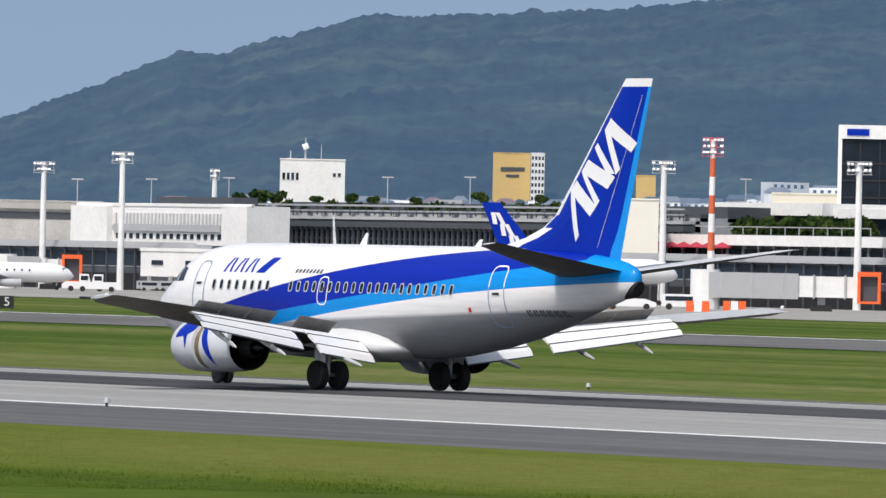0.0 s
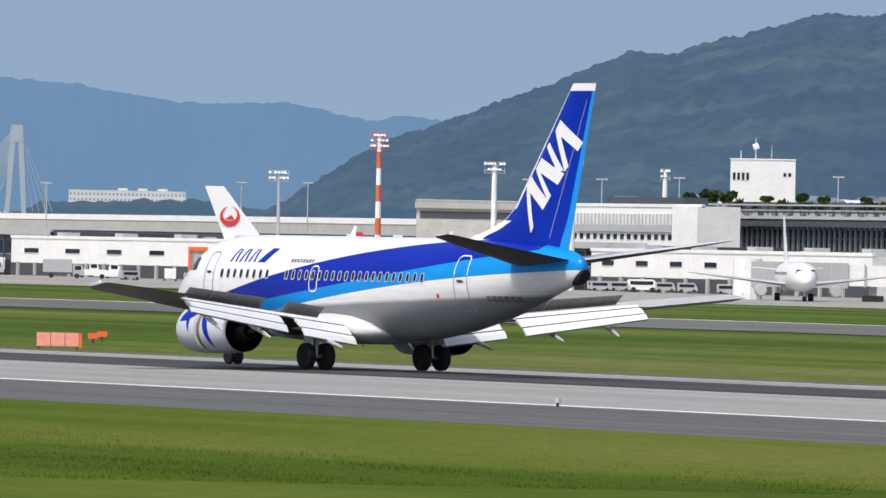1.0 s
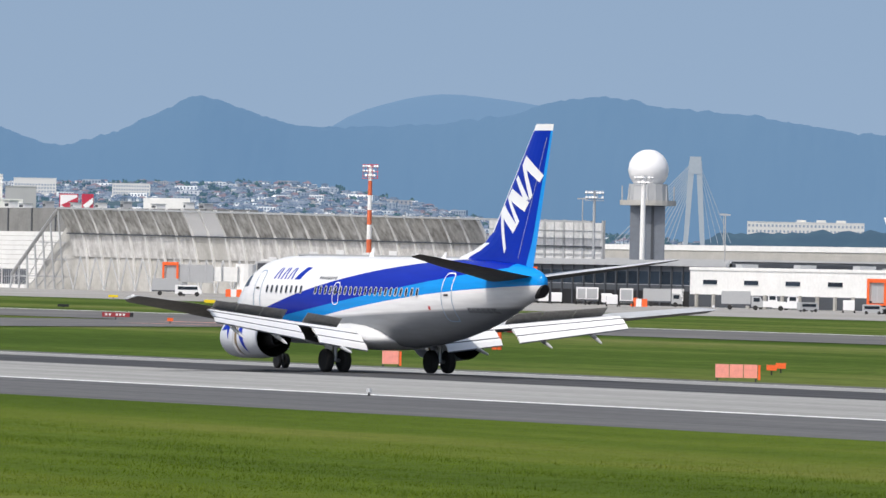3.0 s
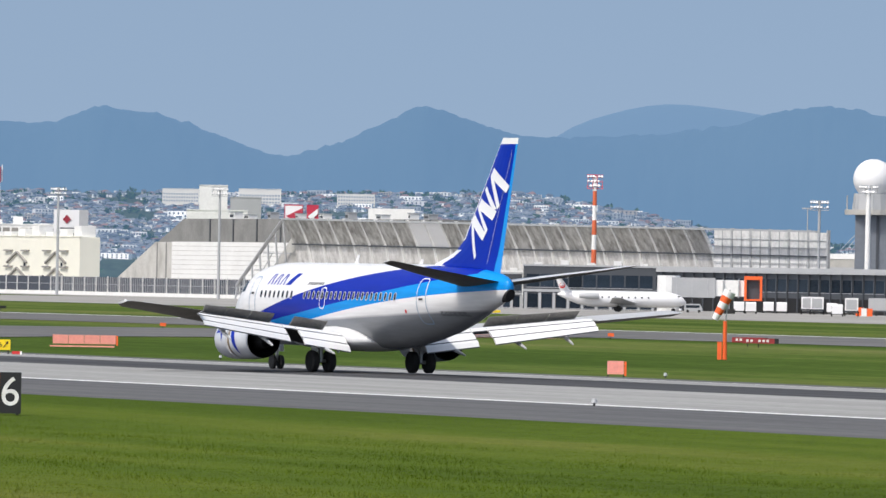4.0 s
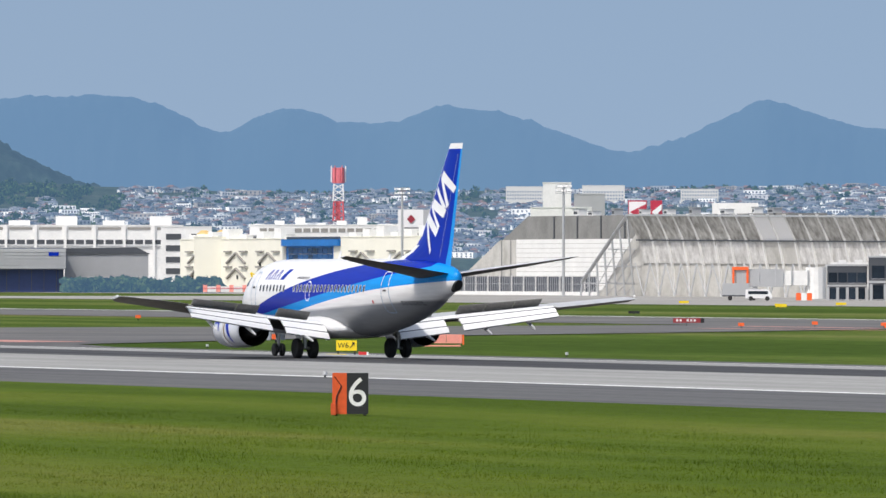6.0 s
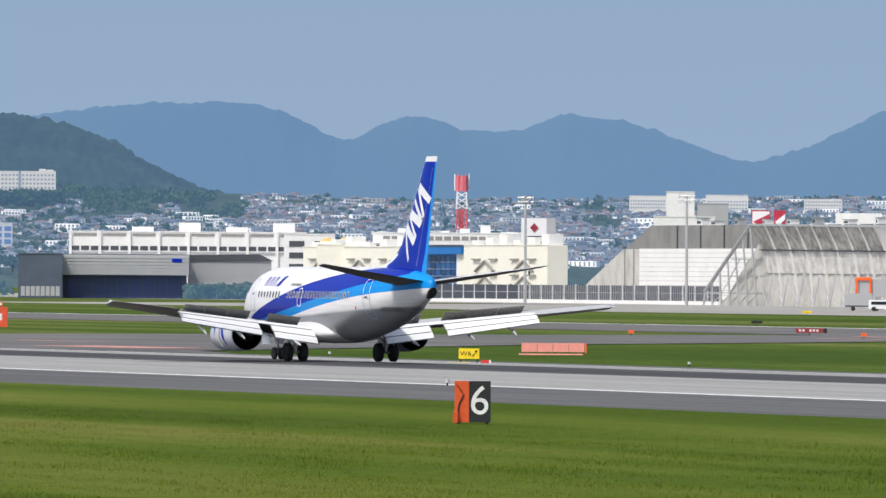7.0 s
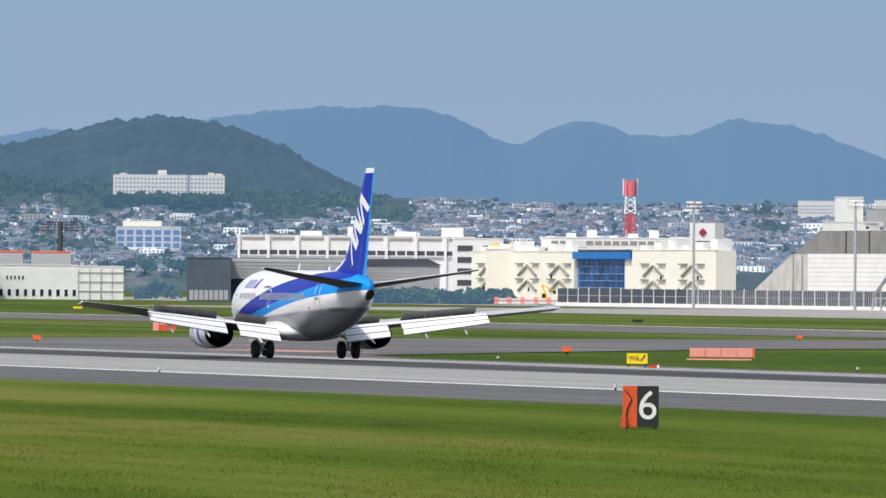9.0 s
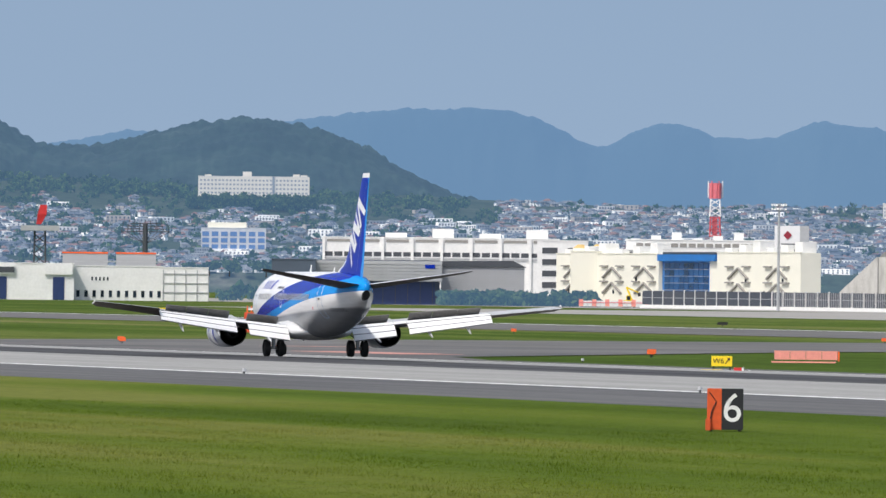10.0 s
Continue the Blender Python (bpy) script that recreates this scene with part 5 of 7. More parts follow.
for i in range(9):
    q = -38 + i * 3.3
    g = Geo().tube((q, -3.0, 6.3), (q, -3.0, 8.8), 0.06, n=5)
    g.loft([[(q + rr * math.cos(2 * math.pi * k / 8), -3.0 + rr * math.sin(2 * math.pi * k / 8), zz) for k in range(8)] for rr, zz in ((1.55, 8.3), (1.5, 8.5), (0.1, 9.15))])
    part("awning", g, M["maroon_red"], th, "red parasol awning")
for i in range(16):
    q = -w * 0.42 + w * 0.62 * i / 15
    part("terrace_post", Geo().box(q - 0.06, q + 0.06, 3.0, 3.15, 9.8, 11.6), M["panel_grey"], th)
part("terrace_rail", Geo().box(-w * 0.42, w * 0.2, 3.0, 3.15, 11.5, 11.65), M["panel_grey"], th)
th, w, b = facing("terminal_block", "beige windowless terminal block", 36.061, 36.507, 1330, 12.3, 16.2, mat("beige", (0.6, 0.56, 0.46), 0.75, vary=0.06, scale=0.2), 12)
part("vent", Geo().box(w * 0.16, w * 0.34, -0.15, 0, 12.2, 15.2), M["concrete"], th)
part("vent", Geo().box(w * 0.42, w * 0.48, -0.15, 0, 14.4, 15.4), M["concrete"], th)
th, w, b = facing("hotel_tower", "dark glass tower with white crown", 36.504, 37.080, 1330, 7.4, 26.8, M["window_dark"], 20)
part("crown", Geo().box(-w / 2, w / 2, -0.5, 0.2, 25.5, 27.6), M["offwhite"], th)
part("corner", Geo().box(-w / 2 - 0.3, -w / 2 + 0.3, -0.4, 0.4, 5, 27.6), M["offwhite"], th)
part("sign_strip", Geo().box(-w / 2 + 1.0, -w / 2 + 4.4, -0.7, -0.5, 26.0, 27.0), M["blue_paint"], th, "blue sign strip")
for k in range(7):
    part("floor_line", Geo().box(-w / 2, w / 2, -0.12, 0, 6 + 2.6 * k, 6.25 + 2.6 * k), M["slate_black"], th)
for k in range(5):
    part("mullion", Geo().box(-w / 2 + 3 * k, -w / 2 + 3 * k + 0.2, -0.12, 0, 3, 25), M["slate_black"], th)
th, w, b = facing("control_building", "plain white tower block with aerials on its roof", 32.821, 33.249, 1640, 16.3, 23.4, M["offwhite"], 12)
panes(th, -w / 2 + 0.3, -w * 0.2, 19.8, 22.0, 4, 1, M["window_dark"], 0.6, 0.6)
panes(th, w * 0.3, w * 0.45, 20.6, 22.0, 2, 1, M["window_dark"], 0.6, 0.5)
part("aerial_mast", Geo().tube((-1.4, 5, 23), (-1.4, 5, 28.2), 0.25, 0.12, 8), M["steel"], th)
part("dish", Geo().tube((-1.9, 4.6, 26.4), (-0.9, 4.6, 26.8), 0.6, 0.6, 10), M["offwhite"], th)
part("aerial_mast", Geo().tube((-4.2, 5, 23), (-4.2, 5, 25.8), 0.2, 0.12, 8), M["steel"], th)
part("aerial_mast", Geo().tube((1.6, 5, 23), (1.6, 5, 27), 0.12, 0.06, 8), M["steel"], th)
th, w, b = facing("hotel_building", "ochre hotel block with striped white end", 34.223, 34.469, 2600, 24.5, 37.7, M["ochre"], 16)
part("sign", Geo().box(-w * 0.3, w * 0.35, -0.2, 0, 33.0, 34.2), M["slate"], th, "dark sign bars")
part("sign", Geo().box(-w * 0.15, w * 0.2, -0.2, 0, 31.2, 32.0), M["slate"], th, "dark sign bars")
th, w, b = facing("hotel_building", "white and grey striped hotel end", 34.473, 34.562, 2596, 24.7, 37.8, M["offwhite"], 14)
panes(th, -w / 2, w / 2, 22, 38, 4, 8, M["window_dark"], 0.6, 0.5)
facing("office_building", "ochre roofed block beyond the terminal", 35.166, 35.296, 2400, 24.6, 29.7, M["ochre"], 14)
facing("terminal_block", "white block beside the awnings", 35.078, 35.320, 1300, 8.6, 14.6, M["cream"], 10)
th, w, b = facing("terminal_block", "cream end block with dark window strip", 34.683, 35.184, 1310, 7.2, 14.0, M["cream"], 10)
panes(th, -w * 0.44, w * 0.3, 11.7, 13.1, 7, 1, M["window_dark"], 0.55, 0.7)
panes(th, -w * 0.44, w * 0.44, 8.0, 8.8, 9, 1, M["window_dark"], 0.5, 0.6)
part("roof_unit", Geo().box(w * 0.1, w * 0.3, 3, 6, 14.6, 16.0), M["panel_grey"], th)

# elevated expressway behind
th, w, h = facade("expressway", "long pale elevated expressway on piers", 905, 1380, 2000, 8.0, 10.3, M["concrete"], 12, category="bridge", parapet=1.2, trim=M["offwhite"])
for i in range(26):
    s = -w / 2 + w * (i + 0.5) / 26
    part("pier", Geo().box(s - 1, s + 1, 3, 7, -8.6, 0), M["concrete"], th)
th, w, h = facade("service_building", "dark low service buildings under the expressway", 850, 1300, 1640, FIELD, 7.8, M["slate"], 20, parapet=0.4, trim=M["panel_grey"])
panes(th, -w / 2, w / 2, 5.5, 8.0, 40, 1, M["panel_grey"], 0.6, 0.6)
th, w, h = facade("service_building", "long pale roof beyond the terminal wing", 860, 1230, 1330, FIELD, 13.2, M["concrete"], 20, parapet=0.4, trim=M["offwhite"])

th, w, b = facing("service_building", "long pale flat-roofed hall beyond the terminal wing", 30.76, 31.66, 1490, 8.0, 13.6, M["barrier_pale"], 12, parapet=0.4)
part("window_band", Geo().box(-w / 2 + 0.6, w / 2 - 0.6, -0.1, 0, 11.2, 12.4), M["slate"], th)
part("roof_band", Geo().box(-w / 2 - 0.3, w / 2 + 0.3, -0.6, 0, 12.9, 14.0), M["concrete"], th)

# radar tower with dome
x, y = spot(27.812, 1540)
th = thing("radar_tower", "grey radar tower with a large white dome", "radar tower", pose(x, y, FIELD, 0, 0, facing_deg(x, y)))
M["tower_grey"] = mat("tower_grey", (0.17, 0.19, 0.22), 0.7)
part("shaft", Geo().box(-3.1, 3.1, 0, 6, 0, 17.8), M["tower_grey"], th)
for s in (-0.9, 0.9):
    part("shaft_groove", Geo().box(s - 0.25, s + 0.25, -0.15, 0, 5, 17.5), M["slate"], th)
part("platform", Geo().tube((0, 3, 17.6), (0, 3, 18.5), 5.0, 5.0, 24), M["concrete"], th)
part("cabin", Geo().tube((0, 3, 18.5), (0, 3, 21.4), 3.7, 3.4, 16), M["panel_grey"], th)
for i in range(8):
    a = 2 * math.pi * i / 8
    part("cabin_post", Geo().tube((4.6 * math.cos(a), 3 + 4.6 * math.sin(a), 18.5), (4.6 * math.cos(a), 3 + 4.6 * math.sin(a), 21), 0.12, n=6), M["steel"], th)
part("dome", Geo().ball((0, 3, 23.95), 3.58, nu=32, nv=20), M["white_paint"], th, "white spherical radome", smooth=True)

# cable-stayed bridge far behind
x, y = spot(28.12, 3300)
th = thing("cable_bridge", "pale cable-stayed bridge tower with fanned cables", "bridge", pose(x, y, FIELD, 0, 0, facing_deg(x, y)))
for s in (-1, 1):
    part("tower_leg", Geo().loft([[(s * 3.4 - 0.9, -1, 14), (s * 3.4 + 0.9, -1, 14), (s * 3.4 + 0.9, 1, 14), (s * 3.4 - 0.9, 1, 14)], [(s * 1.3 - 1.1, -1, 49), (s * 1.3 + 1.1, -1, 49), (s * 1.3 + 1.1, 1, 49), (s * 1.3 - 1.1, 1, 49)]]), M["far_concrete"], th)
part("tower_head", Geo().box(-2.2, 2.2, -1.2, 1.2, 44, 50.6), M["far_concrete"], th)
for i in range(12):
    k = i / 11
    part("cable", Geo().tube((-1.5, 0, 48 - 8 * k), (-30 + 22 * k, 0, 18), 0.17, n=5), M["far_concrete"], th)
    if i < 4:
        part("cable", Geo().tube((1.5, 0, 48 - 8 * k), (14 - 2.5 * i, 0, 18), 0.12, n=5), M["far_concrete"], th)
part("deck", Geo().box(-60, 60, -4, 4, 12, 14), M["far_concrete"], th)
part("pylon_base", Geo().box(-6, 6, -3, 3, 0, 12), M["far_concrete"], th)
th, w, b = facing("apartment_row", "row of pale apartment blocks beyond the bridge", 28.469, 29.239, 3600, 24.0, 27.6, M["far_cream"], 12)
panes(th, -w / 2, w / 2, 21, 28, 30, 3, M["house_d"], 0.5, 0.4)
for i in range(3):
    s = -w / 2 + w * (0.42 + 0.17 * i)
    part("roof_house", Geo().box(s, s + 4, 2, 8, 28.2, 29.4), M["far_cream"], th)


# ---- engine test barrier and works beyond the taxiways ----
# ribbed barrier: leaning panels in two tiers between slanted frames
Xb, YB0, YB1, ZT, ZM, ZL = 715.0, 1374.0, 1608.0, 15.9, 11.0, 0.0
th = thing("noise_barrier", "long stained concrete noise barrier in two tiers with slanted frames", "barrier", pose(Xb, 0, 0))
NB = 31
M["barrier_mid"] = ramp_mat("barrier_mid", [(0.3, (0.42, 0.41, 0.39)), (0.5, (0.58, 0.57, 0.55)), (0.7, (0.72, 0.71, 0.69))], 0.6, (1, 1, 0.6), 0.95, 6, fine=2.0, fine_amount=0.12)
for i in range(NB):
    a, b = YB0 + (YB1 - YB0) * i / NB, YB0 + (YB1 - YB0) * (i + 1) / NB
    fresh = i in (21, 22)
    pale = i < 6
    for z0, z1, x0, x1 in ((ZM, ZT, 1.0, -1.4 if not pale else 0.9), (6.2, ZM, 2.0 if not pale else 1.1, 1.0)):
        g = Geo().add([(x0, a + 0.25, z0), (x0, b - 0.25, z0), (x1, b - 0.25, z1), (x1, a + 0.25, z1), (x0 + 0.4, a + 0.25, z0), (x0 + 0.4, b - 0.25, z0), (x1 + 0.4, b - 0.25, z1), (x1 + 0.4, a + 0.25, z1)],
                      [(0, 1, 2, 3), (4, 7, 6, 5), (0, 4, 5, 1), (2, 6, 7, 3), (0, 3, 7, 4), (1, 5, 6, 2)])
        part("panel", g, M["white_paint"] if fresh and z0 == ZM else M["barrier_white"] if pale else M["barrier_pale"] if fresh else M["barrier_mid"] if z0 < ZM else M["barrier_dark"], th)
    g = Geo()
    bow = [(2.2, FIELD), (1.95, 4.0), (1.4, 7.5), (0.7, 10.8), (-0.4, 13.6), (-1.9, ZT + 0.6)] if not pale else [(0.7, FIELD), (0.7, 6.2), (0.7, ZT + 0.5)]
    for (xa, za), (xb, zb) in zip(bow, bow[1:]):
        g.add([(x + o, a + s, z) for x, z in ((xa, za), (xb, zb)) for o in (0.0, 0.5) for s in (-0.28, 0.28)], [(0, 1, 5, 4), (2, 6, 7, 3), (0, 4, 6, 2), (1, 3, 7, 5)])
    part("frame", g, M["rib_grey"] if not pale else M["panel_grey"], th)
    if pale:
        for z in (7.8, 9.4, 12.6, 14.2):
            part("panel_joint", Geo().box(0.82, 0.9, a + 0.3, b - 0.3, z - 0.07, z + 0.07), M["panel_grey"], th)
        part("panel_joint", Geo().box(0.8, 0.9, (a + b) / 2 - 0.1, (a + b) / 2 + 0.1, 6.2, ZT), M["panel_grey"], th)
    if a > 1500:
        part("strut", Geo().tube((-1.0, a, FIELD), (0.4, a, 6.2), 0.18, n=6), M["steel"], th)
        part("strut", Geo().tube((-1.0, a, FIELD), (0.4, b, 6.2), 0.12, n=6), M["steel"], th)
part("ledge", Geo().box(0.6, 1.3, YB0, YB1, ZM - 0.2, ZM + 0.08), M["slate"], th)
part("top_rail", Geo().box(-1.7, -0.9, YB0, YB1, ZT, ZT + 0.4), M["steel"], th)
part("lower_wall", Geo().box(2.3, 2.9, YB0, YB1, FIELD - 0.3, 6.4), M["barrier_pale"], th)
# sloping end with open lattice
ya, yb = YB1, YB1 + 27.0
for i in range(7):
    k = i / 6
    y = ya + (yb - ya) * k
    zt = ZT * (1 - k) + 2.2 * k
    part("end_post", Geo().tube((0.2, y, FIELD), (0.5 * k - 1.4 * (1 - k), y, zt), 0.2, n=6), M["steel"], th)
    if i < 6:
        y2 = ya + (yb - ya) * (i + 1) / 6
        for z in (2.0, 5.5, 9.0):
            if z < zt - 2:
                part("lattice", Geo().tube((0.4, y, z), (0.4, y2, z), 0.12, n=5), M["steel"], th)
                part("lattice", Geo().tube((0.4, y, z), (0.4, y2, max(0, z - 3.4)), 0.1, n=5), M["steel"], th)
part("end_beam", Geo().tube((-1.4, ya, ZT), (0.5, yb, 2.2), 0.42, n=6), M["steel"], th)
part("end_wall", Geo().add([(2.5, ya, FIELD), (2.5, ya, ZT - 0.6), (2.5, yb - 4, FIELD)], [(0, 1, 2)]), M["barrier_pale"], th)

# the ground and the barrier's top both fall towards the near end
for o in th.children:
    for v in o.data.vertices:
        v.co.z *= float(np.interp(v.co.y, [1374, 1576, 1640], [0.865, 0.965, 1.0])) if v.co.z > 0 else 1.0

# sloped grey hall
th = thing("test_hall", "grey sloped-ended hall with corrugated walls", "building", pose(745, 0, 0))
ys, ye = 1600.0, 1779.0
g = Geo().prism([(ys, FIELD - 0.2), (ye, FIELD - 0.2), (ye - 32, 11.2), (ys, 11.2)], "x", 0, 10)
part("wall", g, M["barrier_pale"], th)
g = Geo().prism([(ys, 11.2), (ye - 32, 11.2), (ye - 46, 16.3), (ys, 16.3)], "x", 0.6, 9.6)
part("upper_wall", g, M["barrier_grey"], th)
for i in range(11):
    z = 0.4 + i
    part("corrugation", Geo().box(-0.025, 0.0, ys, ye - 41, z, z + 0.9), M["offwhite"], th)
for i in range(11):
    y = ys + 6 + i * 12.5
    if y < ye - 48:
        part("seam", Geo().box(0.4, 0.6, y - 0.25, y + 0.25, 11.2, 16.3), M["slate"], th)
for y in (ye - 33, ye - 38):
    part("streak", Geo().box(-0.06, 0.0, y - 0.3, y + 0.3, 0, 11.1), M["barrier_grey"], th)

# dark mesh fence with white foot
th = thing("mesh_fence", "dark mesh fence with white concrete foot", "fence", pose(722, 0, FIELD))
for i in range(29):
    a = 1642 + i * 6.4
    part("mesh_panel", Geo().box(0, 0.12, a + 0.15, a + 6.25, 0.8, 3.9), M["mesh_dark"], th)
    part("post", Geo().box(-0.15, 0.2, a - 0.09, a + 0.09, 0, 4.1), M["rib_grey"], th)
    part("mesh_rail", Geo().box(-0.05, 0.0, a + 0.15, a + 6.25, 2.3, 2.42), M["panel_grey"], th)
    if 1642 <= a < 1750:
        for j in range(6):
            part("batten", Geo().box(-0.1, 0.0, a + 0.8 + j, a + 0.9 + j, 0.8, 3.9), M["panel_grey"], th)
part("foot", Geo().box(-0.4, 0.4, 1642, 1828, -0.1, 0.75), M["offwhite"], th)

# building site beside the fence: striped hoarding and a small digger
x, y = spot(21.40, 1985)
th = thing("site_hoarding", "low red and white striped site hoarding", "barrier", pose(x, y, FIELD, 0, 0, -21.4))
for i in range(18):
    part("board", Geo().box(-9 + i, -8.04 + i, 0, 0.12, 0.2, 1.5 + 0.3 * (i % 3 == 0)), M["rib_grey"] if i % 3 else M["salmon"], th)
    part("rail", Geo().box(-9 + i, -8.0 + i, -0.1, 0, 1.0, 1.15), M["pale_red"], th)
    if i % 3 == 0:
        part("foot", Geo().box(-9 + i, -8.6 + i, -0.4, 0.4, -0.05, 0.25), M["concrete"], th)
x, y = spot(21.47, 1995)
th = thing("excavator", "small yellow excavator with a folded arm", "excavator", pose(x, y, FIELD, 0, 0, -21.5))
part("track", Geo().box(-1.5, 1.5, -1.0, 1.0, 0, 0.7), M["rubber"], th)
part("house", Geo().prism([(-1.4, 0.7), (1.0, 0.7), (1.0, 1.7), (0.2, 2.8), (-0.6, 2.8), (-0.7, 1.7), (-1.4, 1.6)], "y", -0.9, 0.9), M["yellow"], th)
part("cab_glass", Geo().box(-0.5, 0.3, -0.95, 0.95, 1.7, 2.6), M["glass_dark"], th)
part("boom", Geo().tube((0.8, 0, 1.4), (-0.6, 0, 4.6), 0.28, 0.22, 6), M["yellow"], th)
part("stick", Geo().tube((-0.6, 0, 4.6), (2.2, 0, 3.4), 0.2, 0.16, 6), M["yellow"], th)
part("bucket", Geo().prism([(1.9, 3.3), (2.6, 3.5), (2.7, 2.6), (2.1, 2.5)], "y", -0.4, 0.4), M["dark_metal"], th)

# cream works with chevron stairs
def works(y0, y1, z1, stairs):
    th, w, h = facade("works_building", "cream works building with chevron outside stairs", 765, y0, y1, FIELD, z1, M["cream"], 5, parapet=0.2)
    for s in stairs:
        for k in range(2):
            zc = 4.4 + 3.7 * k
            for d in (-1, 1):
                part("stair", Geo().box(-3.3, 3.3, -0.5, 0, -0.2, 0.2, turn=pose(s + d * 3.0, 0, zc, 0, d * 22, 0)), M["stair_grey"], th)
                part("landing", Geo().box(s + d * 5.2 - 2.2, s + d * 5.2 + 2.2, -0.6, 0, zc + 1.4, zc + 1.75), M["stair_grey"], th)
    for k in range(4):
        s = -w / 2 + w * (0.12 + 0.22 * k)
        part("small_window", Geo().box(s, s + 1.0, -0.08, 0, 3 + (k % 2) * 3, 4.0 + (k % 2) * 3), M["window_dark"], th)
    for k in range(6):
        s = -w / 2 + w * (k + 0.3) / 6
        part("roof_unit", Geo().box(s, s + 4.5, 1, 4.5, h, h + 1.2 + (k % 3) * 0.7), M["offwhite"], th)
    return th
def roof_clutter(y0, y1, x, z, n, seed):
    """Small plant boxes and vents standing on a roof."""
    rng = random.Random(seed)
    for k in range(n):
        y = y0 + (y1 - y0) * (k + rng.random() * 0.7) / n
        w, h = rng.uniform(1.0, 3.2), rng.uniform(0.5, 1.6)
        th = thing("roof_unit", "pale ventilation unit on a works roof", "ventilation unit", pose(x, y, z), "roof units on the works")
        part("casing", Geo().box(0, 2.0, -w / 2, w / 2, 0, h), M["offwhite"] if k % 3 else M["panel_grey"], th)
        part("cap", Geo().box(-0.15, 2.15, -w / 2 - 0.15, w / 2 + 0.15, h, h + 0.15), M["steel"], th)
        part("grille", Geo().box(-0.06, 0, -w * 0.35, w * 0.35, h * 0.25, h * 0.7), M["slate"], th)
roof_clutter(1841, 1887, 767.5, 12.3, 7, 2)
roof_clutter(1929, 1990, 767.5, 12.0, 9, 4)
roof_clutter(1606, 1725, 748, 16.3, 9, 6)
works(1838, 1889, 12.3, (-12, 11.5))
works(1926, 1994, 12.0, (-22, 4, 25))
th, w, h = facade("blue_building", "works front in blue glass with blue canopy", 766, 1889.5, 1925.5, FIELD, 12.0, M["slate"], 5)
part("canopy", Geo().box(-w / 2, w / 2, -1.6, 1, h - 1.7, h - 0.1), M["cobalt"], th)
part("blue_wall", Geo().box(-w / 2, w * 0.34, -0.2, 0, 2, h - 1.7), M["cobalt"], th)
panes(th, -w * 0.46, w * 0.32, 2.4, 10.6, 9, 5, M["cobalt_glass"], 0.9, 0.86, y=-0.25)
part("door", Geo().box(-w * 0.1, w * 0.05, -0.5, -0.2, 0, 3.4), M["window_dark"], th)
part("white_bay", Geo().box(w * 0.36, w / 2, -0.6, 0, 0, h - 1.7), M["cream"], th)
th, w, b = facing("works_building", "pale upper works halls", 21.446, 22.674, 2100, 12.1, 15.4, M["offwhite"], 20)
for i in range(7):
    part("roof_unit", Geo().box(-w / 2 + 5 * i + 1, -w / 2 + 5 * i + 3.4, 3, 7, 15.2, 16.4 + (i % 3) * 0.8), M["offwhite"], th)
panes(th, -w * 0.45, w * 0.3, 14.2, 15.5, 16, 1, M["stair_grey"], 0.8, 0.7)
th, w, b = facing("works_building", "pale low works hall under the roof tanks", 21.082, 21.632, 2110, 8.4, 12.5, M["cream"], 24)
for az, d, z in ((21.148, 2122, 12.7), (21.267, 2122, 12.8)):
    x, y = spot(az, d)
    th = thing("roof_tank", "cream domed roof tank", "tank", pose(x, y, z - 0.4))
    part("tank", Geo().tube((0, 0, 0.0), (0, 0, 1.1), 1.9, 1.9, 14), M["cream"], th)
    part("tank_cap", Geo().tube((0, 0, 1.1), (0, 0, 2.0), 1.9, 0.7, 14), M["ochre"], th)

# red and white lattice mast
x, y = spot(22.031, 2140)
th = thing("lattice_mast", "red and white banded lattice mast", "mast", pose(x, y, FIELD, 0, 0, facing_deg(x, y)))
zs = [(12, 17.2, "white_paint"), (17.2, 22.2, "mast_red"), (22.2, 26.4, "white_paint"), (0, 12, "white_paint")]
for z0, z1, m in zs:
    for sx in (-1, 1):
        for sy in (-1, 1):
            part("leg", Geo().tube((sx * 1.3, sy * 1.3, z0), (sx * 1.1, sy * 1.1, z1), 0.2, n=6), M[m], th)
    for k in range(3):
        a, b = z0 + (z1 - z0) * k / 3, z0 + (z1 - z0) * (k + 1) / 3
        for sy in (-1, 1):
            part("brace", Geo().tube((-1.2, sy * 1.2, a), (1.2, sy * 1.2, b), 0.12, n=5), M[m], th)
            part("brace", Geo().tube((1.2, sy * 1.2, a), (-1.2, sy * 1.2, b), 0.12, n=5), M[m], th)
    if m == "mast_red":
        part("panel", Geo().box(-0.7, 0.5, -0.5, 0.5, z0, z1), M["pale_red"], th)
part("drum", Geo().tube((0, 0, 26.6), (0, 0, 30.4), 1.5, 1.5, 14), M["pale_red"], th, "pale red drum with aerials")
for i in range(6):
    a = 2 * math.pi * i / 6
    part("aerial", Geo().tube((1.75 * math.cos(a), 1.75 * math.sin(a), 26.8), (1.75 * math.cos(a), 1.75 * math.sin(a), 30.9), 0.14, n=6), M["white_paint"] if i % 3 == 0 else M["pale_red"], th)

# roof billboards with plain emblem shapes
th, w, b = facing("billboard", "white billboard with a red diamond on a roof frame", 22.423, 22.590, 2090, 14.5, 19.2, M["white_paint"], 1.0, base=14.0, parapet=0, category="billboard")
g = Geo().prism([(-0.9, 2.9), (0.1, 4.0), (1.1, 2.9), (0.1, 1.8)], "y", -0.2, -0.05)
part("emblem", g, mat("maroon", (0.28, 0.02, 0.04), 0.6), th, "dark red diamond")
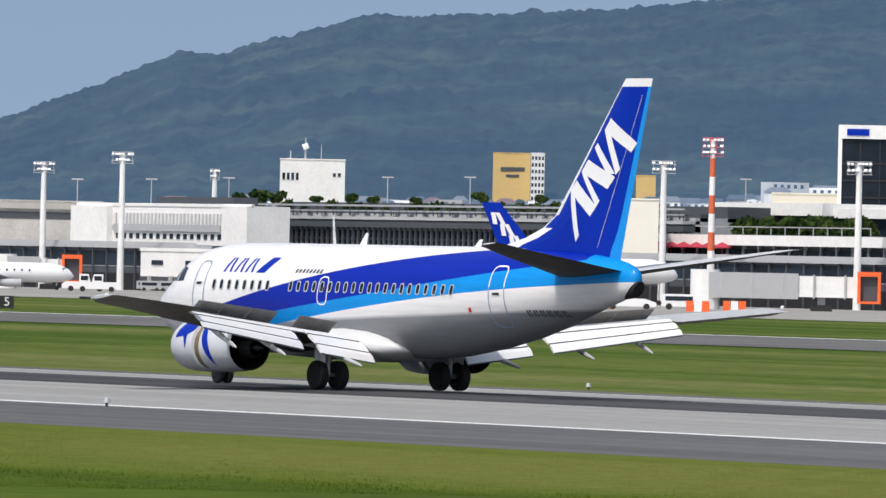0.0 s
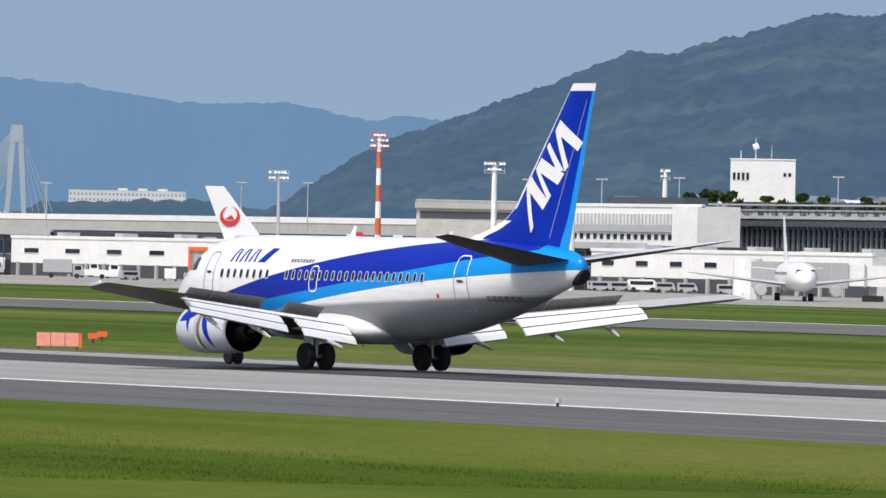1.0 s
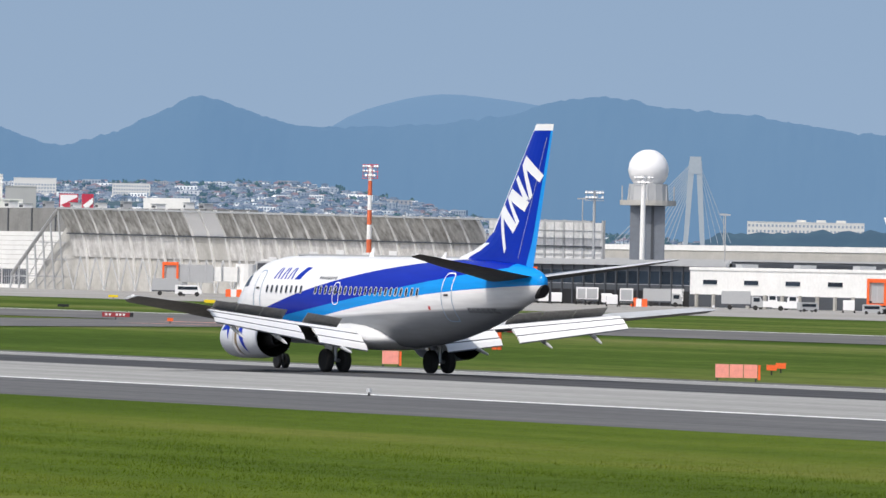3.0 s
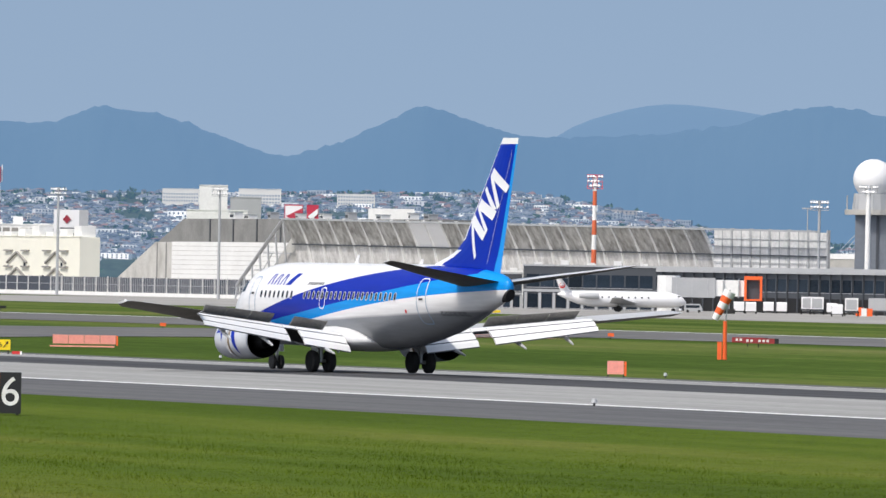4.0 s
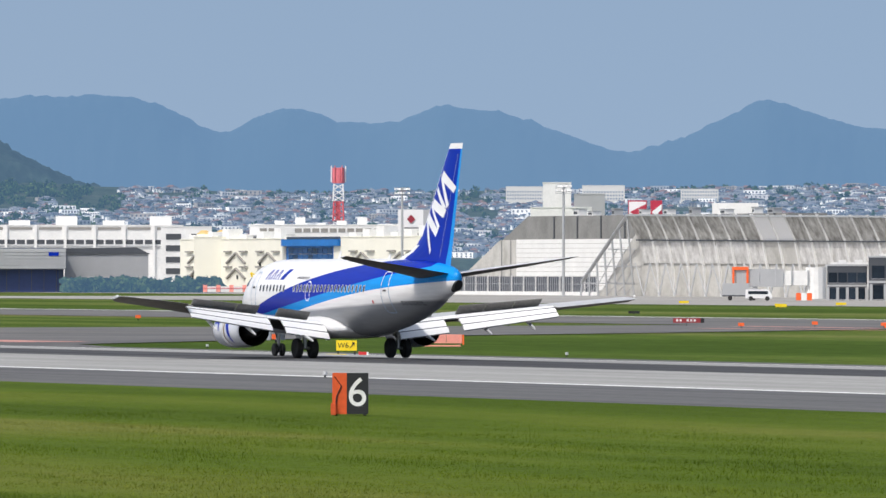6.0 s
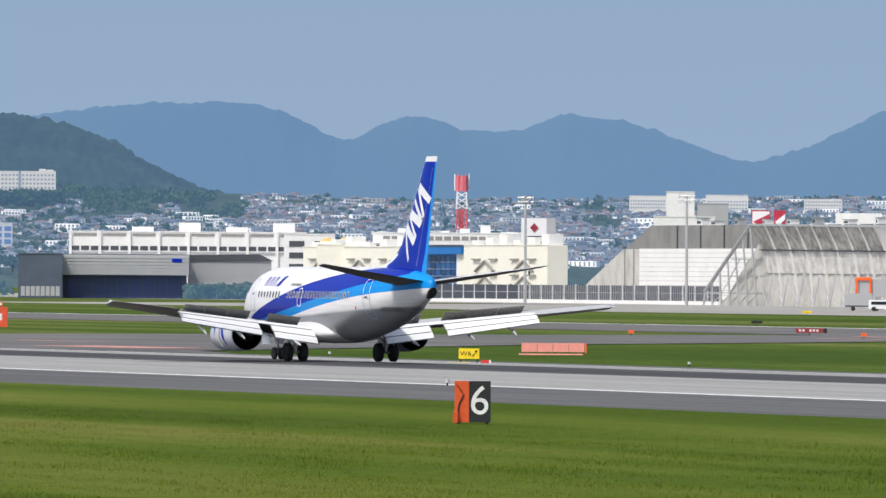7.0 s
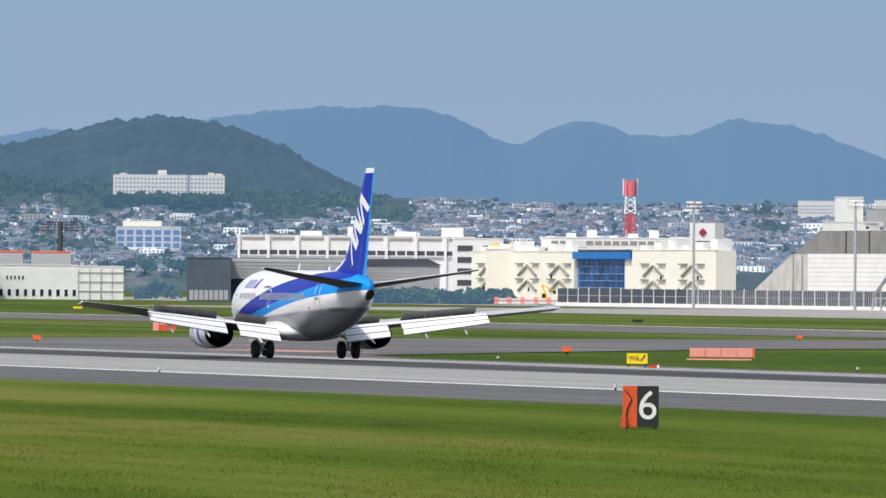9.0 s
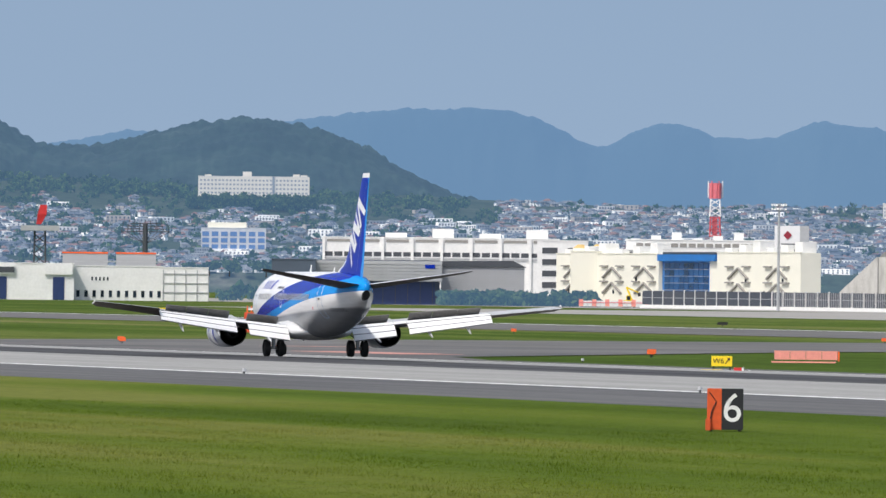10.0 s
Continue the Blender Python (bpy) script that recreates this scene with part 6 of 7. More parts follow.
part("frame", Geo().box(w / 2, w / 2 + 2.2, 0, 1, 0.4, 5.2), M["steel"], th)
part("caption_bar", Geo().box(-1.5, 2.0, -0.2, -0.05, 0.5, 0.9), M["slate"], th)
facing("works_building", "cream roof tower under the billboard", 22.443, 22.644, 2092, 12.0, 14.5, M["cream"], 8)
for px in (0, 1):
    th, w, b = facing("billboard", "red and white roof billboard", *[(23.939, 24.062, 2200, 19.4, 22.3), (24.085, 24.163, 2200, 19.5, 22.3)][px], mat("crimson_board", (0.45, 0.025, 0.06), 0.6), 1.0, base=15.0, parapet=0, category="billboard")
    part("board_frame", Geo().box(-w * 0.45, w * 0.45, 0.3, 0.9, -16, 0), M["steel"], th)
    if px == 0:
        part("face", Geo().box(-w / 2 + 0.2, w / 2 - 0.2, -0.06, 0, 0.3, 7.0), M["white_paint"], th, "white board face")
    part("emblem", Geo().prism([(-w * 0.4, 4.4), (w * 0.45, 6.4), (w * 0.45, 5.0), (-w * 0.1, 3.4)], "y", -0.2, -0.07), M["maroon_red"] if px == 0 else M["white_paint"], th)
th, w, b = facing("school_building", "white flat-roofed block on the rise", 23.134, 23.376, 4450, 40.9, 47.3, M["far_cream"], 12, base=39.5)
panes(th, -w * 0.48, w * 0.48, 1.0, 6.2, 14, 3, M["house_d"], 0.6, 0.45)
th, w, b = facing("works_building", "pale block with grey side behind the hall", 23.377, 23.563, 2500, 21.9, 29.7, M["offwhite"], 14)
th, w, b = facing("works_building", "grey side of the pale block", 23.582, 23.786, 2490, 22.0, 26.3, M["panel_grey"], 14)
th, w, b = facing("works_building", "low pale terrace behind the hall", 23.296, 23.698, 2450, 18.4, 22.2, M["offwhite"], 14)
th, w, b = facing("school_building", "white block on the rise", 23.636, 23.916, 4460, 43.6, 48.0, M["far_cream"], 12, base=39.5)
panes(th, -w * 0.48, w * 0.48, 1.0, 6.2, 14, 3, M["house_d"], 0.6, 0.45)
th, w, b = facing("apartment_building", "long pale block above the barrier", 24.284, 24.533, 4450, 41.8, 46.1, M["far_cream"], 12, base=39.5)
panes(th, -w * 0.48, w * 0.48, 1.0, 6.2, 14, 3, M["house_d"], 0.6, 0.45)
th, w, b = facing("billboard", "white wordless roof board", 24.491, 24.796, 2200, 18.4, 21.7, M["offwhite"], 1.2, base=13.0, parapet=0, category="billboard")
part("board_frame", Geo().box(-w * 0.45, w * 0.45, 0.3, 0.9, -14, 0), M["steel"], th)

# long white factory, stair block, hangar, low warehouses
th, w, b = facing("factory", "long white factory with ribbon windows", 19.456, 21.010, 2420, 8.7, 16.9, M["offwhite"], 30)
H = 17.6
n = 8
for i in range(n):
    s = -w / 2 + w * i / n
    part("pier", Geo().box(s - 0.4, s + 0.4, -0.5, 0, 0, H), M["offwhite"], th)
panes(th, -w / 2, w / 2, 16.3, 17.2, n, 1, M["stair_grey"], 0.78, 0.8)
panes(th, -w / 2, w / 2, 12.2, 13.8, n * 3, 1, M["slate"], 0.82, 0.75)
part("sill_band", Geo().box(-w / 2, w / 2, -0.3, 0, 11.5, 12.0), M["panel_grey"], th)
for i in range(4):
    s = -w / 2 + w * (0.26 + 0.2 * i)
    part("roof_house", Geo().box(s, s + 6, 4, 14, H, H + 1.4 + (i % 2) * 1.2), M["offwhite"], th)
th, w, b = facing("stair_block", "white stair block with open landings", 20.862, 21.197, 2180, 4.3, 15.3, M["offwhite"], 16)
panes(th, -w / 2, w / 2, 3.5, 15, 2, 4, M["slate"], 0.6, 0.5)
th, w, b = facing("hangar", "dark hangar with grey corrugated upper wall", 19.405, 20.223, 2040, -0.0, 9.5, mat("navy_wall", (0.045, 0.065, 0.11), 0.6, vary=0.2, scale=0.3), 30)
part("upper_wall", Geo().box(-w / 2 - 0.5, w / 2 + 0.5, -2.5, 4, 5.4, 10.2), M["panel_grey"], th)
for k in range(6):
    part("corrugation", Geo().box(-w / 2 - 0.5, w / 2 + 0.5, -2.62, -2.5, 5.6 + 0.75 * k, 6.1 + 0.75 * k), M["panel_grey"], th)
part("door", Geo().box(-w * 0.46, w * 0.46, -0.1, 0, 0, 5.4), M["cobalt_dark"], th)
for k in range(10):
    part("door_rib", Geo().box(-w * 0.46 + w * 0.1 * k, -w * 0.46 + w * 0.1 * k + 0.15, -0.25, -0.1, 0, 5.4), M["slate"], th)
part("title_bars", Geo().box(w * 0.38, w * 0.46, -2.75, -2.6, 8.5, 9.4), M["blue_paint"], th, "dark blue title bar")
th, w, b = facing("hangar", "long blue-grey shed with a sloped dark roof beside the hangar", 20.23, 20.78, 2060, 0, 8.4, M["panel_grey"], 30, parapet=0)
part("roof", Geo().prism([(-w / 2 - 0.4, 9.0), (w / 2 + 0.4, 9.0), (w * 0.36, 10.6), (-w / 2 - 0.4, 10.3)], "y", -0.5, 30), M["slate"], th)
for k in range(7):
    part("corrugation", Geo().box(-w / 2, w / 2, -0.12, 0, 3.4 + 0.75 * k, 3.9 + 0.75 * k), M["panel_grey"], th)
th, w, b = facing("hangar", "dark blue-grey hangar annexe", 19.115, 19.405, 2030, 2.2, 9.6, mat("blue_slate_wall", (0.075, 0.1, 0.14), 0.6, vary=0.2, scale=0.3), 25)
panes(th, -w * 0.45, w * 0.45, 0.3, 3.0, 8, 1, M["panel_grey"], 0.8, 0.8)
th, w, b = facing("warehouse", "white fire station with small windows and roof rail", 17.815, 18.402, 2150, -0.4, 7.7, M["offwhite"], 20)
panes(th, -w / 2, w / 2, 0.6, 2.6, 11, 1, M["window_dark"], 0.4, 0.8)
panes(th, -w / 2 + 4, -w * 0.1, 4.6, 6.0, 5, 1, M["window_dark"], 0.4, 0.6)
part("rail", Geo().box(-w / 2, w / 2, -0.1, 0.1, 9.4, 9.7), M["steel"], th)
th, w, b = facing("warehouse", "white panelled shed beside the depot", 18.402, 18.699, 2150, -0.2, 7.5, M["offwhite"], 20)
for k in range(5):
    part("rib", Geo().box(-w / 2 + w * k / 4 - 0.12, -w / 2 + w * k / 4 + 0.12, -0.2, 0, 0, 7.6), M["panel_grey"], th)
for k in range(3):
    part("rib", Geo().box(-w / 2, w / 2, -0.2, 0, 2 + 2.3 * k, 2.2 + 2.3 * k), M["panel_grey"], th)
th, w, b = facing("warehouse", "white depot with tall dark doors", 17.183, 17.815, 2140, -0.6, 8.2, M["offwhite"], 20)
for s in (-w * 0.26, w * 0.34):
    part("door", Geo().box(s - 1.4, s + 1.4, -0.15, 0, 0, 5.6), M["cobalt_dark"], th)
    part("portal", Geo().box(s - 3.4, s + 3.4, -0.6, 0, 6.2, 8.4), M["offwhite"], th)
part("title_bars", Geo().box(-w * 0.32, -w * 0.12, -0.75, -0.6, 6.6, 8.0), M["slate"], th, "dark title bars")
for az0, az1 in ((17.738, 18.036), (18.091, 18.352)):
    th, w, b = facing("roof_shed", "orange-roofed shed behind the depot", az0, az1, 2400, 0, 11.6, M["panel_grey"], 8, parapet=0.9, trim=M["orange"])
th, w, b = facing("office_building", "blue and white office block", 18.648, 19.075, 3950, 19.1, 28.3, M["house_b"], 20, base=12.0)
panes(th, -w / 2, w / 2, 6.4, 15.2, 7, 3, M["cobalt_soft"], 0.72, 0.7)
part("white_band", Geo().box(-w * 0.38, w * 0.3, -0.6, 0, 5.5, 7.0), M["house_a"], th)
part("roof_house", Geo().box(-w * 0.4, w * 0.2, 4, 14, 15.6, 19), M["cream"], th)
th, w, b = facing("hillside_apartments", "long white apartment block on the wooded hill", 18.625, 19.358, 4390, 47.3, 57.0, M["far_cream"], 10, base=42.0)
panes(th, -w * 0.49, w * 0.17, 5.8, 14.2, 20, 4, M["house_d"], 0.55, 0.42)
panes(th, w * 0.19, w * 0.49, 5.8, 14.2, 9, 4, M["house_d"], 0.55, 0.42)
part("stair_shaft", Geo().box(w * 0.165, w * 0.185, -0.4, 0, 4, 15.2), M["house_d"], th)
for s0, s1, z1 in ((-0.1, -0.02, 17.6), (-0.44, -0.38, 16.0), (0.35, 0.41, 16.4), (0.42, 0.48, 16.0)):
    part("roof_house", Geo().box(w * s0, w * s1, 2, 6, 15.0, z1), M["far_cream"], th)
# radar on a stalk and a dark aerial frame
x, y = spot(17.588, 2700)
th = thing("radar_mast", "red radar aerial on a dark lattice platform", "radar", pose(x, y, FIELD, 0, 0, facing_deg(x, y)))
for sx in (-2, 2):
    for sy in (-2, 2):
        part("leg", Geo().tube((sx, sy, 0), (sx * 0.8, sy * 0.8, 20), 0.3, n=6), M["slate"], th)
for k in range(6):
    part("brace", Geo().tube((-1.9, -1.8, 3.2 * k), (1.9, -1.8, 3.2 * k + 3.2), 0.18, n=5), M["slate"], th)
    part("brace", Geo().tube((1.9, -1.8, 3.2 * k), (-1.9, -1.8, 3.2 * k + 3.2), 0.18, n=5), M["slate"], th)
part("platform", Geo().box(-6, 6, -4, 4, 20, 21.6), M["panel_grey"], th)
part("radar", Geo().loft([[(-1.2, 0, 22), (0.4, 0, 22), (0.4, 1, 22), (-1.2, 1, 22)], [(-0.8, -1, 25), (2.0, -1, 25), (2.0, 1, 25), (-0.8, 1, 25)], [(0.0, -1, 28), (2.2, -1, 28), (2.2, 0.6, 28), (0.0, 0.6, 28)]]), M["red_paint"], th, "red radar aerial")
x, y = spot(18.280, 2900)
th = thing("aerial_frame", "dark lattice mast with a wide aerial frame", "mast", pose(x, y, FIELD, 0, 0, facing_deg(x, y)))
part("stalk", Geo().tube((0, 0, 0), (0, 0, 24), 1.0, 0.8, 6), M["slate"], th)
for k in range(4):
    part("beam", Geo().box(-8 + k, 8 - k, -0.2, 0.2, 21 + k * 0.9, 21.3 + k * 0.9), M["slate"], th)
for k in range(9):
    part("upright", Geo().tube((-8 + 2 * k, 0, 21), (-7 + 1.75 * k, 0, 25), 0.12, n=5), M["slate"], th)
    part("stay", Geo().tube((-8 + 2 * k, 0, 21), (0, 0, 17), 0.1, n=5), M["slate"], th)

# dark glazed pier heads before the barrier and the concourse
def pier_head(label, az0, az1, d, z0, z1, depth, n):
    th, w, b = facing("pier_building", label, az0, az1, d, z0, z1, M["slate"], depth, parapet=0.6, trim=M["panel_grey"])
    h = z1 - FIELD
    panes(th, -w * 0.48, w * 0.48, h * 0.5, h * 0.82, n, 1, M["window_dark"], 0.9, 0.95)
    panes(th, -w * 0.48, w * 0.48, 0.1, h * 0.36, n, 1, M["window_dark"], 0.7, 0.95)
    for k in range(n + 1):
        s = -w * 0.48 + w * 0.96 * k / n
        part("column", Geo().box(s - 0.25, s + 0.25, -0.3, 0, 0, h * 0.38), M["panel_grey"], th)
    part("sill_band", Geo().box(-w / 2, w / 2, -0.2, 0, h * 0.4, h * 0.46), M["panel_grey"], th)
    for k in range(5):
        s = -w * 0.42 + w * 0.2 * k
        part("roof_unit", Geo().box(s, s + 1.4, 1.5, 3, h, h + 0.7 + 0.4 * (k % 2)), M["offwhite"], th)
pier_head("dark glazed pier building before the noise barrier", 25.520, 26.393, 1530, 0.1, 6.9, 10, 9)
pier_head("grey glazed link building at the pier", 25.249, 25.513, 1534, -0.2, 5.4, 6, 4)
pier_head("dark glazed pier head beside the concourse", 30.085, 30.857, 1300, -0.1, 6.1, 8, 7)

e0 = 0.313
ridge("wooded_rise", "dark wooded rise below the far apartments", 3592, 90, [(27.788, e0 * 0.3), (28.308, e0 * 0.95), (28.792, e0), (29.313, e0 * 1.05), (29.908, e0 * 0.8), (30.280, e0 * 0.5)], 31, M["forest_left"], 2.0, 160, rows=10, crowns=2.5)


# ---- parked aircraft, jet bridges, vehicles ----
def parked_jet(az, dist, turn, length, r, label, fin_mat, body_mat, fin_h, sweep=3.0, tee=False, tip_mat=None, emblem=None, zc=None, nose_mat=None):
    """An airliner at rest; nose to the viewer's right, turned by turn degrees."""
    x, y = spot(az, dist)
    th = thing("parked_airliner", label, "airplane", pose(x, y, FIELD, 0, 0, -az + turn), "parked airliners")
    zc = zc or r + 1.1
    h = length / 2
    g = Geo()
    rings = []
    for k, (s, q, lift) in enumerate(((-1.0, 0.12, 0.55), (-0.9, 0.4, 0.42), (-0.72, 0.8, 0.18), (-0.5, 1.0, 0), (0.0, 1.0, 0), (0.7, 1.0, 0), (0.84, 0.86, -0.06), (0.93, 0.6, -0.16), (0.98, 0.3, -0.26), (1.0, 0.05, -0.32))):
        rings.append([(s * h, r * q * math.cos(2 * math.pi * i / 20), zc + lift * r + r * q * math.sin(2 * math.pi * i / 20)) for i in range(20)])
    g.loft(rings)
    part("fuselage", g, body_mat, th, smooth="edges")
    zf = zc + r * 0.7
    g = Geo()
    c0, c1 = fin_h * 0.72, fin_h * 0.3
    xa = -h + 0.3 + c0 * 0.15
    rr = []
    for k in range(5):
        t = k / 4
        le, te = xa + c0 - (sweep + c0 * 0.2) * t, xa - (sweep * 0.62) * t
        te = min(te, le - c1)
        rr.append(airfoil_ring(le, te, 0.35 - 0.22 * t, lambda c, q, t=t: (c, q, zf + (fin_h) * t), 7))
    g.loft(rr)
    fin = part("tail_fin", g, fin_mat, th, smooth="edges")
    if emblem:
        mx, mz = xa + c0 * 0.46 - sweep * 0.42, zf + fin_h * 0.46
        e = fin_h * 0.2
        for sd in (-1, 1):
            if emblem == "disc":
                n, q = 24, e * 0.9
                g = Geo()
                v = []
                for i in range(n + 1):      # a crescent, thick below and open above
                    t = radians(-90 + (i / n - 0.5) * 325)
                    ri = q * (0.55 + 0.3 * abs(i / n - 0.5) * 2)
                    v += [(mx + q * math.cos(t), sd * 0.25, mz + q * math.sin(t)), (mx + ri * math.cos(t), sd * 0.25, mz + ri * math.sin(t) + q * 0.1)]
                g.add(v, [(2 * i, 2 * i + 2, 2 * i + 3, 2 * i + 1) for i in range(n)])
                g.add([(mx - q * 0.5, sd * 0.26, mz - q * 0.3), (mx + q * 0.5, sd * 0.26, mz - q * 0.3), (mx + q * 0.15, sd * 0.26, mz + q * 0.15)], [(0, 1, 2)])
                part("emblem", g, M["red_paint"], fin, "plain red ring emblem")
            else:
                g = Geo()
                for k in range(3):
                    t = 0.22 + 0.2 * k
                    xs = xa + c0 * 0.72 - (sweep + c0 * 0.2) * t
                    zz = zf + fin_h * t
                    for j in (0, 1.15):
                        g.add([(xs - j, sd * 0.26, zz), (xs - 0.6 - j, sd * 0.26, zz), (xs - 1.5 - j * 0.5, sd * 0.26, zz + 1.6), (xs - 0.9 - j * 0.5, sd * 0.26, zz + 1.6)], [(0, 1, 2, 3)])
                part("emblem", g, M["white_paint"], fin, "white slanted bars of an emblem")
    zs = zf + fin_h * 0.97 if tee else zc + r * 0.45
    xs = xa - sweep * 0.6 + 0.6 if tee else -h + 0.5
    for sd in (-1, 1):
        g = Geo()
        g.loft([airfoil_ring(xs + length * 0.075, xs, 0.2, lambda c, q: (c, 0, zs + q), 6), airfoil_ring(xs + length * 0.015, xs - length * 0.02, 0.1, lambda c, q: (c, sd * length * 0.17, zs + q + length * 0.012), 6)])
        part("tailplane", g, M["white_paint"], th)
        g = Geo()
        zw = zc - r * 0.55
        g.loft([airfoil_ring(length * 0.12, -length * 0.1, 0.6, lambda c, q: (c, sd * r * 0.5, zw + q), 7), airfoil_ring(-length * 0.06, -length * 0.12, 0.15, lambda c, q: (c, sd * length * 0.45, zw + length * 0.045 + q), 7)])
        part("wing", g, tip_mat or M["wing_grey"], th)
        ex, ey, ez = (-h * 0.55, sd * (r + 0.7), zc + r * 0.35) if tee else (length * 0.1, sd * length * 0.16, zw - 0.75)
        g = Geo()
        er = r * 0.42
        g.loft([[(ex + a, ey + er * q * math.cos(2 * math.pi * i / 14), ez + er * q * math.sin(2 * math.pi * i / 14)) for i in range(14)] for a, q in ((1.9, 0.85), (1.7, 1.0), (0.2, 1.0), (-1.4, 0.7))])
        part("engine", g, M["grey_paint"], th, smooth="edges")
        part("main_wheel", Geo().tube((-length * 0.03, sd * r * 1.0, 0.5), (-length * 0.03, sd * r * 1.35, 0.5), 0.5, n=12), M["rubber"], th)
        part("gear_leg", Geo().tube((-length * 0.03, sd * r * 1.1, 0.5), (-length * 0.03, sd * r * 0.8, zw), 0.12, n=6), M["metal"], th)
        for i in range(int(length * 0.55 / 1.1)):
            s = -length * 0.26 + 1.1 * i
            part("cabin_window", Geo().box(s - 0.12, s + 0.12, sd * r * 0.985 - 0.02, sd * r * 0.985 + 0.02, zc + r * 0.12, zc + r * 0.34), M["window_dark"], th)
        part("cockpit_window", Geo().add([(h * 0.86, sd * r * 0.74, zc + r * 0.25), (h * 0.93, sd * r * 0.4, zc + r * 0.22), (h * 0.91, sd * r * 0.3, zc + r * 0.48), (h * 0.86, sd * r * 0.6, zc + r * 0.55)], [(0, 1, 2, 3)]), M["glass_dark"], th)
    part("nose_wheel", Geo().tube((h * 0.8, -0.25, 0.35), (h * 0.8, 0.25, 0.35), 0.35, n=10), M["rubber"], th)
    part("nose_leg", Geo().tube((h * 0.8, 0, 0.35), (h * 0.8, 0, zc - r * 0.8), 0.1, n=6), M["metal"], th)
    return th


parked_jet(30.924, 1262, 4, 24.5, 1.45, "white regional jet with a plain red tail at the pier", M["red_paint"], M["white_paint"], 4.5, 2.6, zc=2.5)
parked_jet(26.171, 1445, 6, 21.5, 1.3, "small white regional jet with a red ring on its T-tail", M["white_paint"], M["white_paint"], 2.6, 1.6, tee=True, emblem="disc", zc=2.1)
parked_jet(30.200, 1500, 2, 39.0, 2.4, "large white airliner with a red disc on its tail", M["white_paint"], M["white_paint"], 9.6, 6.0, emblem="disc", zc=4.7)
parked_jet(34.854, 1190, 4, 25.0, 1.7, "airliner with a dark blue tail at the gate", M["blue_paint"], M["white_paint"], 7.8, 5.2, emblem="bars", zc=4.6, tip_mat=M["white_paint"])
parked_jet(33.260, 1120, -84, 30.0, 1.85, "white airliner parked nose-on at the concourse", M["white_paint"], M["white_paint"], 6.5, 4.0, zc=3.1)


def jet_bridge(az, dist, length, zc, flip=1, mouth=None):
    x, y = spot(az, dist)
    th = thing("jet_bridge", "pale boarding bridge with an orange-framed head", "boarding bridge", pose(x, y, FIELD, 0, 0, -az), "boarding bridges")
    part("tunnel", Geo().box(-length / 2, length / 2, 0, 3, zc - 1.4, zc + 1.3), M["offwhite"], th)
    part("inner_tunnel", Geo().box(-length / 2 + 0.4, length * 0.1, -0.3, 3.3, zc - 1.7, zc + 1.6), M["panel_grey"], th)
    hx = flip * length / 2
    g = Geo()
    g.box(hx - 0.4, hx + 2.6, -0.6, 3.6, zc + 1.4, zc + 2.0)
    g.box(hx - 0.4, hx, -0.6, 3.6, zc - 1.8, zc + 1.4)
    g.box(hx + 2.2, hx + 2.6, -0.6, 3.6, zc - 1.8, zc + 1.4)
    g.box(hx - 0.4, hx + 2.6, -0.6, 3.6, zc - 2.1, zc - 1.8)
    part("head_frame", g, M["orange"], th, "orange frame of the bridge head")
    part("head", Geo().box(hx, hx + 2.2, 0.2, 3.4, zc - 1.8, zc + 1.4), M["slate"], th)
    part("support", Geo().box(hx * 0.5 - 0.5, hx * 0.5 + 0.5, 1, 2, 0.6, zc - 1.4), M["panel_grey"], th)
    part("bogie", Geo().box(hx * 0.5 - 1.4, hx * 0.5 + 1.4, 0.4, 2.6, 0, 0.8), M["rubber"], th)
    part("rotunda", Geo().tube((-hx, 1.5, 0), (-hx, 1.5, zc + 1.9), 1.9, n=14), M["offwhite"], th)
    for k in range(5):
        s = -length / 2 + length * (k + 0.5) / 5
        part("rib", Geo().box(s - 0.1, s + 0.1, -0.35, 0, zc - 1.6, zc + 1.5), M["steel"], th)


jet_bridge(24.907, 1600, 15, 3.9, -1)
jet_bridge(29.539, 1330, 12, 3.4, -1)
jet_bridge(26.734, 1450, 13, 4.3, 1)
jet_bridge(36.146, 1120, 20, 3.2, 1)
jet_bridge(31.217, 1290, 9, 3.2, 1)
jet_bridge(33.498, 1140, 22, 3.4, 1)


